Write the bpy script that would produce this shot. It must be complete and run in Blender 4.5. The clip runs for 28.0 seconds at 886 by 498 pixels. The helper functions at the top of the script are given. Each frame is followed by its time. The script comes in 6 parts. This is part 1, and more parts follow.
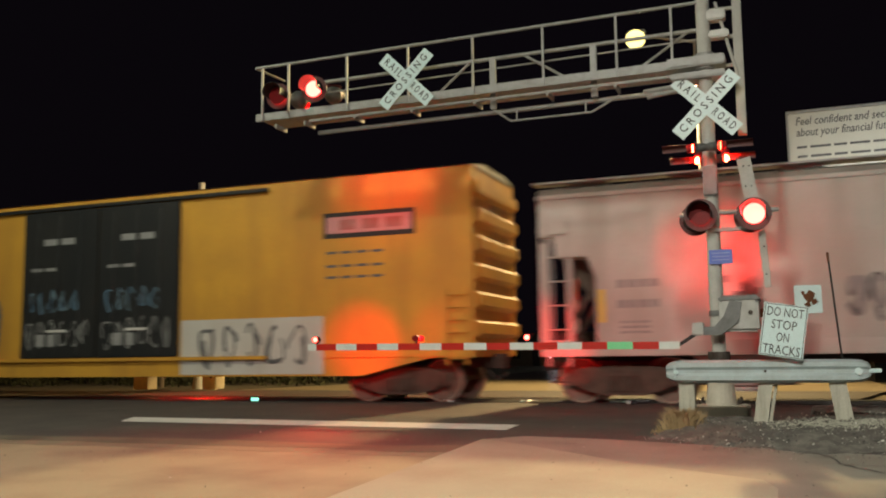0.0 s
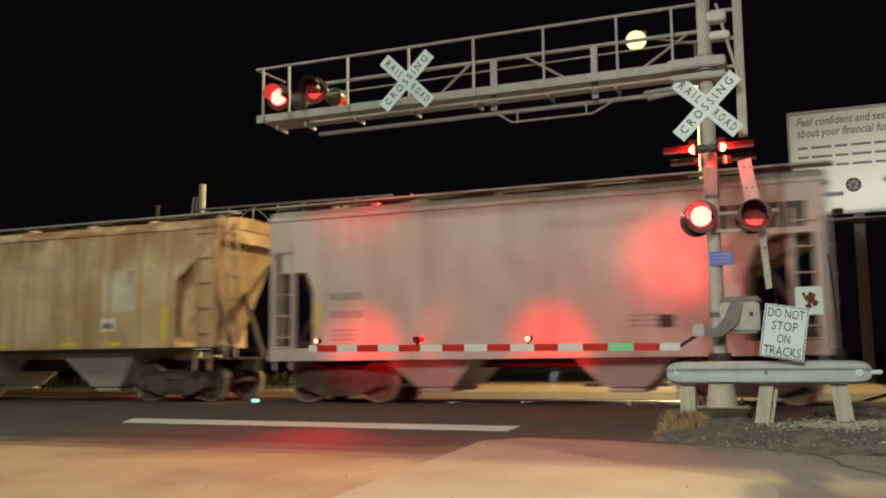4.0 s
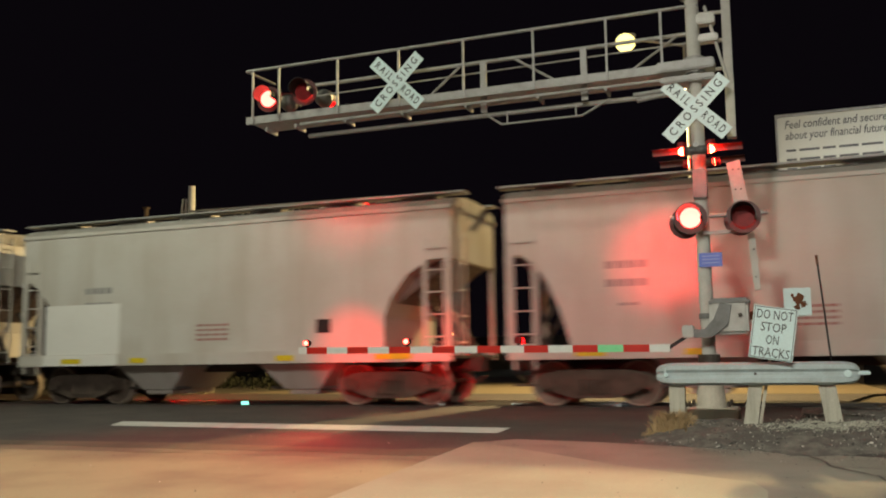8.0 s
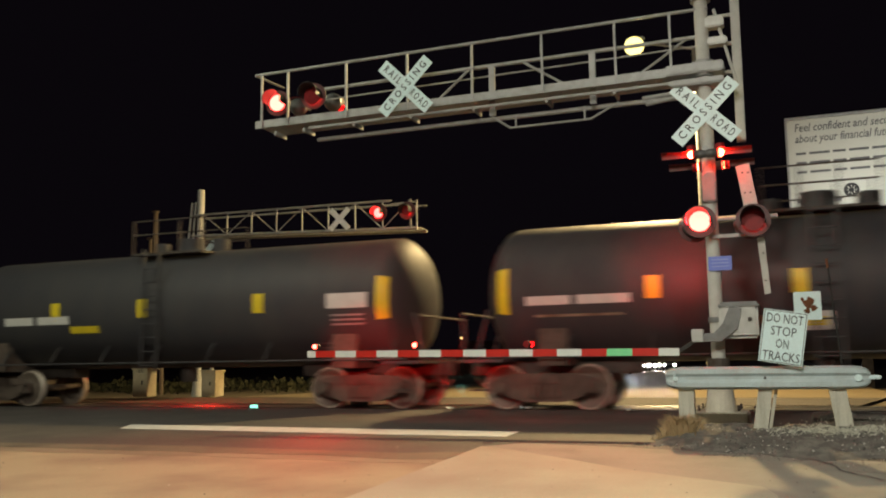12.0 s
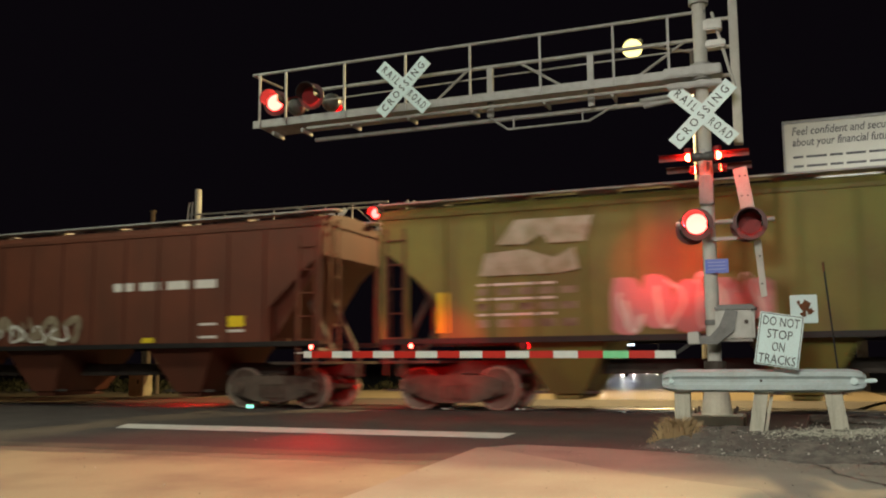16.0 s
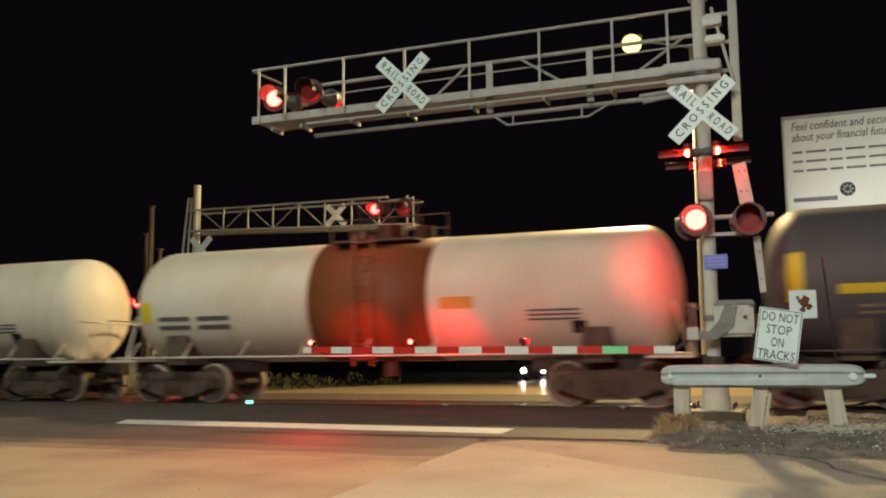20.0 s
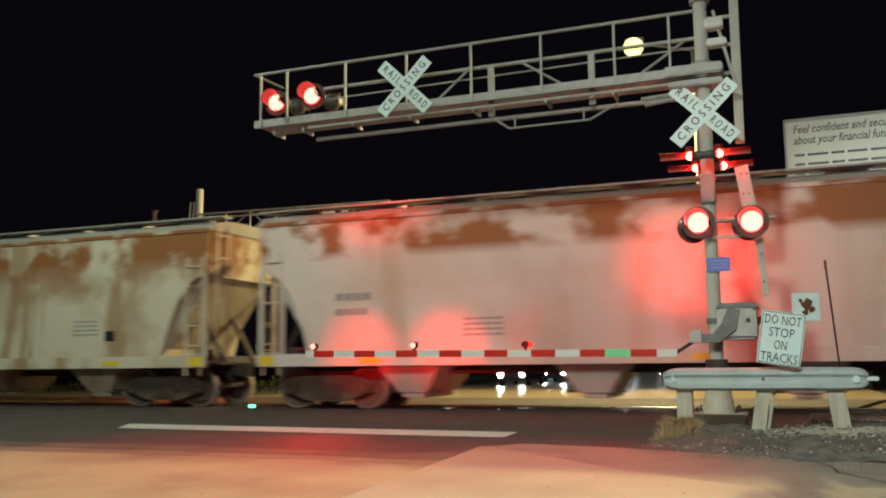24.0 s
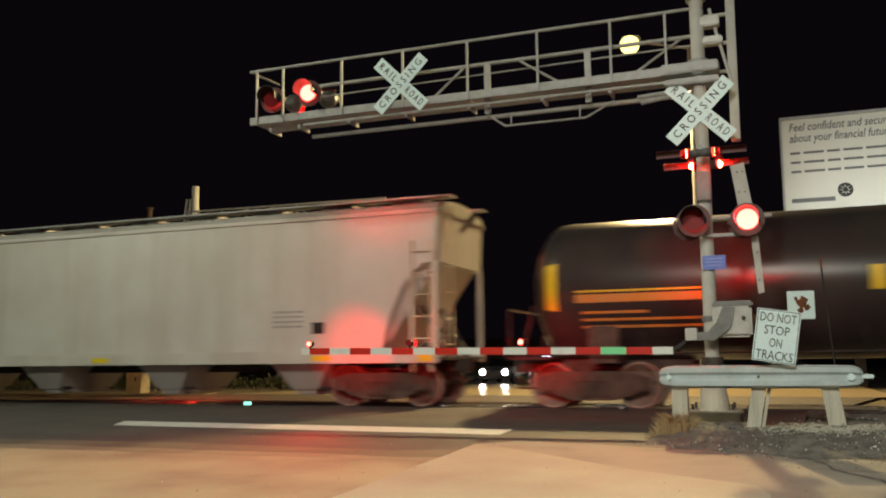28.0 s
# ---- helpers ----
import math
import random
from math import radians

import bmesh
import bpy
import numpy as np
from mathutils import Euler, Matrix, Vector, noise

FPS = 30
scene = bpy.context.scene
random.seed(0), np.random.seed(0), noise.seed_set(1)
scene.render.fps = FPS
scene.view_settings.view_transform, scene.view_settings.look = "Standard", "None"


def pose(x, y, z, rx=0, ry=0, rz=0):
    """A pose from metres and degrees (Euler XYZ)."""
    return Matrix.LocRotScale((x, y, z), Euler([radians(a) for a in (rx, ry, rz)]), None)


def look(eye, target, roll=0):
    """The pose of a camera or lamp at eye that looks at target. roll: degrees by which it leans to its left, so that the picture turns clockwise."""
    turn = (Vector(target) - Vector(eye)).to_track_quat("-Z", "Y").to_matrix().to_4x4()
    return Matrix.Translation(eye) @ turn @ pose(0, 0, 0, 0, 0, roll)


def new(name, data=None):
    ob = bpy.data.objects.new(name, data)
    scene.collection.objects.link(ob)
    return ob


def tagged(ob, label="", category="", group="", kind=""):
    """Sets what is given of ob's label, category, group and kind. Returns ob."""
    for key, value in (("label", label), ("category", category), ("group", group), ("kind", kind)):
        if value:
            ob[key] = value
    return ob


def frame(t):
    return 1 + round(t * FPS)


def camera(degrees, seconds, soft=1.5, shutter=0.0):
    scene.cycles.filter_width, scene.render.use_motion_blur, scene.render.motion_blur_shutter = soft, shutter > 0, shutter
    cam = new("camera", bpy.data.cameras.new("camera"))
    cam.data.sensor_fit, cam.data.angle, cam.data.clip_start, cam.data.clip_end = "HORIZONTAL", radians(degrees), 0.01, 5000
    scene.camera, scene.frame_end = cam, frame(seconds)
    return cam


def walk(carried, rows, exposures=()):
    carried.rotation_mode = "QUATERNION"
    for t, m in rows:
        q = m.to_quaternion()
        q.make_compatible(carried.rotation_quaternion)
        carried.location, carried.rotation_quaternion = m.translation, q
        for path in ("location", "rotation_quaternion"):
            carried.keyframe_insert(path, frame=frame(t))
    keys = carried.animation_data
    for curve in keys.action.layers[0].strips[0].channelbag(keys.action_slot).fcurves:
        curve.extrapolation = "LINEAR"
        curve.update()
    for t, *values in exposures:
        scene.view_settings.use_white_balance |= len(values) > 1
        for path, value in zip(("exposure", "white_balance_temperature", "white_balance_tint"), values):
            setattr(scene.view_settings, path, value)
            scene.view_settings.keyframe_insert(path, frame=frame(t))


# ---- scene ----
cam = camera(52.91, 28.0, soft=2.0, shutter=0.3)
EYE = (0.0, 0.0, 1.0)
PATH = [
    (0, 96.809, 0.752, 21.421),
    (0.5, 96.871, 0.817, 21.434),
    (1, 96.926, 0.817, 21.434),
    (1.5, 96.973, 0.803, 21.464),
    (2, 96.992, 0.831, 21.520),
    (2.5, 96.980, 0.833, 21.580),
    (3, 96.929, 0.811, 21.569),
    (3.5, 96.892, 0.753, 21.538),
    (5.5, 96.972, 0.774, 21.067),
    (6, 96.986, 0.752, 20.945),
    (6.5, 96.975, 0.778, 20.879),
    (7, 96.985, 0.820, 20.836),
    (7.5, 96.998, 0.815, 20.836),
    (8, 97.004, 0.868, 20.834),
    (8.5, 96.997, 0.909, 20.868),
    (9, 96.954, 0.931, 20.923),
    (9.5, 96.899, 0.962, 20.984),
    (10, 96.902, 0.960, 21.073),
    (10.5, 96.994, 0.969, 21.211),
    (11, 97.127, 0.964, 21.334),
    (11.5, 97.232, 0.877, 21.367),
    (12, 97.242, 0.800, 21.384),
    (12.5, 97.234, 0.748, 21.340),
    (14.5, 97.327, 0.676, 21.110),
    (15, 97.340, 0.616, 21.144),
    (15.5, 97.338, 0.599, 21.172),
    (16, 97.307, 0.466, 21.152),
    (16.5, 97.309, 0.480, 21.148),
    (17, 97.338, 0.453, 21.115),
    (17.5, 97.374, 0.471, 21.067),
    (18, 97.365, 0.511, 21.043),
    (18.5, 97.304, 0.512, 21.024),
    (19, 97.244, 0.526, 21.009),
    (19.5, 97.132, 0.503, 21.049),
    (20, 97.027, 0.512, 21.111),
    (20.5, 96.947, 0.520, 21.165),
    (21, 96.908, 0.615, 21.262),
    (21.5, 96.951, 0.583, 21.262),
    (23.5, 97.235, 0.561, 21.283),
    (24, 97.257, 0.628, 21.271),
    (24.5, 97.282, 0.624, 21.218),
    (25, 97.277, 0.592, 21.197),
    (25.5, 97.264, 0.597, 21.192),
    (26, 97.275, 0.622, 21.218),
    (26.5, 97.288, 0.608, 21.260),
    (27, 97.239, 0.644, 21.230),
    (27.5, 97.167, 0.601, 21.129),
    (28, 97.094, 0.575, 21.006),
]
# the picture turns a little greener for two seconds near the end
TINT = [(0, 0.27, 6500, 10), (22.5, 0.27, 6500, 10), (23.8, 0.27, 6050, 0), (25.1, 0.27, 6400, 3), (26.0, 0.27, 6500, 11), (28, 0.27, 6500, 9)]
walk(cam, [(t, pose(*EYE, a, b, c)) for t, a, b, c in PATH], TINT)

# ---- plan, in metres: x along the track, y across it, z = 0 at the rail top ----
TRACK_Y = 19.0
SPEED = 18.25
CANT_Y = 13.7
FAR_Y = 27.0

# ---- night sky, street lamps ----
world = bpy.data.worlds.new("night_sky")
scene.world = world
world.use_nodes = True
world.node_tree.nodes["Background"].inputs[0].default_value = (0.5, 0.36, 0.55, 1)
world.node_tree.nodes["Background"].inputs[1].default_value = 0.0045


def spot(name, at, to, watts, colour, cone, blend=0.6, size=0.1):
    d = bpy.data.lights.new(name, "SPOT")
    d.energy, d.color, d.spot_size, d.spot_blend, d.shadow_soft_size = watts, colour, radians(cone), blend, size
    o = new(name, d)
    o.matrix_world = look(at, to)
    return o


WARM = (1.0, 0.71, 0.31)
PALE = (1.0, 0.96, 0.81)
COOL = (0.95, 0.97, 0.74)
RED = (1.0, 0.002, 0.004)
# the sodium lamp beyond the track, and three unseen lamps added on the near side of the crossing, over the road beside
# and behind the viewer, as front light
spot("street_light", (-4.35, 30.1, 11.2), (-7.0, 24.0, 0.0), 15000, WARM, 165, 0.5, 0.25)
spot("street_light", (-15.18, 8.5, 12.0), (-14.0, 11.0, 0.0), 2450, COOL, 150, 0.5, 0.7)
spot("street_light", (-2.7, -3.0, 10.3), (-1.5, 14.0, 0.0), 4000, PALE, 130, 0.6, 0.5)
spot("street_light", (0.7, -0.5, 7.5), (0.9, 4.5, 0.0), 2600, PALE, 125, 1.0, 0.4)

# flashing pairs: period and the moment at which the second of each pair takes over
PERIOD, SWITCH, HALF = 1.024, -0.062, 0.535
OVERLAP = 0.03  # for a moment both lamps of a pair glow
GATE_LEAD, GATE_HALF = 0.1, 0.56  # the gate arm's lamps change over a little before the others


# ---- materials ----
def nodes_of(name):
    m = bpy.data.materials.new(name)
    m.use_nodes = True
    nt = m.node_tree
    return m, nt, nt.nodes["Principled BSDF"]


def mat(name, c, rough=0.6, metal=0.0, c2=None, scale=6.0, amount=0.35, bump=0.15, fine=60.0, stretch=(1, 1, 1), spec=0.4, by_object=True):
    """A surface with two scales of variation: broad stains towards c2 and a fine grain with relief."""
    m, nt, b = nodes_of(name)
    N, L = nt.nodes.new, nt.links.new
    co = N("ShaderNodeTexCoord")
    info = N("ShaderNodeObjectInfo")
    mp = N("ShaderNodeMapping")
    mp.inputs["Scale"].default_value = stretch
    L(co.outputs["Object"], mp.inputs["Vector"])
    n1 = N("ShaderNodeTexNoise")
    n1.noise_dimensions = "4D"
    n1.inputs["Scale"].default_value, n1.inputs["Detail"].default_value = scale, 5
    n2 = N("ShaderNodeTexNoise")
    n2.inputs["Scale"].default_value, n2.inputs["Detail"].default_value = fine, 3
    if by_object:
        mul = N("ShaderNodeMath")
        mul.operation = "MULTIPLY"
        mul.inputs[1].default_value = 37.0
        L(info.outputs["Random"], mul.inputs[0])
        L(mul.outputs[0], n1.inputs["W"])
    L(mp.outputs[0], n1.inputs["Vector"])
    L(co.outputs["Object"], n2.inputs["Vector"])
    r = N("ShaderNodeValToRGB")
    r.color_ramp.elements[0].position, r.color_ramp.elements[1].position = 0.42, 0.72
    r.color_ramp.elements[0].color = (0, 0, 0, 1)
    r.color_ramp.elements[1].color = (amount, amount, amount, 1)
    L(n1.outputs["Fac"], r.inputs[0])
    mix = N("ShaderNodeMix")
    mix.data_type = "RGBA"
    mix.inputs["A"].default_value = (*c, 1)
    mix.inputs["B"].default_value = (*(c2 or [v * 0.45 for v in c]), 1)
    L(r.outputs[0], mix.inputs["Factor"])
    grain = N("ShaderNodeMix")
    grain.data_type, grain.blend_type = "RGBA", "MULTIPLY"
    grain.inputs["Factor"].default_value = 0.3
    L(mix.outputs["Result"], grain.inputs["A"])
    L(n2.outputs["Fac"], grain.inputs["B"])
    L(grain.outputs["Result"], b.inputs["Base Color"])
    b.inputs["Roughness"].default_value, b.inputs["Metallic"].default_value = rough, metal
    b.inputs["Specular IOR Level"].default_value = spec
    if bump:
        bp = N("ShaderNodeBump")
        bp.inputs["Strength"].default_value, bp.inputs["Distance"].default_value = bump, 0.01
        L(n2.outputs["Fac"], bp.inputs["Height"])
        L(bp.outputs[0], b.inputs["Normal"])
    return m


def car_paint(name, c, dirt, streak=0.5, rough=0.5, low=0.38, high=0.68, eave=0.0, eave_from=3.15, eave_to=3.95):
    """Freight-car paint: runs of dirt or rust down the side, patches, fine grain."""
    m, nt, b = nodes_of(name)
    N, L = nt.nodes.new, nt.links.new
    co, info = N("ShaderNodeTexCoord"), N("ShaderNodeObjectInfo")
    mul = N("ShaderNodeMath")
    mul.operation, mul.inputs[1].default_value = "MULTIPLY", 53.0
    L(info.outputs["Random"], mul.inputs[0])
    last = None
    for sc, st, pos, amt in ((1.6, (1, 1, 0.16), (low + 0.08, high), streak), (0.7, (1, 1, 1.2), (low, high), streak * 0.8), (26, (1, 1, 0.6), (0.45, 0.8), 0.25)):
        mp = N("ShaderNodeMapping")
        mp.inputs["Scale"].default_value = st
        L(co.outputs["Object"], mp.inputs["Vector"])
        n = N("ShaderNodeTexNoise")
        n.noise_dimensions = "4D"
        n.inputs["Scale"].default_value, n.inputs["Detail"].default_value = sc, 6
        L(mul.outputs[0], n.inputs["W"])
        L(mp.outputs[0], n.inputs["Vector"])
        r = N("ShaderNodeValToRGB")
        r.color_ramp.elements[0].position, r.color_ramp.elements[1].position = pos
        r.color_ramp.elements[0].color = (0, 0, 0, 1)
        r.color_ramp.elements[1].color = (amt, amt, amt, 1)
        L(n.outputs["Fac"], r.inputs[0])
        mix = N("ShaderNodeMix")
        mix.data_type = "RGBA"
        if last:
            L(last, mix.inputs["A"])
        else:
            mix.inputs["A"].default_value = (*c, 1)
        mix.inputs["B"].default_value = (*dirt, 1)
        L(r.outputs[0], mix.inputs["Factor"])
        last = mix.outputs["Result"]
    if eave:
        sep = N("ShaderNodeSeparateXYZ")
        L(co.outputs["Object"], sep.inputs[0])
        span = N("ShaderNodeMapRange")
        span.inputs["From Min"].default_value, span.inputs["From Max"].default_value = eave_from, eave_to
        L(sep.outputs["Z"], span.inputs["Value"])
        n = N("ShaderNodeTexNoise")
        n.noise_dimensions = "4D"
        n.inputs["Scale"].default_value, n.inputs["Detail"].default_value = 1.1, 4
        L(co.outputs["Object"], n.inputs["Vector"])
        L(mul.outputs[0], n.inputs["W"])
        r = N("ShaderNodeValToRGB")
        r.color_ramp.elements[0].position, r.color_ramp.elements[1].position = 0.42, 0.52
        L(n.outputs["Fac"], r.inputs[0])
        both = N("ShaderNodeMath")
        both.operation = "MULTIPLY"
        L(r.outputs[0], both.inputs[0])
        L(span.outputs[0], both.inputs[1])
        amt = N("ShaderNodeMath")
        amt.operation, amt.inputs[1].default_value = "MULTIPLY", eave
        L(both.outputs[0], amt.inputs[0])
        mix = N("ShaderNodeMix")
        mix.data_type = "RGBA"
        L(amt.outputs[0], mix.inputs["Factor"])
        L(last, mix.inputs["A"])
        mix.inputs["B"].default_value = (0.26, 0.115, 0.04, 1)
        last = mix.outputs["Result"]
    L(last, b.inputs["Base Color"])
    b.inputs["Roughness"].default_value = rough
    b.inputs["Specular IOR Level"].default_value = 0.35
    return m


def glow(name, c, strength):
    m, nt, b = nodes_of(name)
    b.inputs["Base Color"].default_value = (*c, 1)
    b.inputs["Emission Color"].default_value = (*c, 1)
    b.inputs["Emission Strength"].default_value = strength
    return m


M = {}
M["asphalt_new"] = mat("asphalt_new", (0.07, 0.06, 0.057), 0.75, c2=(0.125, 0.108, 0.094), scale=1.1, amount=0.6, bump=0.6, fine=90, by_object=False)
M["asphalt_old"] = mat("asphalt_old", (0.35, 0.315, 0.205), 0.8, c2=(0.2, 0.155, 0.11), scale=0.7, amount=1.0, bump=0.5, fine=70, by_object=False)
M["asphalt_mid"] = mat("asphalt_mid", (0.27, 0.25, 0.21), 0.8, c2=(0.17, 0.155, 0.13), scale=1.1, amount=0.8, bump=0.6, fine=80, by_object=False)
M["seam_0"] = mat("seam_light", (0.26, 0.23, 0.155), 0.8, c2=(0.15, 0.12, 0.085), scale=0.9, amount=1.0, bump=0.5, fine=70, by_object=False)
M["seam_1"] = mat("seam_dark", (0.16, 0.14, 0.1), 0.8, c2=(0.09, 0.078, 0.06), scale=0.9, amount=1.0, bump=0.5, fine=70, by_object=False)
M["concrete"] = mat("concrete", (0.365, 0.365, 0.28), 0.8, c2=(0.29, 0.26, 0.2), scale=0.8, amount=0.9, bump=0.4, fine=60, by_object=False)
M["pale_concrete"] = mat("pale_concrete", (0.6, 0.56, 0.47), 0.85, c2=(0.4, 0.36, 0.29), scale=5, amount=0.7, bump=0.3)
M["road_far"] = mat("road_far", (0.35, 0.285, 0.19), 0.28, c2=(0.24, 0.195, 0.13), scale=0.5, amount=0.7, bump=0.2, fine=30, by_object=False)
M["dirt"] = mat("dirt", (0.12, 0.1, 0.065), 0.95, c2=(0.12, 0.1, 0.075), scale=0.8, amount=0.7, bump=0.8, fine=25, by_object=False)
M["ballast"] = mat("ballast", (0.12, 0.11, 0.10), 0.95, c2=(0.05, 0.045, 0.04), scale=9, amount=0.8, bump=1.0, fine=30, by_object=False)
M["gravel"] = mat("gravel", (0.1, 0.093, 0.083), 0.95, c2=(0.24, 0.225, 0.195), scale=7, amount=0.8, bump=0.8, fine=40)
M["stone"] = mat("stone", (0.36, 0.345, 0.3), 0.9, c2=(0.12, 0.11, 0.1), scale=2, amount=0.9, bump=0.3)
M["pale_stone"] = mat("pale_stone", (0.46, 0.46, 0.38), 0.9, c2=(0.2, 0.19, 0.16), scale=14, amount=0.9, bump=0.2)
M["paint_line"] = mat("paint_line", (0.72, 0.70, 0.66), 0.6, c2=(0.4, 0.37, 0.33), scale=5, amount=0.5, bump=0.3, by_object=False)
M["galv"] = mat("galv", (0.37, 0.375, 0.37), 0.55, 0.2, c2=(0.24, 0.23, 0.21), scale=7, amount=0.6, bump=0.05)
M["mast"] = mat("mast", (0.55, 0.55, 0.52), 0.8, 0.0, spec=0.1, c2=(0.42, 0.40, 0.36), scale=4, amount=0.6, bump=0.05)
M["guard"] = mat("guard", (0.5, 0.6, 0.62), 0.45, 0.2, c2=(0.38, 0.41, 0.4), scale=5, amount=0.6, bump=0.08)
M["post_wood"] = mat("post_wood", (0.56, 0.55, 0.46), 0.85, c2=(0.33, 0.31, 0.25), scale=4, amount=0.6, stretch=(6, 6, 0.6), bump=0.3)
M["white_sheet"] = mat("white_sheet", (0.68, 0.86, 0.88), 0.4, c2=(0.6, 0.64, 0.63), scale=3, amount=0.35, bump=0.03)
M["black_ink"] = mat("black_ink", (0.02, 0.02, 0.022), 0.5, c2=(0.05, 0.05, 0.05), bump=0.03)
M["black_paint"] = mat("black_paint", (0.016, 0.015, 0.015), 0.55, c2=(0.04, 0.035, 0.03), bump=0.08)
# black discs and hoods, with the lamps' red glow put into the colour
M["red_lit_black"] = mat("red_lit_black", (0.075, 0.012, 0.012), 0.5, c2=(0.03, 0.01, 0.01), bump=0.05)
M["grey_box"] = mat("grey_box", (0.21, 0.215, 0.215), 0.55, 0.2, c2=(0.11, 0.11, 0.105), scale=6, amount=0.6, bump=0.05)
M["lamp_case"] = mat("lamp_case", (0.085, 0.085, 0.085), 0.5, 0.2, c2=(0.16, 0.16, 0.15), scale=6, amount=0.6, bump=0.05)
M["pale_box"] = mat("pale_box", (0.5, 0.5, 0.48), 0.5, 0.2, c2=(0.33, 0.33, 0.3), scale=6, amount=0.6, bump=0.05)
M["blue_sign"] = mat("blue_sign", (0.13, 0.19, 0.62), 0.4, c2=(0.2, 0.26, 0.66), scale=8, bump=0.02)
M["pale_blue"] = mat("pale_blue", (0.32, 0.38, 0.72), 0.4, c2=(0.25, 0.3, 0.66), scale=8, bump=0.02)
M["rust"] = mat("rust", (0.16, 0.06, 0.025), 0.9, c2=(0.07, 0.03, 0.015), scale=9, amount=0.8, bump=0.5)
M["stripe_red"] = mat("stripe_red", (0.62, 0.03, 0.02), 0.4, c2=(0.45, 0.03, 0.02), scale=9, bump=0.02)
M["stripe_white"] = mat("stripe_white", (0.78, 0.83, 0.79), 0.4, c2=(0.6, 0.62, 0.6), scale=9, bump=0.02)
M["stripe_green_lit"] = mat("stripe_green_lit", (0.25, 0.82, 0.4), 0.35, c2=(0.4, 0.8, 0.5), scale=9, bump=0.02)
M["lens_off"] = mat("lens_off", (0.24, 0.006, 0.008), 0.5, c2=(0.12, 0.004, 0.005), scale=12, amount=0.6, bump=0.2, spec=0.25)
M["lens_red"] = glow("lens_red", (1.0, 0.06, 0.045), 13)
M["lens_beam"] = glow("lens_beam", (1.0, 0.004, 0.005), 75)
M["lens_small"] = glow("lens_small", (1.0, 0.03, 0.02), 34)
M["lens_side"] = glow("lens_side", (1.0, 0.02, 0.008), 300)
M["lens_far"] = glow("lens_far", (1.0, 0.014, 0.012), 42)
M["sodium"] = glow("sodium", (1.0, 0.86, 0.3), 1.9)
M["green_glow"] = glow("green_glow", (0.3, 1.0, 0.75), 1.2)
M["headlight"] = glow("headlight", (1.0, 0.93, 0.78), 140)
M["traffic_green"] = glow("traffic_green", (0.25, 1.0, 0.8), 30)
M["lit_sign"] = glow("lit_sign", (0.75, 0.88, 1.0), 4)
M["billboard"] = mat("billboard", (0.62, 0.62, 0.55), 0.5, c2=(0.52, 0.52, 0.46), scale=0.6, amount=0.4, bump=0.02)
M["steel"] = mat("steel", (0.10, 0.085, 0.075), 0.7, 0.4, c2=(0.045, 0.03, 0.022), scale=5, amount=0.8, bump=0.2)
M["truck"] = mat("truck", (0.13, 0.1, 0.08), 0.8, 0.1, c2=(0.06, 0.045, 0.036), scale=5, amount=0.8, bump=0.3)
M["wheel"] = mat("wheel", (0.2, 0.16, 0.13), 0.6, 0.2, c2=(0.11, 0.08, 0.06), scale=5, amount=0.7, bump=0.15)
M["tread"] = mat("tread", (0.5, 0.43, 0.36), 0.4, 0.25, c2=(0.5, 0.42, 0.35), scale=8, bump=0.03)
M["railtop"] = mat("railtop", (0.5, 0.48, 0.46), 0.25, 0.9, c2=(0.3, 0.27, 0.24), scale=8, bump=0.03, by_object=False)
M["rubber_panel"] = mat("rubber_panel", (0.045, 0.042, 0.042), 0.32, c2=(0.08, 0.075, 0.07), scale=2, amount=0.6, bump=0.1)
M["tie"] = mat("tie", (0.07, 0.05, 0.037), 0.9, c2=(0.03, 0.024, 0.02), scale=5, amount=0.7, bump=0.5)
M["yellow_mark"] = mat("yellow_mark", (0.85, 0.66, 0.03), 0.45, c2=(0.6, 0.45, 0.04), scale=5, bump=0.03)
M["patch_white"] = mat("patch_white", (0.93, 0.93, 0.9), 0.45, c2=(0.86, 0.85, 0.81), scale=2, amount=0.4, bump=0.02)
M["white_mark"] = mat("white_mark", (0.75, 0.74, 0.70), 0.5, c2=(0.5, 0.48, 0.45), scale=5, bump=0.03)
M["worn_white"] = mat("worn_white", (0.5, 0.48, 0.38), 0.6, c2=(0.24, 0.23, 0.1), scale=3, amount=0.9, bump=0.03)
M["grey_ink"] = mat("grey_ink", (0.12, 0.12, 0.125), 0.6, c2=(0.2, 0.2, 0.2), scale=5, bump=0.03)
# grime, darkened further: the shade under the slope is put into its colour
M["slope_shade_grime"] = mat("slope_shade_grime", (0.24, 0.19, 0.17), 0.85, c2=(0.12, 0.085, 0.075), scale=3, amount=1.0, bump=0.2, stretch=(3, 1, 0.6))
M["pale_pink"] = mat("pale_pink", (0.66, 0.5, 0.48), 0.6, c2=(0.6, 0.53, 0.5), scale=3, bump=0.03)
M["faint"] = mat("faint", (0.3, 0.3, 0.3), 0.6, c2=(0.42, 0.42, 0.41), scale=5, amount=0.7, bump=0.03)
M["red_ink"] = mat("red_ink", (0.4, 0.14, 0.13), 0.6, c2=(0.34, 0.24, 0.23), scale=3, amount=0.9, bump=0.03)
M["peach"] = mat("peach", (0.72, 0.47, 0.22), 0.6, c2=(0.66, 0.55, 0.42), scale=2, amount=0.9, bump=0.03)
M["faded"] = mat("faded", (0.32, 0.27, 0.19), 0.7, c2=(0.12, 0.06, 0.035), scale=2.2, amount=1.0, bump=0.05)
M["pink"] = mat("pink", (0.6, 0.3, 0.3), 0.6, c2=(0.42, 0.25, 0.24), scale=3, bump=0.03)
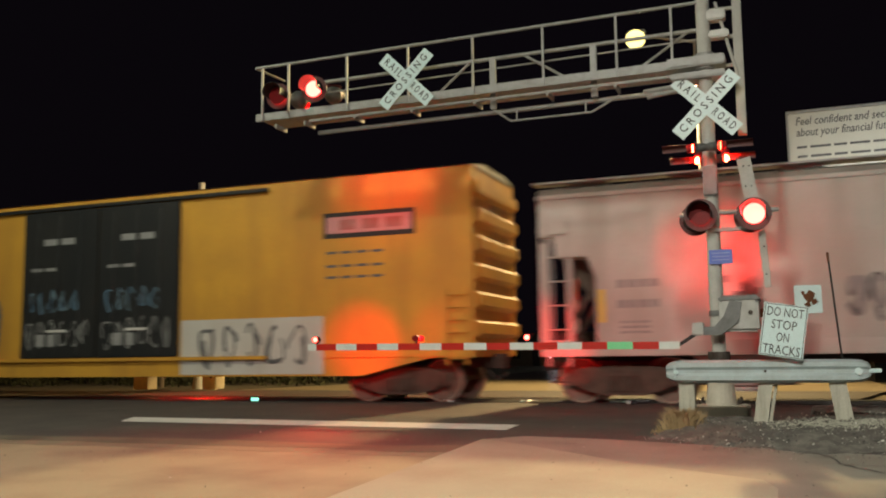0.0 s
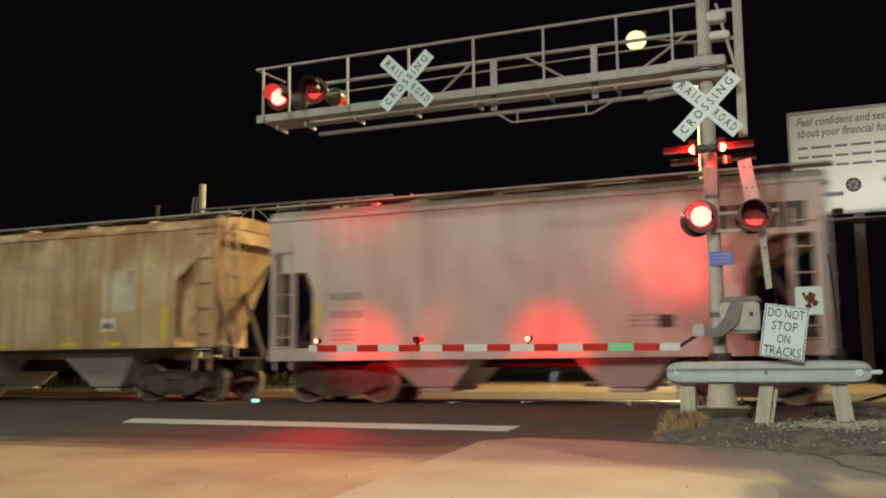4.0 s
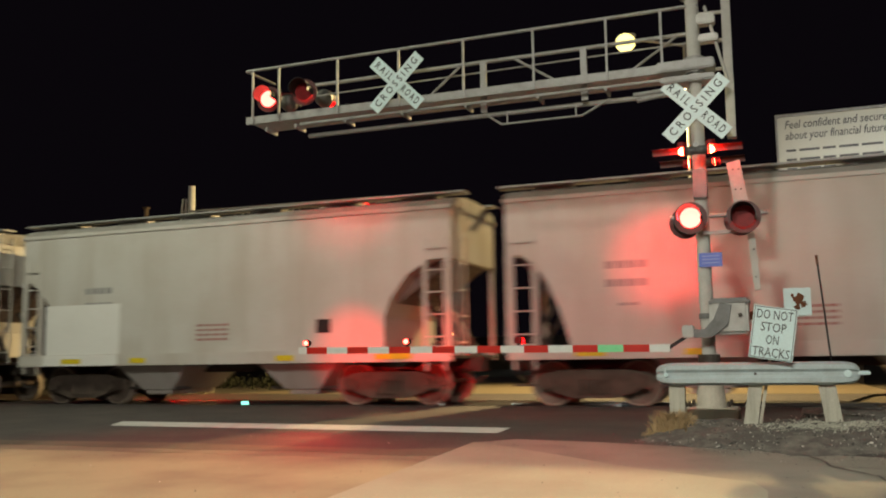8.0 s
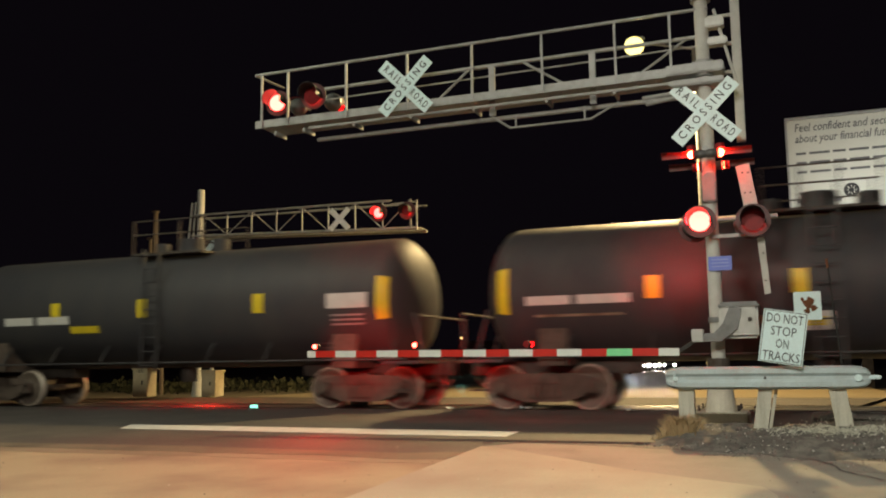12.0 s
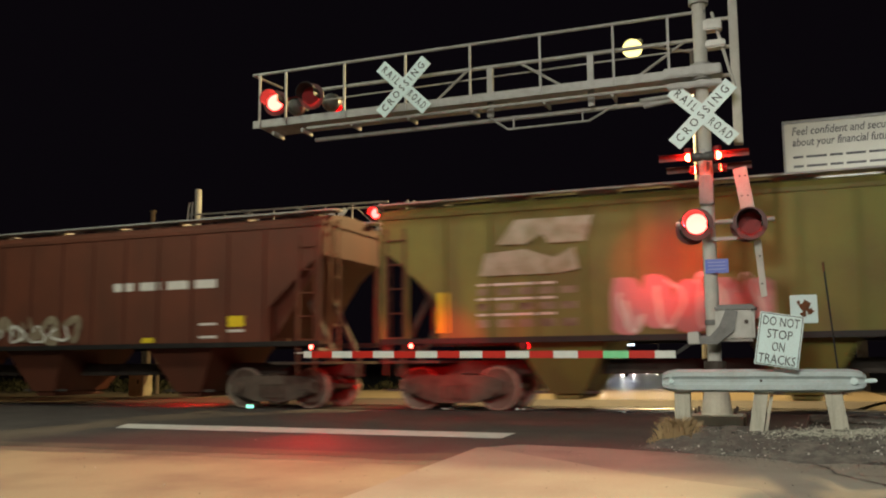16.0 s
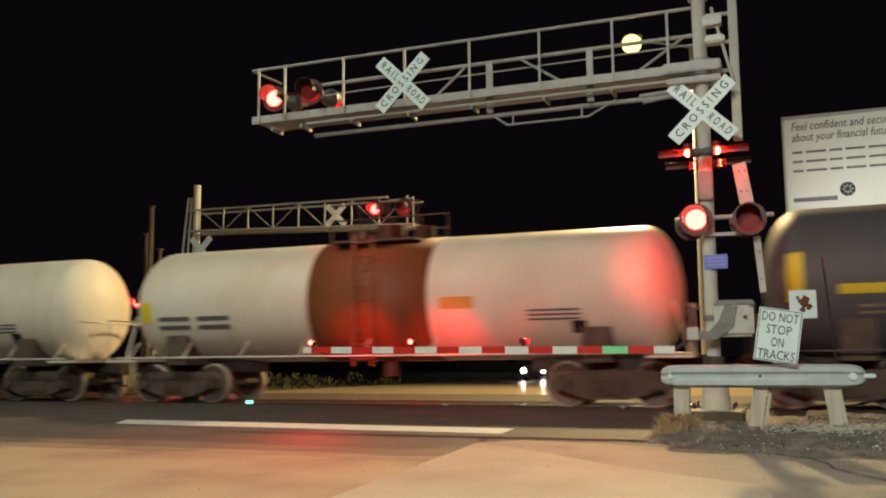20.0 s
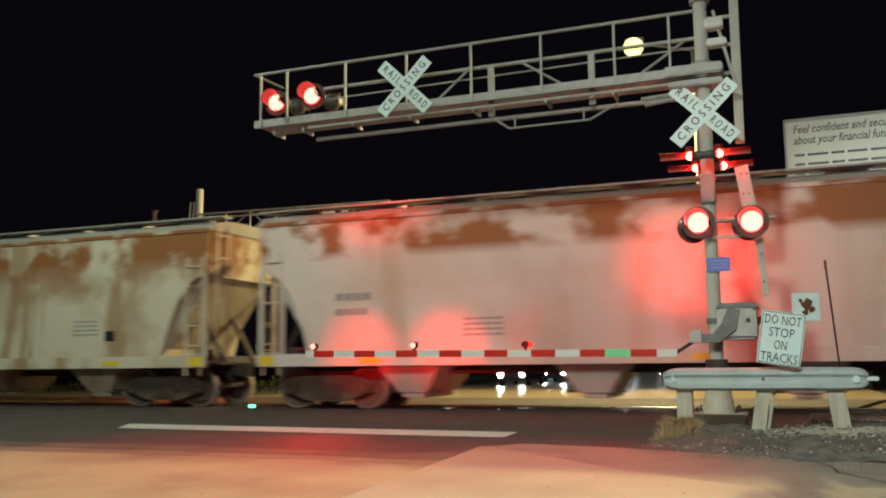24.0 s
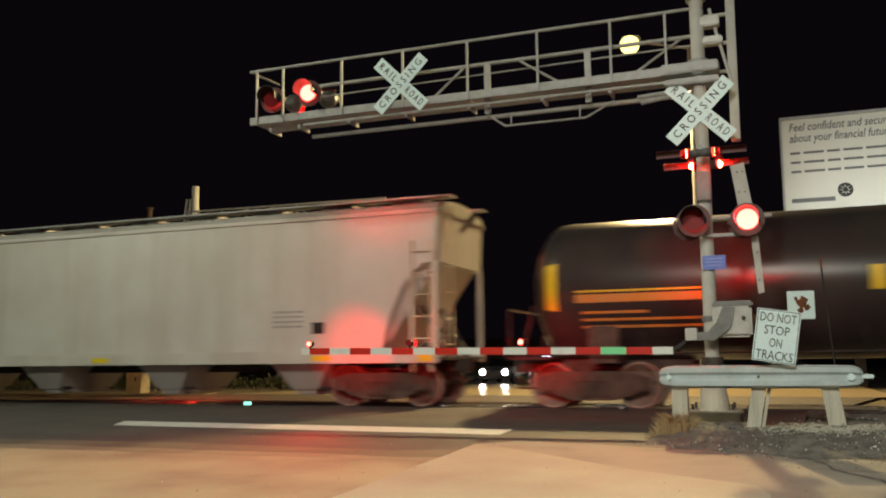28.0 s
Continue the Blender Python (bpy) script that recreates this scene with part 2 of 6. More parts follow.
M["blue_ink"] = mat("blue_ink", (0.1, 0.2, 0.32), 0.6, c2=(0.32, 0.42, 0.46), scale=3, amount=0.9, bump=0.03)
M["navy_ink"] = mat("navy_ink", (0.045, 0.055, 0.075), 0.6, c2=(0.12, 0.14, 0.15), scale=3, amount=0.7, bump=0.03)
M["orange_ink"] = mat("orange_ink", (0.75, 0.33, 0.06), 0.6, c2=(0.6, 0.4, 0.15), scale=3, amount=0.6, bump=0.03)
M["grass"] = mat("grass", (0.48, 0.34, 0.18), 0.9, c2=(0.26, 0.18, 0.09), scale=5, amount=0.8)
M["leaf"] = mat("leaf", (0.045, 0.045, 0.02), 0.9, c2=(0.03, 0.033, 0.013), scale=1.5, amount=0.8, bump=0.0)
M["glass"] = mat("glass", (0.02, 0.022, 0.025), 0.08, c2=(0.03, 0.03, 0.03), bump=0.0, spec=0.6)
M["car_dark"] = mat("car_dark", (0.05, 0.055, 0.065), 0.3, 0.2, c2=(0.03, 0.03, 0.035), bump=0.02)
M["rubber"] = mat("rubber", (0.02, 0.02, 0.02), 0.85, c2=(0.035, 0.033, 0.03), bump=0.2)
M["cream_box"] = mat("cream_box", (0.74, 0.64, 0.44), 0.6, c2=(0.4, 0.33, 0.2), scale=4, bump=0.05)
M["pole_wood"] = mat("pole_wood", (0.16, 0.12, 0.085), 0.9, c2=(0.08, 0.06, 0.045), scale=3, stretch=(5, 5, 0.4), amount=0.7, bump=0.4)

_st, _nt, _b = nodes_of("stone_mixed")
_geo, _ramp = _nt.nodes.new("ShaderNodeNewGeometry"), _nt.nodes.new("ShaderNodeValToRGB")
_ramp.color_ramp.elements[0].color = (0.05, 0.047, 0.043, 1)
_ramp.color_ramp.elements[1].color = (0.6, 0.59, 0.54, 1)
_e = _ramp.color_ramp.elements.new(0.82)
_e.color = (0.14, 0.13, 0.115, 1)
_nt.links.new(_geo.outputs["Random Per Island"], _ramp.inputs[0])
_nt.links.new(_ramp.outputs[0], _b.inputs["Base Color"])
_b.inputs["Roughness"].default_value = 0.9
M["stone"] = _st
P = {}
RIB = {}
for _k, _c in (("rusty", (0.58, 0.45, 0.27)), ("brown", (0.12, 0.037, 0.021)), ("green", (0.18, 0.185, 0.045))):
    RIB[_k] = mat("rib_" + _k, _c, 0.7, c2=tuple(v * 0.75 for v in _c), scale=2, amount=0.4, bump=0.1, by_object=False)
P["grey"] = car_paint("paint_grey", (0.55, 0.545, 0.52), (0.33, 0.30, 0.26), 0.55)
P["pale"] = car_paint("paint_pale", (0.585, 0.575, 0.54), (0.42, 0.38, 0.32), 0.5)
P["rusty"] = car_paint("paint_rusty", (0.62, 0.49, 0.31), (0.33, 0.18, 0.08), 0.8, 0.7, 0.42, 0.66, eave=0.7, eave_from=3.2, eave_to=4.1)
P["cream"] = car_paint("paint_cream_rusted", (0.6, 0.57, 0.46), (0.33, 0.22, 0.115), 0.8, 0.7, 0.46, 0.62, eave=1.0, eave_from=2.5, eave_to=3.6)
P["bluegrey"] = car_paint("paint_bluegrey_rusted", (0.58, 0.60, 0.57), (0.42, 0.33, 0.22), 0.5, 0.6, 0.45, 0.7, eave=1.0, eave_from=3.25, eave_to=3.5)
P["stained"] = car_paint("paint_pale_stained", (0.58, 0.57, 0.53), (0.44, 0.38, 0.28), 0.5, 0.6, 0.45, 0.7, eave=0.3, eave_from=3.4, eave_to=3.7)
P["brown"] = car_paint("paint_brown", (0.13, 0.04, 0.022), (0.075, 0.03, 0.018), 0.7, 0.65)
P["green"] = car_paint("paint_green", (0.2, 0.21, 0.05), (0.12, 0.095, 0.035), 0.75, 0.6)
P["black"] = car_paint("paint_black", (0.042, 0.042, 0.048), (0.07, 0.066, 0.062), 0.5, 0.6)
P["jet"] = car_paint("paint_jet", (0.03, 0.028, 0.03), (0.055, 0.05, 0.045), 0.5, 0.3)
P["roof"] = car_paint("paint_roof", (0.34, 0.335, 0.31), (0.22, 0.2, 0.17), 0.5, 0.7)
P["slate"] = car_paint("paint_slate", (0.095, 0.095, 0.112), (0.085, 0.08, 0.08), 0.5, 0.58)
P["sage"] = car_paint("paint_sage", (0.24, 0.26, 0.235), (0.13, 0.125, 0.105), 0.5, 0.48)
P["white"] = car_paint("paint_white", (0.7, 0.68, 0.6), (0.58, 0.49, 0.36), 0.5, 0.5)
P["band"] = car_paint("paint_band", (0.26, 0.085, 0.03), (0.14, 0.05, 0.025), 0.6, 0.55)
P["yellow"] = car_paint("paint_yellow", (0.62, 0.33, 0.045), (0.36, 0.18, 0.04), 0.5, 0.5)
P["red"] = car_paint("paint_red", (0.48, 0.1, 0.065), (0.22, 0.075, 0.045), 0.6, 0.6)
P["doorblack"] = car_paint("paint_doorblack", (0.016, 0.018, 0.02), (0.035, 0.033, 0.03), 0.4, 0.5)


# ---- mesh helpers ----
def part(name, bm, material, parent=None, label="", at=None):
    """Links a bmesh, or mesh data that is already made, as one object under parent."""
    if isinstance(bm, bmesh.types.BMesh):
        me = bpy.data.meshes.new(name)
        bm.normal_update()
        bm.to_mesh(me)
        bm.free()
    else:
        me = bm
    if material and not me.materials:
        me.materials.append(material)
    o = new(name, me)
    if parent:
        o.parent = parent
    if at is not None:
        o.matrix_basis = at
    if label:
        o["label"] = label
    return o


def box(x0, x1, y0, y1, z0, z1, bevel=0.0, bm=None):
    b = bm or bmesh.new()
    m = Matrix.Translation(((x0 + x1) / 2, (y0 + y1) / 2, (z0 + z1) / 2)) @ Matrix.Diagonal((abs(x1 - x0), abs(y1 - y0), abs(z1 - z0), 1))
    r = bmesh.ops.create_cube(b, size=1, matrix=m)
    if bevel:
        es = list({e for v in r["verts"] for e in v.link_edges})
        bmesh.ops.bevel(b, geom=es, offset=bevel, segments=2, affect="EDGES")
    return b


def rod(a, c, r, n=10, bm=None, r2=None):
    """A round bar from a to c."""
    b = bm or bmesh.new()
    a, c = Vector(a), Vector(c)
    d = c - a
    m = Matrix.Translation((a + c) / 2) @ d.to_track_quat("Z", "Y").to_matrix().to_4x4()
    bmesh.ops.create_cone(b, cap_ends=True, segments=n, radius1=r, radius2=r if r2 is None else r2, depth=d.length, matrix=m)
    return b


def bar(a, c, w, h, bm=None):
    """A square bar from a to c."""
    b = bm or bmesh.new()
    a, c = Vector(a), Vector(c)
    d = c - a
    m = Matrix.Translation((a + c) / 2) @ d.to_track_quat("Z", "Y").to_matrix().to_4x4() @ Matrix.Diagonal((w, h, d.length, 1))
    bmesh.ops.create_cube(b, size=1, matrix=m)
    return b


def prism(pts, axis, lo, hi, bm=None):
    """A polygon extruded along an axis: 'y' takes (x, z) points, 'x' takes (y, z), 'z' takes (x, y)."""
    b = bm or bmesh.new()

    def at(p, k):
        return {"y": (p[0], k, p[1]), "x": (k, p[0], p[1]), "z": (p[0], p[1], k)}[axis]
    va = [b.verts.new(at(p, lo)) for p in pts]
    vb = [b.verts.new(at(p, hi)) for p in pts]
    n = len(pts)
    b.faces.new(va)
    b.faces.new(vb[::-1])
    for i in range(n):
        b.faces.new((va[i], vb[i], vb[(i + 1) % n], va[(i + 1) % n]))
    bmesh.ops.recalc_face_normals(b, faces=b.faces)
    return b


def loft(rings, bm=None, smooth=True):
    """Closed rings of equal count, joined and capped."""
    b = bm or bmesh.new()
    vs = [[b.verts.new(p) for p in r] for r in rings]
    n = len(vs[0])
    for u, v in zip(vs, vs[1:]):
        for i in range(n):
            f = b.faces.new((u[i], u[(i + 1) % n], v[(i + 1) % n], v[i]))
            f.smooth = smooth
    b.faces.new(vs[0][::-1])
    b.faces.new(vs[-1])
    bmesh.ops.recalc_face_normals(b, faces=b.faces)
    return b


def letters(text, size, material, parent, m, name="lettering", width=None, bold=0.0, slant=0.0):
    """Words in the built-in font as a mesh part; m places them, text in its xy plane."""
    cu = bpy.data.curves.new("words", "FONT")
    cu.body, cu.size, cu.align_x, cu.align_y, cu.extrude, cu.resolution_u = text, size, "CENTER", "CENTER", 0.002, 2
    cu.offset, cu.shear = bold, slant
    tmp = bpy.data.objects.new("words", cu)
    me = bpy.data.meshes.new_from_object(tmp)
    bpy.data.objects.remove(tmp)
    if width:
        xs = [v.co.x for v in me.vertices]
        k = width / (max(xs) - min(xs))
        me.transform(Matrix.Diagonal((k, 1, 1, 1)) @ Matrix.Translation((-(max(xs) + min(xs)) / 2, 0, 0)))
    me.materials.clear()
    return part(name, me, material, parent, at=m)


def thing(name, label, category, group="", at=None):
    o = new(name)
    o.empty_display_size = 0.3
    if at is not None:
        o.matrix_basis = at
    return tagged(o, label, category, group)


FACE = Matrix(((1, 0, 0, 0), (0, 0, -1, 0), (0, 1, 0, 0), (0, 0, 0, 1)))  # text plane turned to face -y


# ---- the ground and the road ----
def ground_z(y):
    if y < 13:
        return -0.03 * (13 - y)
    if y < 24:
        return 0.0
    return -0.015 * (min(y, 55) - 24)


def sheet(name, pts, material, lift, label, category, thick=0.02):
    """A flat piece of paving on the ground's profile; no piece crosses a break of slope."""
    b = bmesh.new()
    top = [b.verts.new((x, y, ground_z(y) + lift)) for x, y in pts]
    low = [b.verts.new((x, y, ground_z(y) + lift - thick)) for x, y in pts]
    n = len(pts)
    b.faces.new(top)
    b.faces.new(low[::-1])
    for i in range(n):
        b.faces.new((top[i], low[i], low[(i + 1) % n], top[(i + 1) % n]))
    bmesh.ops.recalc_face_normals(b, faces=b.faces)
    return tagged(part(name, b, material), label, category, kind="structure")


def build_ground():
    b = bmesh.new()
    ys = (-60, -20, 0, 13, 24, 40, 55, 200, 800, 4000)
    xs = (-3000, -400, -80, -20, 0, 20, 80, 400, 3000)
    g = [[b.verts.new((x, y, ground_z(y) - 0.06)) for x in xs] for y in ys]
    for r, s in zip(g, g[1:]):
        for i in range(len(xs) - 1):
            b.faces.new((r[i], r[i + 1], s[i + 1], s[i]))
    tagged(part("ground", b, M["dirt"]), "bare brown dirt ground beside the railway", "ground", kind="structure")
    # near road, in the patches of paving of different age
    lane = [(-3.75, 10.3), (-4.5, 10.05), (-7.7, 10.2), (-10.9, 10.05), (-20, 9.8)]
    strip = [(-3.75, 10.9), (-3.27, 10.6), (-2.41, 9.93), (-1.68, 9.32), (-1.07, 8.95), (-0.32, 8.54), (-0.19, 8.1)]
    fresh = [(-3.75, 10.9), (-3.3, 11.3), (-2.2, 11.15), (-0.65, 10.73), (0.85, 10.34), (2.0, 9.9)]
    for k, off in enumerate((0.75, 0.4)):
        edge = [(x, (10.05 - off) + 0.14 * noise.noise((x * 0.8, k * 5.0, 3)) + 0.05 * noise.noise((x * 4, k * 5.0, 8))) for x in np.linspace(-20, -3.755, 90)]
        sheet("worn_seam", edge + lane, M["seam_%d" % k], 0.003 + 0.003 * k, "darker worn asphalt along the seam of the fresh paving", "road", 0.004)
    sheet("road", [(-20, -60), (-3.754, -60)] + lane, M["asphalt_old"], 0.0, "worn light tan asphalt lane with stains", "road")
    sheet("road", [(-3.75, -60), (0.5, -60)] + strip[::-1], M["concrete"], 0.004, "pale worn pavement strip beside the lane", "road")
    sheet("road", [(0.503, -60), (12, -60), (12, 9.7)] + fresh[::-1] + strip[1:], M["asphalt_mid"], 0.0, "cracked brown-grey asphalt shoulder", "road")
    sheet("road", [(-20, 13)] + lane[::-1] + fresh + [(2.0, 13)], M["asphalt_new"], 0.001, "dark fresh asphalt at the crossing", "road")
    sheet("road", [(-20, 13), (2.0, 13), (1.2, 17.9), (-20, 17.9)], M["asphalt_new"], 0.0, "dark fresh asphalt at the crossing", "road")
    sheet("road", [(-19, 20.3), (1.2, 20.3), (2.0, 24), (-16.4, 24)], M["asphalt_new"], 0.0, "dark asphalt beyond the rails", "road")
    sheet("road", [(-16.4, 24), (2.5, 24), (3, 55), (-20, 55)], M["road_far"], 0.0, "wet-looking tan road beyond the tracks", "road")
    sheet("road", [(-20, 55), (3, 55), (5, 600), (-25, 600)], M["road_far"], 0.0, "wet-looking tan road running into the distance", "road")
    sheet("stop_line", [(-10.85, 12.75), (-10.55, 12.12), (-3.75, 11.92), (-3.75, 12.55)], M["paint_line"], 0.006, "worn white painted stop line", "road marking", 0.005)


def build_track():
    o = thing("track", "steel rails through the road crossing", "railway track", at=pose(0, TRACK_Y, 0))
    o["kind"] = "structure"
    prof = [(-0.075, -0.17), (0.075, -0.17), (0.075, -0.155), (0.012, -0.13), (0.012, -0.045), (0.036, -0.03), (0.036, -0.004), (0.028, 0), (-0.028, 0), (-0.036, -0.004), (-0.036, -0.03), (-0.012, -0.045), (-0.012, -0.13), (-0.075, -0.155)]
    for s in (-0.7525, 0.7525):
        part("rail", prism([(y + s, z) for y, z in prof], "x", -160, 260), M["railtop"], o, "worn shiny steel rail")
    for x0, x1 in ((-160, -20.2), (2.2, 260)):
        part("ballast", prism([(-2.6, -0.42), (2.6, -0.42), (1.6, -0.1), (-1.6, -0.1)], "x", x0, x1), M["ballast"], o, "grey crushed-stone ballast")
    for y0, y1 in ((-1.2, -0.83), (-0.62, 0.62), (0.83, 1.2)):
        for k in range(9):
            part("crossing_panel", box(-20 + k * 2.4, -20 + k * 2.4 + 2.38, y0, y1, -0.17, -0.005, 0.01), M["rubber_panel"], o)
    tie = None
    for k in range(44):
        x = -20.6 - k * 0.5 if k < 30 else 2.6 + (k - 30) * 0.5
        if tie is None:
            tie = part("tie", box(-0.115, 0.115, -1.3, 1.3, -0.3, -0.085, 0.01), M["tie"], o, at=pose(x, 0, 0))
        else:
            part("tie", tie.data, None, o, at=pose(x, 0, 0))


build_ground()
build_track()


# ---- railway signals ----
FLAPS = []


def disc(r, depth, n=24, y=0.0, bm=None):
    return rod((0, y, 0), (0, y + depth, 0), r, n, bm)


def rr_lamp(parent_or_none, at, phase, lens="lens_red", r=0.15, back=0.24, group="crossing lamps", hood=0.3, arc=(-20, 200), dome=0.0, gap=0.012):
    """A round flashing lamp that faces its -y: housing, dark backing disc, hood, glowing lens and an added hinged flap
    that opens and shuts in front of it to make it blink.
    """
    o = thing("crossing_lamp", "round red railway flashing lamp with black hood and backing disc", "signal lamp", group, at)
    part("backing_disc", disc(back, 0.02, 28, 0.03), M["red_lit_black"], o)
    part("housing", loft([[(math.cos(a) * q, y, math.sin(a) * q) for a in np.linspace(0, 2 * math.pi, 20, endpoint=False)] for y, q in ((0.05, r * 1.15), (0.14, r * 1.1), (0.24, r * 0.75), (0.28, r * 0.3))]), M["lamp_case"], o, "dark grey metal lamp housing")
    h = bmesh.new()
    arc = [math.radians(a) for a in np.linspace(*arc, 14)]
    rows = [[h.verts.new((math.cos(a) * q, y, math.sin(a) * q)) for a in arc] for y, q in ((0.03, r * 1.12), (-hood, r * 1.16), (-hood, r * 1.12), (0.03, r * 1.08))]
    for u, v in zip(rows, rows[1:] + rows[:1]):
        for i in range(len(arc) - 1):
            h.faces.new((u[i], u[i + 1], v[i + 1], v[i]))
    bmesh.ops.recalc_face_normals(h, faces=h.faces)
    part("hood", h, M["red_lit_black" if dome else "black_paint"], o)
    if dome:
        glass = loft([[(math.cos(a) * q * r, y, math.sin(a) * q * r) for a in np.linspace(0, 2 * math.pi, 20, endpoint=False)] for y, q in ((0.004, 1.0), (0.0, 0.98), (-dome * 0.6, 0.75), (-dome, 0.35))])
    else:
        glass = disc(r, 0.006, 24, 0.0)
    part("lens", glass, M[lens], o, "glowing red lens")
    if phase:
        f = part("flap", flap_mesh(r * 1.1, gap if dome else 0), M["lens_off"], o, "added dark red shutter that blinks the lamp", at=pose(0, -gap, r * 1.1))
        FLAPS.append((f, phase, r))
    return o


FLAP_MESH = {}


def flap_mesh(r, depth=0.0):
    """The disc hangs from its upper edge, which is its origin; with depth it is a cup over a domed lens."""
    if r not in FLAP_MESH:
        b = rod((0, -0.006, -r), (0, 0.0, -r), r, 20)
        if depth:
            ring = [(math.cos(a), math.sin(a)) for a in np.linspace(0, 2 * math.pi, 20, endpoint=False)]
            loops = [[b.verts.new((c * q, y, s * q - r)) for c, s in ring] for y, q in ((0.001, r), (depth, r), (depth, r * 0.95), (0.001, r * 0.95))]
            for u, v in zip(loops, loops[1:]):
                for i in range(20):
                    b.faces.new((u[i], u[(i + 1) % 20], v[(i + 1) % 20], v[i]))
        me = bpy.data.meshes.new("flap")
        b.to_mesh(me)
        b.free()
        FLAP_MESH[r] = me
    return FLAP_MESH[r]


def crossbuck(at, label, small=1.0, words=True, paint="white_sheet"):
    o = thing("crossbuck", label, "railroad sign", "crossbucks", at)
    L, W = 0.61 * small, 0.115 * small
    for k, (ang, word) in enumerate(((-45, ""), (45, "C R O S S I N G"))):
        y = -0.012 * (k == 1)
        m = Matrix.Translation((0, y, 0)) @ Matrix.Rotation(radians(-ang), 4, "Y")
        part("blade", box(-L, L, -0.004, 0.004, -W, W, 0.002), M[paint], o, "white reflective sign blade", at=m)
        if words:
            if k == 0:
                for w, x in (("R A I L", -0.33), ("R O A D", 0.35)):
                    letters(w, 0.18, M["black_ink"], o, m @ Matrix.Translation((x * small, -0.007, 0)) @ FACE, width=0.40, bold=0.001)
            else:
                letters(word, 0.18, M["black_ink"], o, m @ Matrix.Translation((0, -0.007, 0)) @ FACE, width=1.05, bold=0.001)
    return o


def cantilever():
    """The signal bridge over the road: mast, arm of pipe chords and walkway, railings."""
    Y = CANT_Y
    o = thing("signal_cantilever", "grey galvanised steel railroad signal cantilever over the road", "signal bridge")
    xm, xt = -1.03, -9.0
    part("mast", rod((xm, Y, 0.2), (xm, Y, 8.2), 0.1, 20), M["mast"], o, "pale grey steel mast")
    part("mast_base", rod((xm, Y, 0.2), (xm, Y, 0.9), 0.225, 20, None, 0.14), M["pale_concrete"], o, "flared pale mast base")
    part("collar", rod((xm, Y, 0.88), (xm, Y, 1.0), 0.158, 18), M["steel"], o)
    part("collar", rod((xm, Y, 1.52), (xm, Y, 1.6), 0.118, 18), M["grey_box"], o)
    part("base_plate", box(xm - 0.39, xm + 0.39, Y - 0.5, Y + 0.36, 0.0, 0.23, 0.02), M["pale_concrete"], o, "square concrete footing")
    for sx in (-0.27, 0.27):
        for sy in (-0.27, 0.27):
            part("bolt", rod((xm + sx, Y + sy - 0.1, 0.26), (xm + sx, Y + sy - 0.1, 0.34), 0.022, 6), M["steel"], o)
    for z in (5.30, 5.45, 6.5, 7.4):
        part("collar", rod((xm, Y, z - 0.05), (xm, Y, z + 0.05), 0.15, 18), M["galv"], o)
    part("collar", box(xm - 0.55, xm + 0.3, Y - 0.2, Y + 0.2, 5.28, 5.44, 0.02), M["galv"], o, "bolted saddle plate")
    part("collar", box(xm - 0.5, xm + 0.3, Y - 0.2, Y + 0.2, 5.1, 5.2, 0.02), M["galv"], o, "bolted saddle plate")
    yf, yb = Y - 0.05, Y + 0.75
    part("top_rail", rod((xt, yf, 6.32), (xm + 0.1, yf, 6.32), 0.026), M["galv"], o)
    part("end_rail", rod((xt, yf, 6.32), (xt + 0.12, yb, 6.3), 0.022), M["galv"], o)
    part("upper_chord", rod((-7.85, Y + 0.2, 5.97), (xm, Y + 0.2, 5.97), 0.033), M["galv"], o)
    part("guard_wire", rod((-7.85, Y + 0.3, 5.80), (xm, Y + 0.3, 5.86), 0.014, 6), M["galv"], o)
    part("walkway", box(xt, xm - 0.3, yf, yf + 0.04, 5.31, 5.45, 0.006), M["galv"], o, "grey walkway channel")
    for k in range(26):
        x = xt + 0.02 + k * 0.3
        part("walkway_plank", box(x, x + 0.296, yf + 0.045, yb, 5.36, 5.40, 0.004), M["galv"], o)
    part("lower_chord", rod((-7.9, Y + 0.35, 5.08), (xm, Y + 0.35, 5.08), 0.04), M["galv"], o)
    part("lower_chord", rod((-7.9, Y + 0.02, 5.22), (xm, Y + 0.02, 5.22), 0.028), M["galv"], o)
    for x in (-8.85, -8.3, -7.11, -5.93, -4.75, -3.54, -2.35, -1.5):
        part("post", bar((x, yf - 0.01, 5.3), (x, yf - 0.01, 6.32), 0.034, 0.034), M["galv"], o)
    for x in (-4.48, -2.77):
        part("strut", bar((x, Y + 0.2, 5.1), (x, Y + 0.2, 5.97), 0.1, 0.06), M["galv"], o)
    for a, c in (((-5.5, 5.46), (-4.9, 5.95)), ((-3.95, 5.97), (-3.2, 5.46)), ((-2.0, 5.5), (-1.3, 5.95))):
        part("brace", rod((a[0], Y + 0.2, a[1]), (c[0], Y + 0.2, c[1]), 0.022, 8), M["galv"], o)
    for x in (-8.6, -8.0, -7.0, -5.9, -4.75, -3.5, -2.4):
        part("hanger", box(x - 0.02, x + 0.02, Y, Y + 0.38, 5.16, 5.24, 0.005), M["galv"], o)
    zz = [(-4.45, 5.05), (-4.15, 4.83), (-2.8, 4.83), (-2.35, 5.05)]
    for a, c in zip(zz, zz[1:]):
        part("conduit", rod((a[0], Y + 0.1, a[1]), (c[0], Y + 0.1, c[1]), 0.018, 8), M["galv"], o)
    for x in (-4.05, -2.9):
        part("conduit", rod((x, Y + 0.1, 4.83), (x, Y + 0.1, 5.05), 0.014, 6), M["galv"], o)
    part("conduit", rod((-1.95, Y - 0.1, 5.0), (-1.35, Y - 0.1, 5.03), 0.035, 8), M["galv"], o)
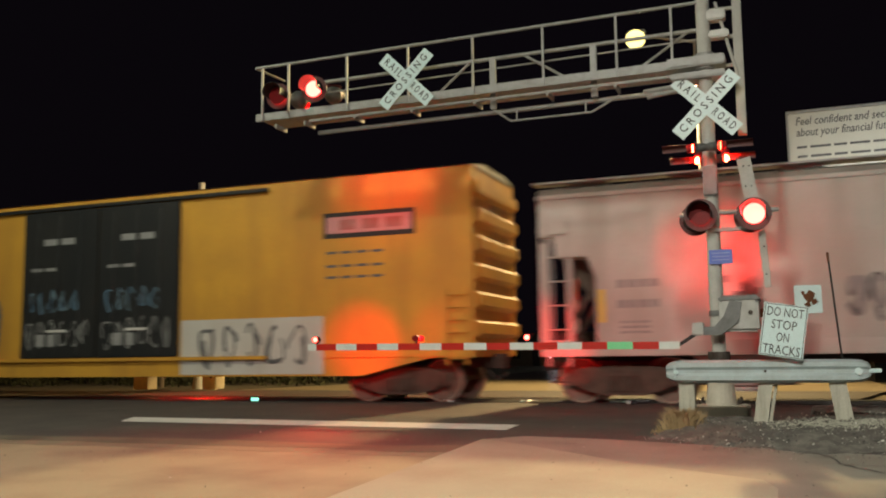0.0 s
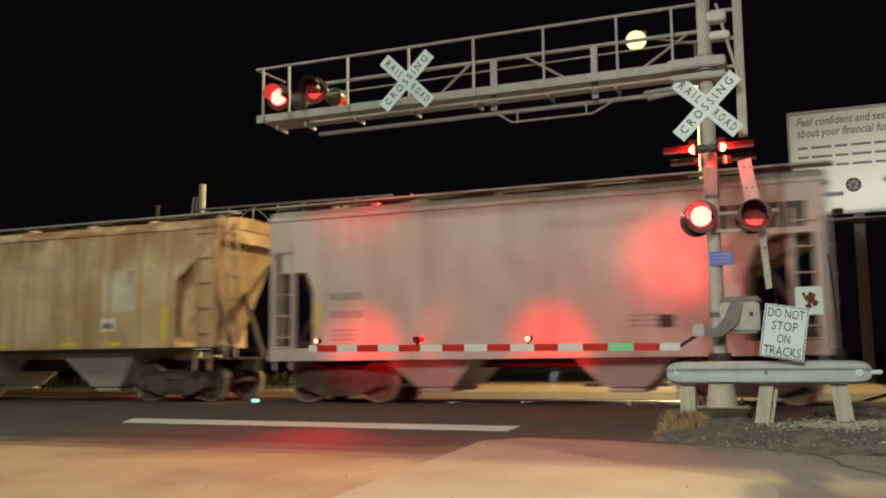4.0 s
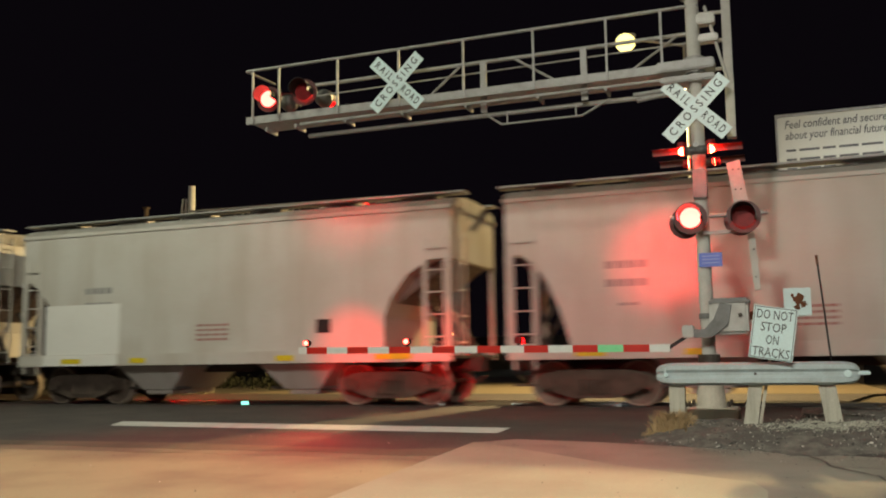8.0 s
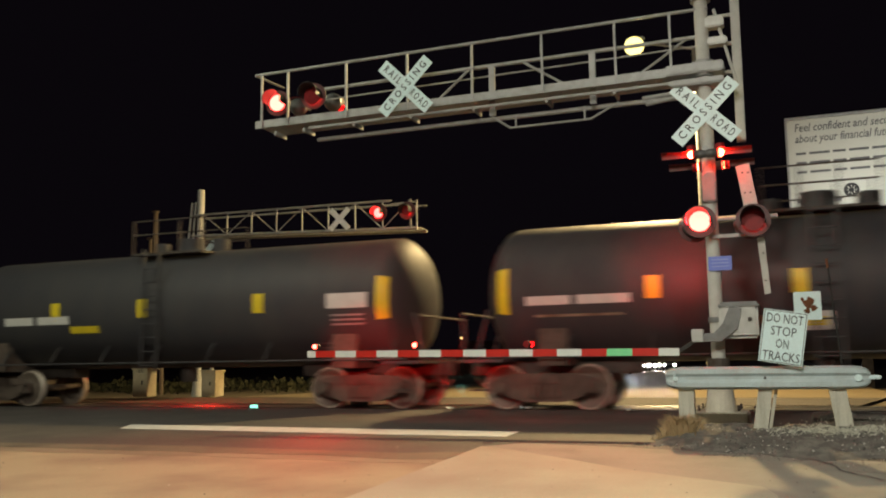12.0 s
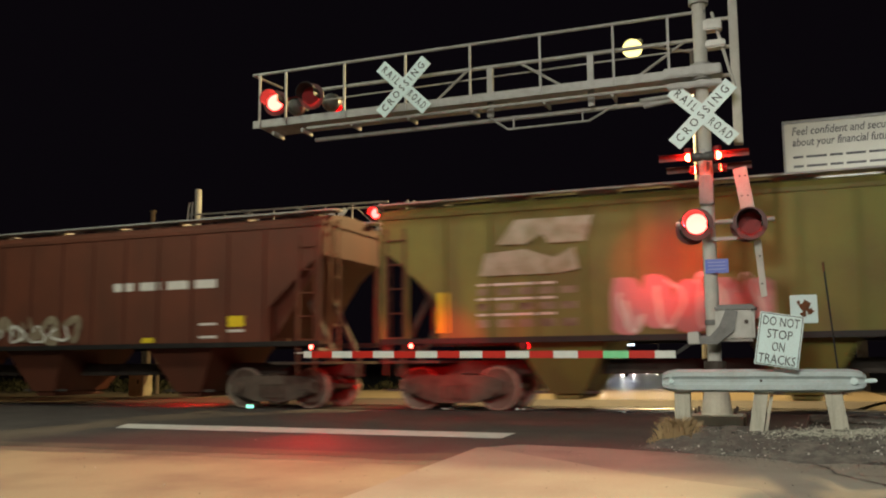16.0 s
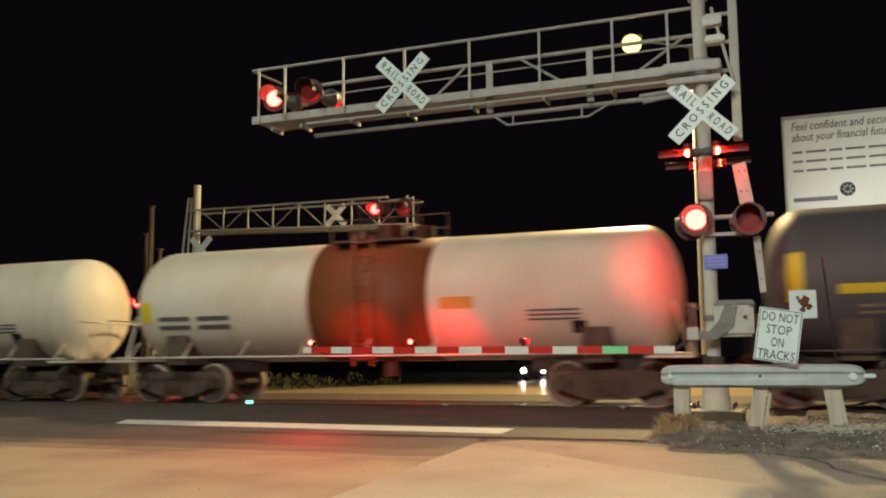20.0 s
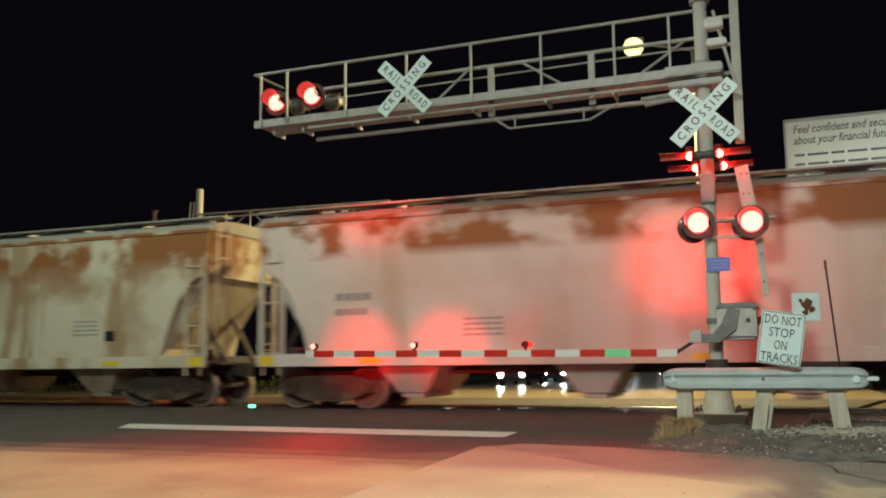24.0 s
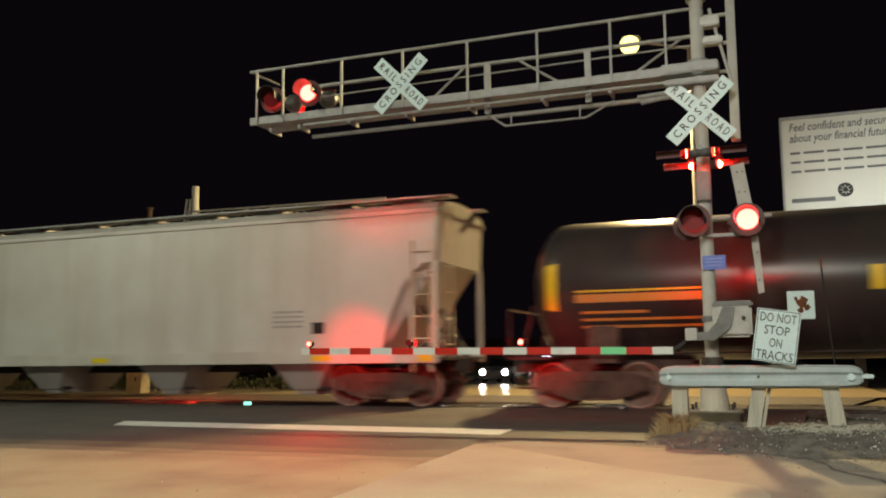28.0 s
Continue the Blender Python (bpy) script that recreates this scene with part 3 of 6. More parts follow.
    part("conduit", rod((-1.9, Y - 0.1, 4.9), (-1.35, Y - 0.1, 4.97), 0.03, 8), M["galv"], o)
    # pipe and channels beside the mast
    part("conduit", rod((-0.84, Y, 6.3), (-0.56, Y, 5.11), 0.024, 8), M["mast"], o)
    part("pole", bar((-0.53, Y + 0.2, 8.2), (-0.55, Y + 0.2, 4.25), 0.15, 0.13), M["mast"], o, "pale punched steel channel")
    part("channel", prism([(-0.64, 3.80), (-0.45, 3.84), (-0.36, 3.2), (-0.55, 3.16)], "y", Y - 0.125, Y - 0.06), M["mast"], o, "pale punched steel channel")
    part("channel", prism([(-0.40, 2.72), (-0.30, 2.74), (-0.255, 1.92), (-0.34, 1.9)], "y", Y - 0.125, Y - 0.06), M["mast"], o, "pale punched steel channel")
    for x, z in ((-0.55, 3.7), (-0.47, 3.7), (-0.53, 3.4), (-0.45, 3.4), (-0.325, 2.5), (-0.315, 2.1)):
        part("hole", rod((x, Y - 0.128, z), (x, Y - 0.124, z), 0.013, 8), M["black_paint"], o)
    for z in (5.3, 5.75, 6.2):
        part("conduit", rod((xm + 0.1, Y + 0.05, z), (-0.55, Y + 0.2, z + 0.05), 0.03, 8), M["mast"], o)
    part("junction_box", box(-0.98, -0.70, Y - 0.1, Y + 0.1, 6.0, 6.16, 0.02), M["pale_box"], o)
    part("junction_box", box(-0.95, -0.66, Y - 0.1, Y + 0.1, 5.72, 5.84, 0.02), M["pale_box"], o)
    # lamp crossarms
    part("crossarm", rod((-1.5, Y, 3.05), (-0.1, Y, 3.05), 0.035, 10), M["galv"], o)
    part("crossarm", rod((xm, Y - 0.45, 4.05), (xm, Y + 0.5, 4.05), 0.04, 10), M["galv"], o)
    part("crossarm", bar((xm, Y - 0.12, 2.78), (-0.32, Y - 0.12, 2.78), 0.05, 0.05), M["galv"], o)
    part("junction_box", box(xm - 0.1, xm + 0.1, Y - 0.16, Y + 0.1, 3.3, 3.75, 0.02), M["grey_box"], o)
    return o


cantilever()
crossbuck(pose(-1.03, CANT_Y - 0.14, 4.68), "white railroad crossbuck sign on the grey mast")
crossbuck(pose(-5.95, CANT_Y - 0.1, 5.71), "white railroad crossbuck sign on the cantilever arm")
# pairs on the mast and on the arm, to the road and to the track
rr_lamp(None, pose(-1.17, CANT_Y - 0.35, 2.99), "L")
rr_lamp(None, pose(-0.43, CANT_Y - 0.35, 2.96), "R")
rr_lamp(None, pose(-1.3, CANT_Y + 0.3, 3.0, 0, 0, 180), "L", lens="lens_beam", hood=0.08, gap=0.06)
rr_lamp(None, pose(-0.5, CANT_Y + 0.3, 3.0, 0, 0, 180), "R", lens="lens_beam", hood=0.08, gap=0.06)
rr_lamp(None, pose(-8.53, CANT_Y - 0.05, 5.75, 0, 0, 8), "L")
rr_lamp(None, pose(-7.79, CANT_Y - 0.05, 5.79, 0, 0, 8), "R")
rr_lamp(None, pose(-8.5, CANT_Y + 0.75, 5.86, 0, 0, 180), "L", back=0.175, lens="lens_beam", hood=0.08, gap=0.06)
rr_lamp(None, pose(-7.76, CANT_Y + 0.75, 5.86, 0, 0, 180), "R", back=0.175, lens="lens_beam", hood=0.08, gap=0.06)
for sx, rz, side in ((-1, -90, (60, 200)), (1, 90, (-20, 120))):
    for dy, ph in ((-0.42, "L"), (0.48, "R")):
        rr_lamp(None, pose(-1.03 + sx * 0.2, CANT_Y + dy, 3.97, 0, 0, rz), ph, "lens_side", group="side lamps", r=0.06, back=0.085, hood=0.44, arc=side, dome=0.055, gap=0.07)
# the red beams that the lamps throw on the passing train
spot("lamp_beam", (-1.3, CANT_Y + 0.306, 3.0), (-2.1, 17.5, 2.85), 800, RED, 38, 1.0, 0.035)
spot("lamp_beam", (-0.5, CANT_Y + 0.306, 3.0), (-1.35, 17.5, 2.85), 800, RED, 38, 1.0, 0.035)
spot("lamp_beam", (-8.5, CANT_Y + 0.756, 5.86), (-8.8, 17.5, 4.9), 520, RED, 54, 1.0, 0.035)
spot("lamp_beam", (-7.76, CANT_Y + 0.756, 5.86), (-8.1, 17.5, 4.9), 520, RED, 54, 1.0, 0.035)
# their wide spill over train and track
spot("lamp_spill", (-1.3, CANT_Y + 0.306, 3.0), (-3.4, 17.5, 2.0), 75, RED, 125, 1.0, 0.035)
spot("lamp_spill", (-0.5, CANT_Y + 0.306, 3.0), (-2.6, 17.5, 2.0), 75, RED, 125, 1.0, 0.035)
# and on the road before the crossing
spot("lamp_beam", (-1.17, CANT_Y - 0.354, 2.99), (-4.5, 7.0, 0.0), 560, RED, 80, 1.0, 0.003)
spot("lamp_beam", (-0.43, CANT_Y - 0.354, 2.96), (-4.0, 7.0, 0.0), 560, RED, 80, 1.0, 0.003)
spot("lamp_beam", (-8.53, CANT_Y - 0.055, 5.75), (-7.0, 8.0, 0.0), 800, RED, 80, 1.0, 0.003)
spot("lamp_beam", (-7.79, CANT_Y - 0.055, 5.79), (-6.5, 8.0, 0.0), 800, RED, 80, 1.0, 0.003)


def gate():
    o = thing("crossing_gate", "lowered red and white striped railroad gate arm", "barrier gate")
    Y = CANT_Y - 0.3
    x0, x1, z0, z1 = -7.72, -1.55, 1.165, 1.10
    edges = [-7.72, -7.56]
    p = 0.381
    while edges[-1] + p < x1 - 0.05:
        edges.append(edges[-1] + p)
    edges.append(x1)
    for i, (a, c) in enumerate(zip(edges, edges[1:])):
        za, zc = (z0 + (z1 - z0) * (v - x0) / (x1 - x0) for v in (a, c))
        k = "stripe_white" if i % 2 == 0 else "stripe_red"
        # green signal light thrown back by this white stripe is put into its colour
        if i == 14:
            k = "stripe_green_lit"
        b = prism([(a, za - 0.055), (c, zc - 0.055), (c, zc + 0.055), (a, za + 0.055)], "y", Y - 0.02, Y + 0.02)
        part("stripe", b, M[k], o, {"stripe_white": "white reflective stripe", "stripe_red": "red reflective stripe", "stripe_green_lit": "white reflective stripe with green signal light in its colour"}[k])
    part("arm_bracket", bar((x1 - 0.02, Y, 1.10), (-1.32, Y + 0.04, 1.26), 0.03, 0.05), M["black_paint"], o)
    part("arm_support", prism([(-1.3, 1.24), (-0.95, 1.24), (-0.72, 1.42), (-0.66, 1.7), (-0.82, 1.74), (-0.92, 1.5), (-1.05, 1.36), (-1.3, 1.36)], "y", Y - 0.06, Y + 0.06), M["grey_box"], o, "cast grey gate arm support")
    part("arm_support", box(-1.36, -1.2, Y - 0.1, Y + 0.1, 1.24, 1.42, 0.01), M["pale_box"], o)
    part("mechanism", box(-0.98, -0.44, Y - 0.02, Y + 0.5, 1.28, 1.78, 0.04), M["pale_box"], o, "grey gate mechanism housing")
    part("mechanism_lid", box(-0.98, -0.42, Y - 0.04, Y + 0.52, 1.70, 1.80, 0.03), M["grey_box"], o)
    for x in (-0.85, -0.55):
        part("latch", rod((x, Y - 0.05, 1.55), (x, Y + 0.0, 1.55), 0.03, 10), M["steel"], o)
    part("counterweight", bar((-0.5, Y + 0.6, 1.55), (0.12, Y + 0.55, 1.62), 0.05, 0.12), M["rust"], o)
    part("counterweight", box(0.04, 0.41, Y + 0.5, Y + 0.56, 1.53, 1.94, 0.01), M["white_sheet"], o, "white weight plate")
    for cx, cz, rr, sd in ((0.25, 1.78, 0.085, 1), (0.31, 1.70, 0.05, 2), (0.22, 1.66, 0.045, 3), (0.16, 1.83, 0.03, 4)):
        q = random.Random(sd)
        pts = [(cx + math.cos(a) * rr * q.uniform(0.6, 1.2), cz + math.sin(a) * rr * q.uniform(0.6, 1.2)) for a in np.linspace(0, 6.28, 11, endpoint=False)]
        part("rust_patch", prism(pts, "y", Y + 0.489 + sd * 0.001, Y + 0.497), M["rust"], o, "rusted patch")
    return o


gate()
GY = CANT_Y - 0.3


def gate_lamp(x, z, phase):
    o = thing("gate_lamp", "small red lamp on the gate arm", "signal lamp", "gate lamps", pose(x, GY, z))
    part("bracket", box(-0.02, 0.02, -0.015, 0.015, -0.09, 0.0), M["steel"], o)
    part("housing", disc(0.052, 0.1, 16, -0.05), M["black_paint"], o)
    part("lens", disc(0.04, 0.006, 16, -0.056), M["lens_small"], o, "glowing red lens")
    part("lens", disc(0.04, 0.006, 16, 0.05), M["lens_small"], o, "glowing red lens")
    # added shutters before and behind the lamp blink its lens and its beam
    if phase:
        f = part("flap", flap_mesh(0.05), M["lens_off"], o, "added dark red shutter that blinks the lamp", at=pose(0, -0.06, 0.05))
        FLAPS.append((f, phase, 0.05))
        g = part("flap", flap_mesh(0.05), M["lens_off"], o, "added dark red shutter that blinks the lamp", at=pose(0, 0.20, 0.05, 0, 0, 180))
        FLAPS.append((g, phase + "b", 0.05))
    return o


for x, z, ph, dx in ((-7.56, 1.29, "", 1.15), (-5.72, 1.28, "Lg", 0.95), (-3.84, 1.26, "Rg", 0.7)):
    gate_lamp(x, z, ph)
    spot("gate_beam", (x, GY + 0.1, z), (x - dx, 17.5, z - 0.05), 900, RED, 31, 1.0, 0.03)
    spot("gate_spill", (x, GY + 0.1, z), (x - 0.3, 17.5, z - 0.7), 50, RED, 140, 1.0, 0.03)


# the lamp on the gate's tip also reddens the road before it
spot("gate_beam", (-7.56, GY - 0.075, 1.29), (-4.6, 7.6, -0.1), 260, RED, 62, 1.0, 0.02)


def guardrail():
    o = thing("guardrail", "short steel guardrail on leaning timber posts", "guardrail")
    Y = 12.2
    prof = [(-0.02, -0.155), (-0.075, -0.12), (-0.075, -0.06), (-0.045, -0.02), (-0.045, 0.02), (-0.075, 0.06), (-0.075, 0.12), (-0.02, 0.155)]
    loop = prof + [(y + 0.006, z) for y, z in prof[::-1]]
    ends = [(-1.6, 0.5), (-1.57, 0.72), (-1.51, 0.9), (-1.4, 1.0), (-0.4, 1.0), (0.45, 0.99), (0.66, 0.97), (0.76, 0.9), (0.82, 0.75), (0.86, 0.45)]
    b = loft([[(x, Y + y * (0.6 + 0.4 * s) + 0.05 * (1 - s), 0.745 + z * s * 0.95) for y, z in loop] for x, s in ends], smooth=False)
    part("beam", b, M["guard"], o, "corrugated galvanised beam with rounded ends")
    part("splice_plate", box(-1.5, -1.47, Y - 0.082, Y - 0.03, 0.66, 0.83, 0.004), M["guard"], o)
    part("end_stub", box(0.84, 0.98, Y - 0.03, Y + 0.02, 0.72, 0.77, 0.01), M["white_sheet"], o, "white end marker")
    part("reflector", rod((-1.47, Y - 0.1, 0.74), (-1.47, Y - 0.07, 0.74), 0.03, 12), M["white_sheet"], o, "round white reflector")
    for a, c, w in (((-1.36, 0.0), (-1.35, 0.66), 0.2), ((-0.47, -0.02), (-0.33, 0.8), 0.17), ((0.56, -0.02), (0.47, 0.66), 0.2)):
        part("post", bar((a[0], Y + 0.1, a[1]), (c[0], Y + 0.1, c[1]), 0.15, w), M["post_wood"], o, "weathered timber post")
    part("bolt", rod((-0.36, Y - 0.06, 0.745), (-0.36, Y + 0.01, 0.745), 0.018, 8), M["steel"], o)
    part("reflector", rod((0.72, Y - 0.1, 0.74), (0.72, Y - 0.06, 0.74), 0.045, 14), M["white_sheet"], o, "round white reflector")
    return o


guardrail()
sg = thing("warning_sign", "tilted white sign with black words on a post", "road sign", at=pose(-0.115, 12.02, 1.25, 0, 9.5, 0))
part("plate", box(-0.262, 0.262, -0.004, 0.004, -0.335, 0.335, 0.003), M["white_sheet"], sg, "white reflective plate")
for a in ((-0.245, 0.245, 0.316, 0.324), (-0.245, 0.245, -0.324, -0.316), (-0.249, -0.241, -0.324, 0.324), (0.241, 0.249, -0.324, 0.324)):
    part("border", box(a[0], a[1], -0.008, -0.005, a[2], a[3]), M["black_ink"], sg)
for k, (w, wide) in enumerate((("DO NOT", 0.43), ("STOP", 0.30), ("ON", 0.15), ("TRACKS", 0.44))):
    letters(w, 0.165, M["black_ink"], sg, Matrix.Translation((0, -0.007, 0.225 - 0.158 * k)) @ FACE, width=wide, bold=0.0)
part("bracket", bar((0, 0.0, -0.2), (0, 0.28, -0.2), 0.03, 0.03), M["steel"], sg)
part("post", bar((0, 0.3, -0.1), (-0.03, 0.3, -1.35), 0.06, 0.04), M["post_wood"], sg)
bs = thing("emergency_sign", "small blue emergency notice plate on the mast", "sign", at=pose(-0.93, CANT_Y - 0.13, 2.38))
part("plate", box(-0.165, 0.165, -0.004, 0.004, -0.105, 0.105, 0.003), M["blue_sign"], bs)
for k in range(3):
    part("text_bar", box(-0.12, 0.12, -0.008, -0.005, 0.05 - k * 0.05, 0.062 - k * 0.05), M["pale_blue"], bs)
wm = thing("whip_marker", "thin leaning dark marker rod beside the guardrail", "marker post")
part("rod", rod((0.62, 12.6, 0.1), (0.47, 12.6, 2.25), 0.012, 8), M["black_paint"], wm)
part("band", rod((0.475, 12.6, 2.15), (0.468, 12.6, 2.27), 0.016, 8), M["rust"], wm)


def pebble(b, m):
    """A rough eight-sided stone."""
    v = [b.verts.new(m @ Vector(p)) for p in ((1, 0.1, 0), (0.1, 1, 0.1), (-0.9, 0.2, -0.1), (0.1, -1, 0), (0.1, 0.1, 0.95), (-0.1, 0, -0.9))]
    for i in range(4):
        b.faces.new((v[i], v[(i + 1) % 4], v[4]))
        b.faces.new((v[(i + 1) % 4], v[i], v[5]))


def gravel_bed():
    """The stony mound round the guardrail posts."""
    rnd = random.Random(4)
    b = bmesh.new()
    nx, ny = 120, 84
    g = []
    for j in range(ny + 1):
        row = []
        for i in range(nx + 1):
            x, y = -1.9 + 6.5 * i / nx, 10.2 + 5.4 * j / ny
            e = min(1.0, (x + 1.9) / 0.7, (y - 10.2 - max(0, -x) * 0.5) / 0.9, (15.6 - y) / 0.8)
            e *= max(0.0, min(1.0, (13.2 - y) / 0.7)) if x < 0.2 and e > 0 else 1.0
            h = max(-0.5, e) * 0.2 + 0.05 * noise.noise((x * 1.7, y * 1.7, 0)) + 0.035 * noise.noise((x * 6, y * 6, 2)) + 0.02 * noise.noise((x * 15, y * 15, 5))
            row.append(b.verts.new((x, y, ground_z(min(y, 13)) - 0.05 + (h if e > 0 else e * 0.2))))
        g.append(row)
    for r, s in zip(g, g[1:]):
        for i in range(nx):
            f = b.faces.new((r[i], r[i + 1], s[i + 1], s[i]))
            f.smooth = True
    tagged(part("gravel_bed", b, M["gravel"]), "dark gravel and dirt mound under the guardrail", "gravel", kind="stuff")
    b, pale = bmesh.new(), bmesh.new()
    for k in range(20000):
        x, y = rnd.uniform(-1.7, 4.4), rnd.uniform(10.6, 13.6)
        s = rnd.uniform(0.006, 0.02) * (1.8 if rnd.random() < 0.08 else 1)
        e = min(1.0, (x + 1.9) / 0.7, (y - 10.2 - max(0, -x) * 0.5) / 0.9)
        e *= max(0.0, min(1.0, (13.2 - y) / 0.7)) if x < 0.2 else 1.0
        if e < 0.05 or rnd.random() > 0.25 + 1.3 * noise.noise((x * 1.3, y * 2.2, 7)) + 0.3 * min(1.5, max(0.0, x + 0.3)):
            continue
        z = ground_z(min(y, 13)) - 0.05 + e * 0.2 + 0.05 * noise.noise((x * 1.7, y * 1.7, 0)) + 0.035 * noise.noise((x * 6, y * 6, 2))
        m = Matrix.Translation((x, y, z)) @ Euler((rnd.uniform(0, 6), rnd.uniform(0, 6), 0)).to_matrix().to_4x4() @ Matrix.Diagonal((s, s * rnd.uniform(0.6, 1), s * rnd.uniform(0.4, 0.8), 1))
        pebble(b, m)
    for k in range(3200):
        x, y = rnd.gauss(0.55, 0.5), rnd.gauss(11.85, 0.28)
        s = rnd.uniform(0.006, 0.017)
        if x < -0.5 or y < 11.2 or y > 13:
            continue
        z = ground_z(y) - 0.05 + min(1.0, (y - 10.2) / 0.9) * 0.2 + 0.05 * noise.noise((x * 1.7, y * 1.7, 0)) + 0.035 * noise.noise((x * 6, y * 6, 2)) + 0.004
        pebble(pale, Matrix.Translation((x, y, z)) @ Euler((rnd.uniform(0, 6), rnd.uniform(0, 6), 0)).to_matrix().to_4x4() @ Matrix.Diagonal((s, s * rnd.uniform(0.6, 1), s * rnd.uniform(0.4, 0.8), 1)))
    tagged(part("pale_gravel", pale, M["pale_stone"]), "patch of pale crushed stone on the mound", "stones", kind="stuff")
    tagged(part("gravel_stones", b, M["stone"]), "loose grey stones on the gravel mound", "stones", kind="stuff")
    b = bmesh.new()
    for k in range(900):
        x, y = rnd.gauss(-1.38, 0.13), rnd.gauss(11.9, 0.12)
        z = ground_z(y) - 0.02
        h = rnd.uniform(0.14, 0.42) * math.exp(-((x + 1.38) / 0.3) ** 2)
        a = rnd.uniform(0, 6.28)
        dx, dy = math.cos(a) * h * 0.6, math.sin(a) * h * 0.6
        w = 0.006
        vs = [b.verts.new(p) for p in ((x - w, y, z), (x + w, y, z), (x + dx * 0.5 + w, y + dy * 0.5, z + h * 0.7), (x + dx, y + dy, z + h * 0.9), (x + dx * 0.5 - w, y + dy * 0.5, z + h * 0.7))]
        b.faces.new(vs)
    tagged(part("dry_weeds", b, M["grass"]), "dry brown weeds at the guardrail's end", "weeds", kind="stuff")


gravel_bed()

# ---- the train ----
CARS = []
MESH = {}


def shared(key, make):
    if key not in MESH:
        b = make()
        me = bpy.data.meshes.new(key)
        b.normal_update()
        b.to_mesh(me)
        b.free()
        MESH[key] = me
    return MESH[key]


def circle(r, y, n=28):
    return [(math.cos(a) * r, y, math.sin(a) * r) for a in np.linspace(0, 2 * math.pi, n, endpoint=False)]


def wheel_mesh():
    return loft([circle(0.12, -0.09), circle(0.16, -0.06), circle(0.36, -0.035), circle(0.40, -0.075), circle(0.455, -0.075), circle(0.457, 0.04), circle(0.49, 0.055), circle(0.48, 0.075), circle(0.36, 0.07), circle(0.12, 0.06)])


def tread_mesh():
    b = bmesh.new()
    rows = [[b.verts.new(p) for p in circle(r, y)] for r, y in ((0.459, -0.078), (0.459, 0.044), (0.492, 0.058), (0.484, 0.079), (0.33, 0.077), (0.33, 0.05), (0.43, 0.05), (0.43, -0.078))]
    for u, v in zip(rows, rows[1:] + rows[:1]):
        for i in range(28):
            f = b.faces.new((u[i], u[(i + 1) % 28], v[(i + 1) % 28], v[i]))
            f.smooth = True
    bmesh.ops.recalc_face_normals(b, faces=b.faces)
    return b


def side_frame_mesh():
    """A cast truck side frame, with its spring pocket, journal ends and two openings."""
    b = prism([(-1.12, 0.36), (-0.98, 0.34), (-0.55, 0.2), (-0.42, 0.16), (0.42, 0.16), (0.55, 0.2), (0.98, 0.34), (1.12, 0.36), (1.12, 0.6), (0.9, 0.68), (0.6, 0.74), (-0.6, 0.74), (-0.9, 0.68), (-1.12, 0.6)], "y", -0.07, 0.07)
    for x in (-0.89, 0.89):
        rod((x, -0.15, 0.47), (x, 0.08, 0.47), 0.12, 14, b)
    for k in range(5):
        rod((-0.26 + 0.13 * k, -0.09, 0.25), (-0.26 + 0.13 * k, -0.09, 0.52), 0.05, 8, b)
    box(-0.36, 0.36, -0.1, 0.06, 0.52, 0.68, 0.02, b)
    return b


def bolster_mesh():
    b = box(-0.2, 0.2, -0.95, 0.95, 0.5, 0.78, 0.03)
    for x in (-0.89, 0.89):
        rod((x, -0.72, 0.457), (x, 0.72, 0.457), 0.08, 12, b)
    box(-1.25, -1.15, -0.8, 0.8, 0.45, 0.55, 0.01, b)
    box(1.15, 1.25, -0.8, 0.8, 0.45, 0.55, 0.01, b)
    return b


def trucks(car, xc):
    for x in (-xc, xc):
        t = part("truck", shared("bolster", bolster_mesh), M["truck"], car, "dirty brown freight truck", at=pose(x, 0, 0))
        for s in (-1, 1):
            part("side_frame", shared("side_frame", side_frame_mesh), M["truck"], t, at=pose(0, s * 0.98, 0, 0, 0, 0 if s < 0 else 180))
            for a in (-0.89, 0.89):
                part("wheel", shared("wheel", wheel_mesh), M["wheel"], t, at=pose(a, s * 0.752, 0.457, 0, 0, 0 if s < 0 else 180))
                part("tread", shared("tread", tread_mesh), M["tread"], t, "worn bright wheel tread", at=pose(a, s * 0.752, 0.457, 0, 0, 0 if s < 0 else 180))


def coupler_mesh():
    b = box(-0.55, 0.1, -0.14, 0.14, 0.72, 1.0, 0.03)
    prism([(0.08, -0.17), (0.32, -0.2), (0.36, -0.05), (0.25, 0.02), (0.34, 0.14), (0.22, 0.2), (0.08, 0.17)], "z", 0.7, 1.02, b)
    rod((-0.2, -0.3, 0.8), (0.25, -0.32, 0.45), 0.025, 8, b)
    rod((0.25, -0.32, 0.45), (0.42, -0.3, 0.62), 0.025, 8, b)
    return b


def couplers(car, xe):
    for s in (-1, 1):
        part("coupler", shared("coupler", coupler_mesh), M["steel"], car, at=pose(s * xe, 0, 0, 0, 0, 0 if s > 0 else 180))


def ladder_mesh(h, w=0.42, n=6):
    def make():
        b = bmesh.new()
        for s in (-w / 2, w / 2):
            bar((s, 0, 0), (s, 0, h), 0.05, 0.03, b)
        for k in range(n):
            z = h * (k + 0.5) / n
            rod((-w / 2, -0.03, z), (w / 2, -0.03, z), 0.016, 6, b)
        return b
    return shared("ladder_%.2f_%.2f" % (h, w), make)


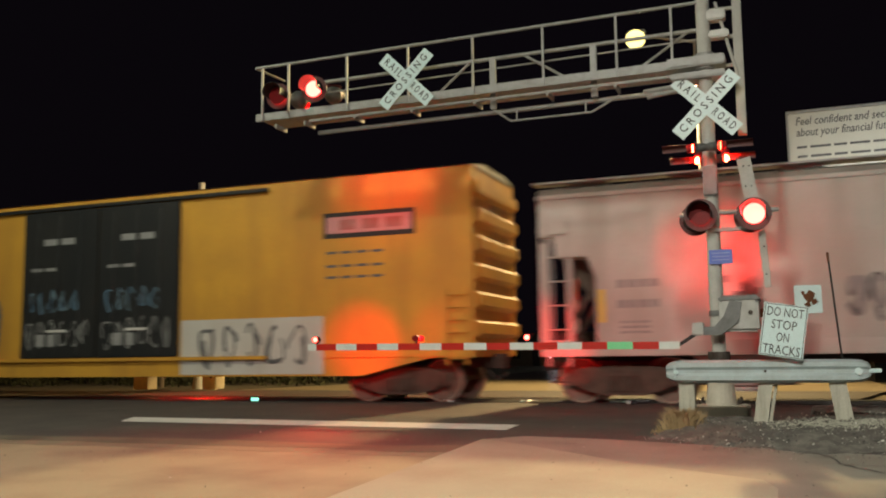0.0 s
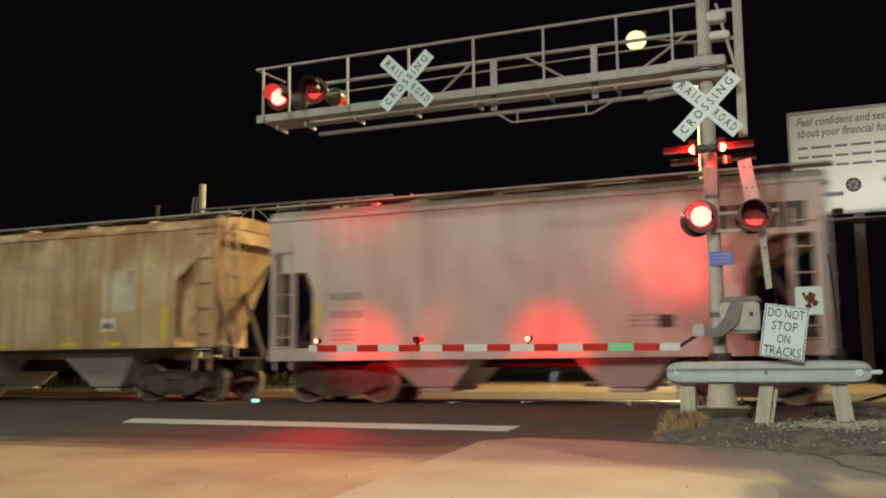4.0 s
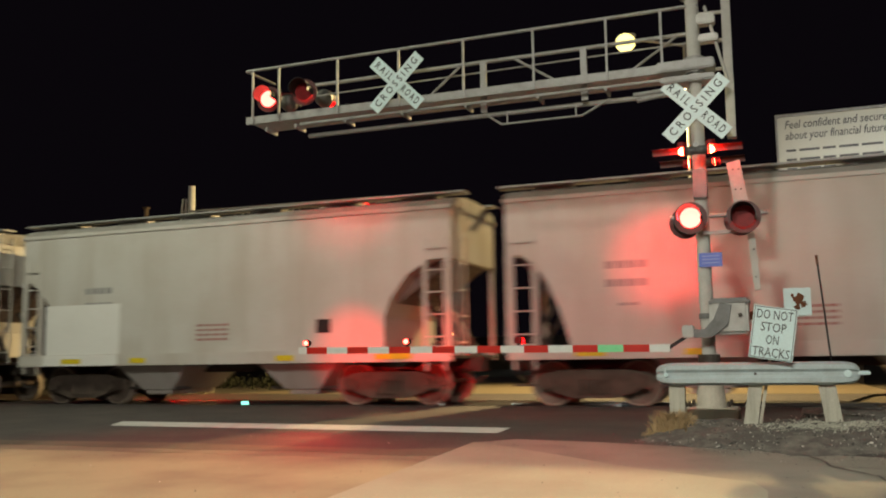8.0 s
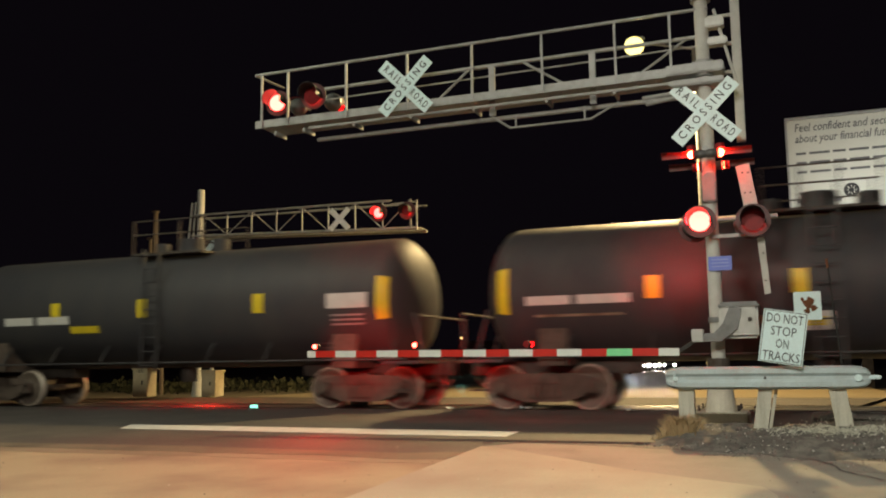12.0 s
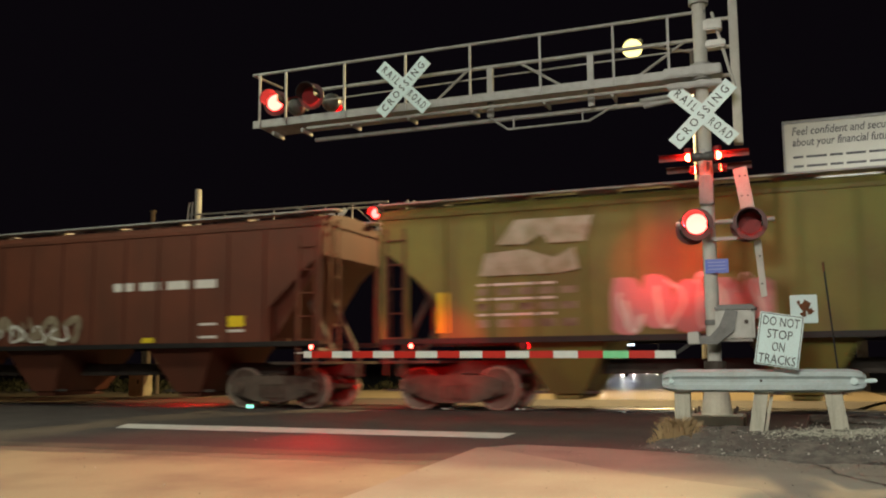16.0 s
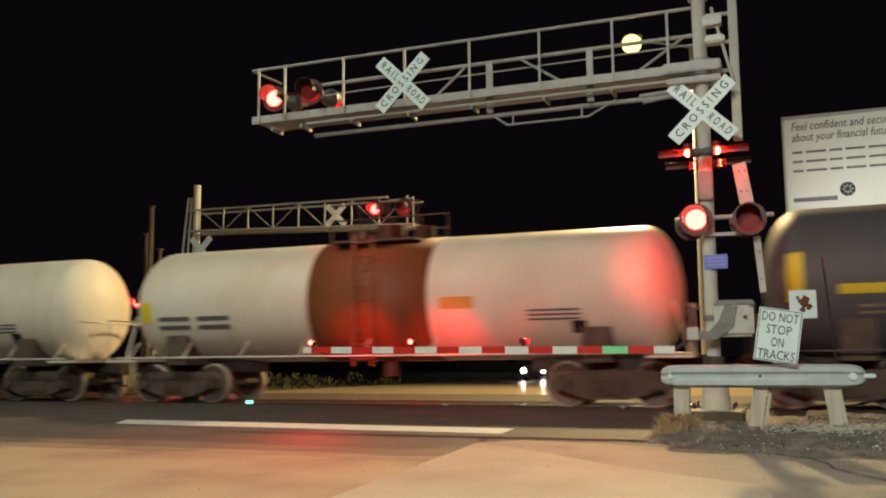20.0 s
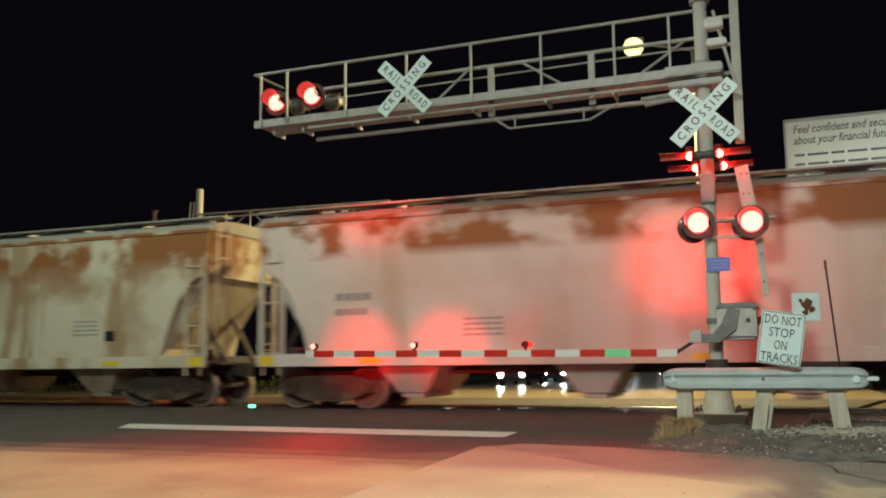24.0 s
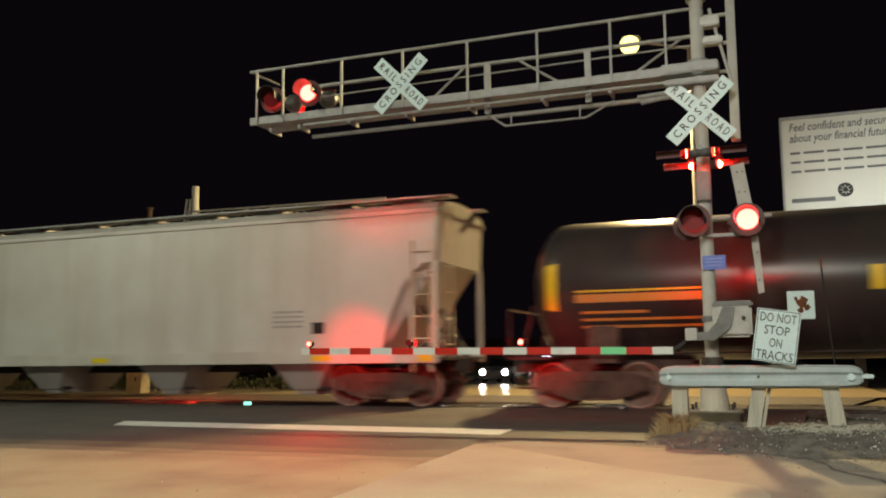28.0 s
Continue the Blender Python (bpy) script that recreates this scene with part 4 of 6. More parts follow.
def bars(car, x0, x1, z, h, n, material, y, name="text_bar", gap=0.25, rnd=None):
    """A line of unreadable lettering as plain bars."""
    rnd = rnd or random.Random(int(x0 * 10) + n)
    w = (x1 - x0) / n
    for k in range(n):
        a = x0 + k * w
        part(name, box(a, a + w * (1 - gap), y - 0.004, y - 0.001, z - h / 2, z + h / 2), material, car)


def graffiti(car, x0, x1, z0, z1, material, y, seed, n=5, fill=0.5):
    """Sprayed letters: each one a few thick bent strokes, 4 mm proud of the side."""
    rnd = random.Random(seed)
    w = (x1 - x0) / n
    for k in range(n):
        cx, cz, rx, rz = x0 + (k + 0.5) * w, (z0 + z1) / 2 + rnd.uniform(-0.05, 0.05) * (z1 - z0), w * 0.42, (z1 - z0) * rnd.uniform(0.4, 0.5)
        for q in range(rnd.choice((2, 3))):
            a0, span, sq = rnd.uniform(0, 6.28), rnd.uniform(2.2, 4.6), rnd.uniform(0.35, 1.0)
            t = rnd.uniform(0.10, 0.2) * fill * 2 * min(rz, rx)
            m = 12
            b = bmesh.new()
            inner, outer = [], []
            for i in range(m + 1):
                a = a0 + span * i / m
                wob = 1 + 0.18 * math.sin(a * 3 + k)
                for lst, rr in ((inner, -t), (outer, t)):
                    lst.append(b.verts.new((cx + math.cos(a) * (rx * sq * wob + rr), y - 0.004 - 0.0006 * q - 0.0003 * k, cz + math.sin(a) * (rz * wob + rr))))
            for i in range(m):
                b.faces.new((inner[i], inner[i + 1], outer[i + 1], outer[i]))
            ext = bmesh.ops.extrude_face_region(b, geom=list(b.faces))
            bmesh.ops.translate(b, verts=[v for v in ext["geom"] if isinstance(v, bmesh.types.BMVert)], vec=(0, 0.003, 0))
            part("graffiti", b, material, car, "sprayed graffiti stroke")


def sprayed(car, x0, x1, z0, z1, material, y, seed, n=5, label="sprayed block letters"):
    """A filled piece of sprayed lettering: one outline with n bulging, uneven letters."""
    rnd = random.Random(seed)
    w = (x1 - x0) / n
    top, low = [], []
    for k in range(n):
        hi, lo = z1 - rnd.uniform(0, 0.16) * (z1 - z0), z0 + rnd.uniform(0, 0.12) * (z1 - z0)
        for f, dz in ((0.02, -0.25), (0.12, -0.05), (0.4, 0.0), (0.75, -0.03), (0.93, -0.12)):
            x = x0 + (k + f + rnd.uniform(-0.03, 0.03)) * w
            top.append((x, hi + (dz + rnd.uniform(-0.04, 0.04)) * (z1 - z0)))
            low.append((x, lo - (dz * 0.5 + rnd.uniform(-0.03, 0.03)) * (z1 - z0)))
    part("graffiti", prism(low + top[::-1], "y", y - 0.004, y - 0.001), material, car, label)


def logo(car, x0, x1, z0, z1, material, y, seed=3):
    """The owner's mark, as four plain heavy slanted blocks."""
    w = (x1 - x0) / 4
    for k in range(4):
        a, c = x0 + k * w, x0 + (k + 1) * w - 0.06
        part("logo", prism([(a, z0), (c, z0), (c + 0.03, z1), (a + 0.03, z1)], "y", y - 0.004, y - 0.001), material, car, "dark owner's mark as plain blocks")


def start_car(name, label, category, s0, s1):
    o = thing(name, label, category, "freight train", pose((s0 + s1) / 2, TRACK_Y, 0))
    CARS.append((o, (s0 + s1) / 2))
    return o


CUT_GREY = [(0.0, 3.2), (0.9, 3.18), (1.2, 2.98), (1.38, 2.6), (1.45, 2.1), (1.45, 1.22)]
CUT_STEP = [(0.0, 3.36), (0.3, 3.36), (0.32, 2.95), (0.95, 2.92), (1.12, 2.5), (1.12, 1.22)]
CUT_RUSTY = [(0.0, 3.85), (0.15, 3.75), (1.2, 2.9), (1.2, 1.3)]
CUT_GRAIN = [(0.0, 3.45), (0.25, 3.3), (1.35, 2.3), (1.35, 1.52)]
CUT_SMOOTH = [(0.0, 3.12), (0.5, 3.1), (1.0, 2.8), (1.4, 2.3), (1.55, 1.9), (1.55, 1.22)]
CUT_ROUND = [(0.05, 3.1), (0.32, 3.06), (0.6, 2.85), (0.85, 2.5), (1.05, 2.05), (1.2, 1.6), (1.3, 1.22)]


def covered_hopper(s0, s1, label, paint, H=4.5, bays=2, ribs=0, gap=1.45, cuts=CUT_GREY, sill=None, rib=None, left=None, post_w=0.09, chute_paint=None, sill_low=0.94, dark_left=True, web=0.0):
    """A covered grain or cement hopper: sides with cut-away ends over open platforms, chutes below, walk and hatches on the roof."""
    L = s1 - s0
    o = start_car("covered_hopper", label, "hopper car", s0, s1)
    e, ze, w = (L - gap) / 2, H - 0.32, 1.5
    cut = [(e - dx, z) for dx, z in cuts]
    zc, zs, cw = cuts[0][1], cuts[-1][1], cuts[-1][0]
    side = cut + [(dx - e, z) for dx, z in (left or cuts)[::-1]] + [(-e, ze), (e, ze)]
    part("body", prism(side, "y", -w, w), paint, o)
    n = 9
    sect = [(w * math.cos(a) * 1.0, ze + (H - ze) * math.sin(a) ** 0.8) for a in np.linspace(0, math.pi, n)]
    part("roof", prism(sect, "x", -e - 0.03, e + 0.03), P["roof"] if paint in (P["grey"], P["pale"], P["cream"], P["bluegrey"], P["stained"]) else paint, o)
    part("eave", box(-e - 0.04, e + 0.04, -w - 0.03, -w + 0.02, ze - 0.06, ze + 0.03, 0.01), paint, o)
    part("eave", box(-e - 0.04, e + 0.04, w - 0.02, w + 0.03, ze - 0.06, ze + 0.03, 0.01), paint, o)
    for s in (-1, 1):
        part("side_sill", box(-e, e, s * w - 0.05, s * w + 0.05, sill_low, zs, 0.01), sill or paint, o)
    part("centre_sill", box(-e - 0.1, e + 0.1, -0.25, 0.25, 0.75, 1.05, 0.02), M["steel"], o)
    for s in (-1, 1):
        part("end_platform", box(s * (e - cw + 0.02), s * e, -w + 0.06, w - 0.06, 1.0, 1.06), M["steel"], o)
        for y in (-w + 0.04, w - 0.04):
            pw = post_w if y < 0 < s else 0.09
            part("corner_post", box(s * e - s * 0.015 - pw * (s > 0), s * e - s * 0.015 + pw * (s < 0), y - 0.035, y + 0.035, zs, zc + 0.02), paint, o)
        part("ladder", ladder_mesh(zc - 0.3, 0.42), paint, o, at=pose(s * (e - 0.36), -w - 0.01, 0.75))
        part("ladder", ladder_mesh(H - 1.2, 0.42), paint, o, at=pose(s * (e + 0.07), -w + 0.5, 1.05, 0, 0, 90 * s))
        # left end's sheet in dark brown: rust, and the recess's shade, in its colour
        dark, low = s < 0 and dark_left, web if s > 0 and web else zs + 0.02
        part("slope_sheet", prism([(s * (e - 0.12), zc - 0.02), (s * (e - cw - 0.05), low), (s * (e - cw - 0.05), zc - 0.02)], "y", -w + (0.75 if dark else 0.45 if web else 0.28), w - 0.28), M["truck"] if dark else M["slope_shade_grime"] if web else paint, o, "sloping hopper end sheet")
        part("post", bar((s * (e - 0.62), -w + 0.05, zs), (s * (e - 0.62), -w + 0.05, zc - 0.1), 0.07, 0.06), paint, o)
        part("slope_brace", bar((s * (e - 0.08), -0.6, 1.06), (s * (e - cw * 0.75), -0.6, zc - 0.5), 0.1, 0.1), M["steel"], o)
        part("slope_brace", bar((s * (e - 0.08), 0.6, 1.06), (s * (e - cw * 0.75), 0.6, zc - 0.5), 0.1, 0.1), M["steel"], o)
        part("brake_cylinder", rod((s * (e - 0.55), -0.9, 1.25), (s * (e - 0.55), -0.35, 1.25), 0.14, 12), M["steel"], o)
        part("step", box(s * (e - 0.58), s * (e - 0.14), -w - 0.02, -w + 0.05, 0.42, 0.46), M["steel"], o)
        part("grab_rail", rod((s * (e - 0.1), -w - 0.05, 1.25), (s * (e - 0.6), -w - 0.05, 1.25), 0.014, 6), M["white_mark"], o)
    pitch = (2 * (e - cw) - 0.6) / bays
    for k in range(bays):
        x = -(e - cw) + 0.3 + (k + 0.5) * pitch
        h = {2: 1.25, 3: 1.0}.get(bays, 0.9)
        b = loft([[(x - h, -1.35, zs - 0.02), (x + h, -1.35, zs - 0.02), (x + h, 1.35, zs - 0.02), (x - h, 1.35, zs - 0.02)], [(x - h * 0.36, -0.95, 0.36), (x + h * 0.36, -0.95, 0.36), (x + h * 0.36, 0.95, 0.36), (x - h * 0.36, 0.95, 0.36)]], smooth=False)
        part("chute", b, chute_paint or paint, o)
        part("outlet_gate", box(x - h * 0.3, x + h * 0.3, -0.9, 0.9, 0.24, 0.36, 0.03), chute_paint or paint, o)
        part("gate_rack", box(x - h * 0.7, x + h * 0.7, -0.9, -0.84, 0.36, 0.42), M["steel"], o)
    if ribs:
        m = shared("rib_%.2f_%.2f_%s" % (H, zs, rib.name if rib else "own"), lambda: box(-0.035, 0.035, -0.045, 0.0, zs, ze - 0.07))
        for k in range(ribs):
            x = -e + cw + 0.15 + (2 * (e - cw) - 0.3) * k / (ribs - 1)
            part("rib", m, rib or paint, o, at=pose(x, -w, 0))
            part("rib", m, rib or paint, o, at=pose(x, w + 0.045, 0))
    hatch = shared("hatch", lambda: box(-0.42, 0.42, -0.38, 0.38, 0, 0.1, 0.03))
    nh = min(10, bays * 3)
    for k in range(nh):
        x = -e + 0.9 + (2 * e - 1.8) * k / (nh - 1)
        part("hatch", hatch, paint, o, at=pose(x, -0.55, H - 0.06))
    for s in (-1, 1):
        part("roof_walk", box(-e - 0.2, e + 0.2, s * 1.05 - 0.2, s * 1.05 + 0.2, H + 0.0, H + 0.04), M["galv"], o, "grey steel running board")
    for k in range(8):
        x = -e + 0.3 + (2 * e - 0.6) * k / 7
        part("walk_stand", bar((x, -1.05, H - 0.24), (x, -1.05, H), 0.05, 0.05), M["galv"], o)
    trucks(o, L / 2 - 2.25)
    couplers(o, e - 0.1)
    return o, e, w


DISH = 0.75  # depth of a tank's rounded end


def tank_car(s0, s1, label, paint, R=1.47, zc=2.42, band=None, gap=1.55, rail=None):
    """A tank car: dished cylinder on saddles over a stub sill, manway platform with railings, ladders, marker panels."""
    L = s1 - s0
    o = start_car("tank_car", label, "tank car", s0, s1)
    e = (L - gap) / 2
    prof = [(-e + DISH * (1 - math.cos(a)), R * math.sin(a)) for a in np.linspace(0.12, math.pi / 2, 11)]
    prof = prof + [(-x, r) for x, r in prof[::-1]]
    n = 48
    part("tank", loft([[(x, math.cos(a) * r, zc + math.sin(a) * r) for a in np.linspace(0, 2 * math.pi, n, endpoint=False)] for x, r in prof]), paint, o)
    if band:
        b = bmesh.new()
        rows = [[b.verts.new((x, math.cos(a) * r, zc + math.sin(a) * r)) for a in np.linspace(0, 2 * math.pi, n, endpoint=False)] for x, r in ((-band, R + 0.004), (-band, R + 0.01), (band, R + 0.01), (band, R + 0.004))]
        for u, v in zip(rows, rows[1:]):
            for i in range(n):
                f = b.faces.new((u[i], u[(i + 1) % n], v[(i + 1) % n], v[i]))
                f.smooth = True
        bmesh.ops.recalc_face_normals(b, faces=b.faces)
        part("band", b, P["band"], o, "rust-brown painted band")
    for s in (-1, 1):
        part("saddle", prism([(-1.35, 0.9), (1.35, 0.9), (1.25, zc - 0.75), (0.8, zc - R * 0.8), (-0.8, zc - R * 0.8), (-1.25, zc - 0.75)], "x", s * (e - 1.6) - 0.3, s * (e - 1.6) + 0.3), M["truck"], o)
        part("stub_sill", box(s * (e - 3.2), s * (e + 0.35), -0.3, 0.3, 0.72, 1.05, 0.02), M["steel"], o)
        part("end_platform", box(s * (e - 0.6), s * (e + 0.3), -1.5, 1.5, 0.98, 1.04), paint, o)
        part("head_brace", rod((s * (e + 0.2), -0.9, 1.04), (s * (e - 0.1), -0.9, 2.1), 0.03, 8), paint, o)
        part("end_rail", rod((s * (e + 0.28), -1.45, 2.0), (s * (e + 0.28), 1.45, 2.0), 0.022, 8), paint, o)
        for y in (-1.45, 1.45):
            part("end_post", rod((s * (e + 0.28), y, 1.0), (s * (e + 0.28), y, 2.0), 0.022, 8), paint, o)
        part("step", box(s * (e - 0.3), s * (e + 0.1), -1.55, -1.45, 0.4, 0.44), M["steel"], o)
        part("side_rail", rod((-e, s * 1.5, 1.08), (e, s * 1.5, 1.08), 0.022, 8), rail or paint, o, "long side handrail")
    for k in range(9):
        x = -e + 0.4 + (2 * e - 0.8) * k / 8
        part("rail_stay", bar((x, -1.5, 1.08), (x, -1.15, zc - 0.9), 0.03, 0.03), paint, o)
    zt = zc + R
    part("manway", rod((0, 0, zt - 0.1), (0, 0, zt + 0.35), 0.35, 20), M["steel"] if band else paint, o)
    part("valve_housing", rod((0.9, 0, zt - 0.1), (0.9, 0, zt + 0.3), 0.22, 16), M["steel"] if band else paint, o)
    part("valve_housing", rod((-0.9, 0, zt - 0.1), (-0.9, 0, zt + 0.28), 0.18, 16), M["steel"] if band else paint, o)
    for y in (-0.75, 0.75):
        part("platform", box(-1.05, 1.05, y - 0.28, y + 0.28, zt - 0.12, zt - 0.07), M["steel"], o, "dark steel platform")
        for z in (0.4, 0.75):
            part("platform_rail", rod((-1.05, y * 1.3, zt + z), (1.05, y * 1.3, zt + z), 0.018, 6), M["steel"], o)
        for x in (-1.05, -0.35, 0.35, 1.05):
            part("platform_post", rod((x, y * 1.3, zt - 0.1), (x, y * 1.3, zt + 0.75), 0.018, 6), M["steel"], o)
    part("ladder", ladder_mesh(zt - 0.9, 0.45, 9), P["band"] if band else paint, o, at=pose(0, -R - 0.1, 0.85))
    part("bottom_outlet", rod((0, 0, zc - R - 0.35), (0, 0, zc - R + 0.05), 0.2, 14), M["steel"], o)
    # marker panels follow the curve of the shell
    def panel(x0, x1, z0, z1, material, lab=""):
        b = bmesh.new()
        k, cols = 5, 4 if max(abs(x0), abs(x1)) > e - DISH else 1
        a0, a1 = math.asin(max(-0.99, min(0.99, (z0 - zc) / R))), math.asin(max(-0.99, min(0.99, (z1 - zc) / R)))
        rows = []
        for i in range(k + 1):
            a = a0 + (a1 - a0) * i / k
            row = []
            for c in range(cols + 1):
                x = x0 + (x1 - x0) * c / cols
                r = R * math.sqrt(max(0.05, 1 - (max(0.0, abs(x) - e + DISH) / DISH) ** 2)) + 0.01
                row.append(b.verts.new((x, -math.cos(a) * r, zc + math.sin(a) * r)))
            rows.append(row)
        for u, v in zip(rows, rows[1:]):
            for i in range(cols):
                b.faces.new((u[i], u[i + 1], v[i + 1], v[i]))
        bmesh.ops.recalc_face_normals(b, faces=b.faces)
        ext = bmesh.ops.extrude_face_region(b, geom=list(b.faces))
        bmesh.ops.translate(b, verts=[v for v in ext["geom"] if isinstance(v, bmesh.types.BMVert)], vec=(0, 0.006, 0))
        part("marker_panel", b, material, o, lab)
    trucks(o, L / 2 - 2.1)
    couplers(o, e + 0.2)
    return o, e, panel


def black_tank(s0, s1, label, paint, style=0):
    o, e, panel = tank_car(s0, s1, label, paint)
    y, wh, orange = M["yellow_mark"], M["white_mark"], M["orange_ink"]
    for x in (-e + 0.45, e - 0.75):
        panel(x, x + 0.28, 1.95, 2.9, y, "yellow reflective panel")
    small = {0: (-3.25, -0.45, 2.0, 3.85), 1: (-3.28, -0.62, 1.42, 3.04), 2: (-3.22, -0.5, 2.8), 3: (-1.9, 2.4), 4: (0.8, 4.36, -3.2)}[style]
    for x in small:
        panel(x + 0.03, x + 0.31, 2.18, 2.62, y, "yellow reflective panel")
    if style == 0:
        panel(-5.4, -2.9, 2.1, 2.28, y, "yellow lettering as a plain bar")
        panel(-3.42, -2.88, 1.86, 2.06, y, "yellow panel")
        for z in (1.86, 1.74):
            panel(-5.1, -3.7, z, z + 0.05, M["faded"])
        panel(-0.63, 0.12, 1.64, 1.9, orange, "orange panel")
        for k in range(5):
            panel(4.45, 5.6, 2.55 - k * 0.12, 2.6 - k * 0.12, wh)
    elif style == 1:
        for a, c in ((-5.67, -4.75), (-4.62, -3.56)):
            panel(a, c, 2.12, 2.3, wh, "white lettering as a plain bar")
        panel(-5.5, -3.7, 1.88, 1.93, M["faded"])
        panel(-0.5, 0.08, 1.5, 1.84, wh, "white placard")
        panel(-0.4, -0.02, 1.58, 1.74, y)
        panel(4.75, 5.75, 1.95, 2.5, wh, "white data panel")
        for k in range(4):
            panel(4.2, 4.7, 2.38 - k * 0.11, 2.42 - k * 0.11, wh)
    elif style == 3:
        panel(-e + 1.1, -e + 3.7, 2.1, 2.26, orange, "orange-yellow lettering as a plain bar")
        panel(-e + 1.1, -e + 3.7, 2.3, 2.34, y)
        for z, w in ((1.88, 1.3), (1.74, 2.6), (1.6, 2.6)):
            panel(-e + 1.2, -e + 1.2 + w, z, z + 0.05, orange)
        panel(-1.2, 0.5, 2.35, 2.7, wh, "white data panel")
        panel(-1.1, 0.4, 1.6, 2.05, y, "yellow notice panel")
    elif style == 4:
        panel(6.0, 7.15, 1.75, 2.35, wh, "white data panel")
        panel(4.58, 5.45, 1.64, 1.95, wh, "white placard")
        panel(4.8, 5.2, 1.7, 1.88, M["black_ink"])
        panel(2.34, 3.28, 1.64, 1.9, y, "yellow notice panel")
        panel(7.3, 7.75, 1.1, 1.3, M["pink"], "small pink placard")
        for a, c in ((-6.6, -5.4), (-5.2, -4.0)):
            panel(a, c, 2.1, 2.3, wh, "white lettering as a plain bar")
    else:
        for a, c in ((-4.75, -3.8), (-3.65, -2.62)):
            panel(a, c, 2.08, 2.28, wh, "white lettering as a plain bar")
        panel(4.75, 5.75, 2.22, 2.55, wh, "white data panel")
        for k in range(3):
            panel(4.85, 5.65, 2.05 - k * 0.1, 2.09 - k * 0.1, M["faint"])
        panel(-2.6, -1.7, 1.85, 2.02, y, "yellow notice panel")
    for k in range(4):
        panel(e - 2.3, e - 1.45, 1.45 - k * 0.1, 1.48 - k * 0.1, M["grey_ink"])
    return o


def white_tank(s0, s1, label):
    o, e, panel = tank_car(s0, s1, label, P["white"], R=1.40, zc=2.36, band=1.45, rail=M["white_mark"], gap=1.35)
    for z in (1.75, 1.95):
        panel(-e + 1.1, -e + 2.0, z, z + 0.1, M["grey_ink"])
        panel(-e + 2.2, -e + 3.1, z, z + 0.1, M["grey_ink"])
    panel(1.75, 2.5, 2.05, 2.3, M["orange_ink"], "orange notice panel")
    panel(e - 2.1, e - 1.8, 1.5, 1.75, M["black_ink"], "dark placard")
    panel(-e + 0.6, -e + 0.9, 1.9, 2.4, M["yellow_mark"], "yellow reflective panel")
    for k in range(3):
        panel(e - 3.0, e - 1.9, 1.95 - k * 0.09, 1.99 - k * 0.09, M["grey_ink"])
    return o


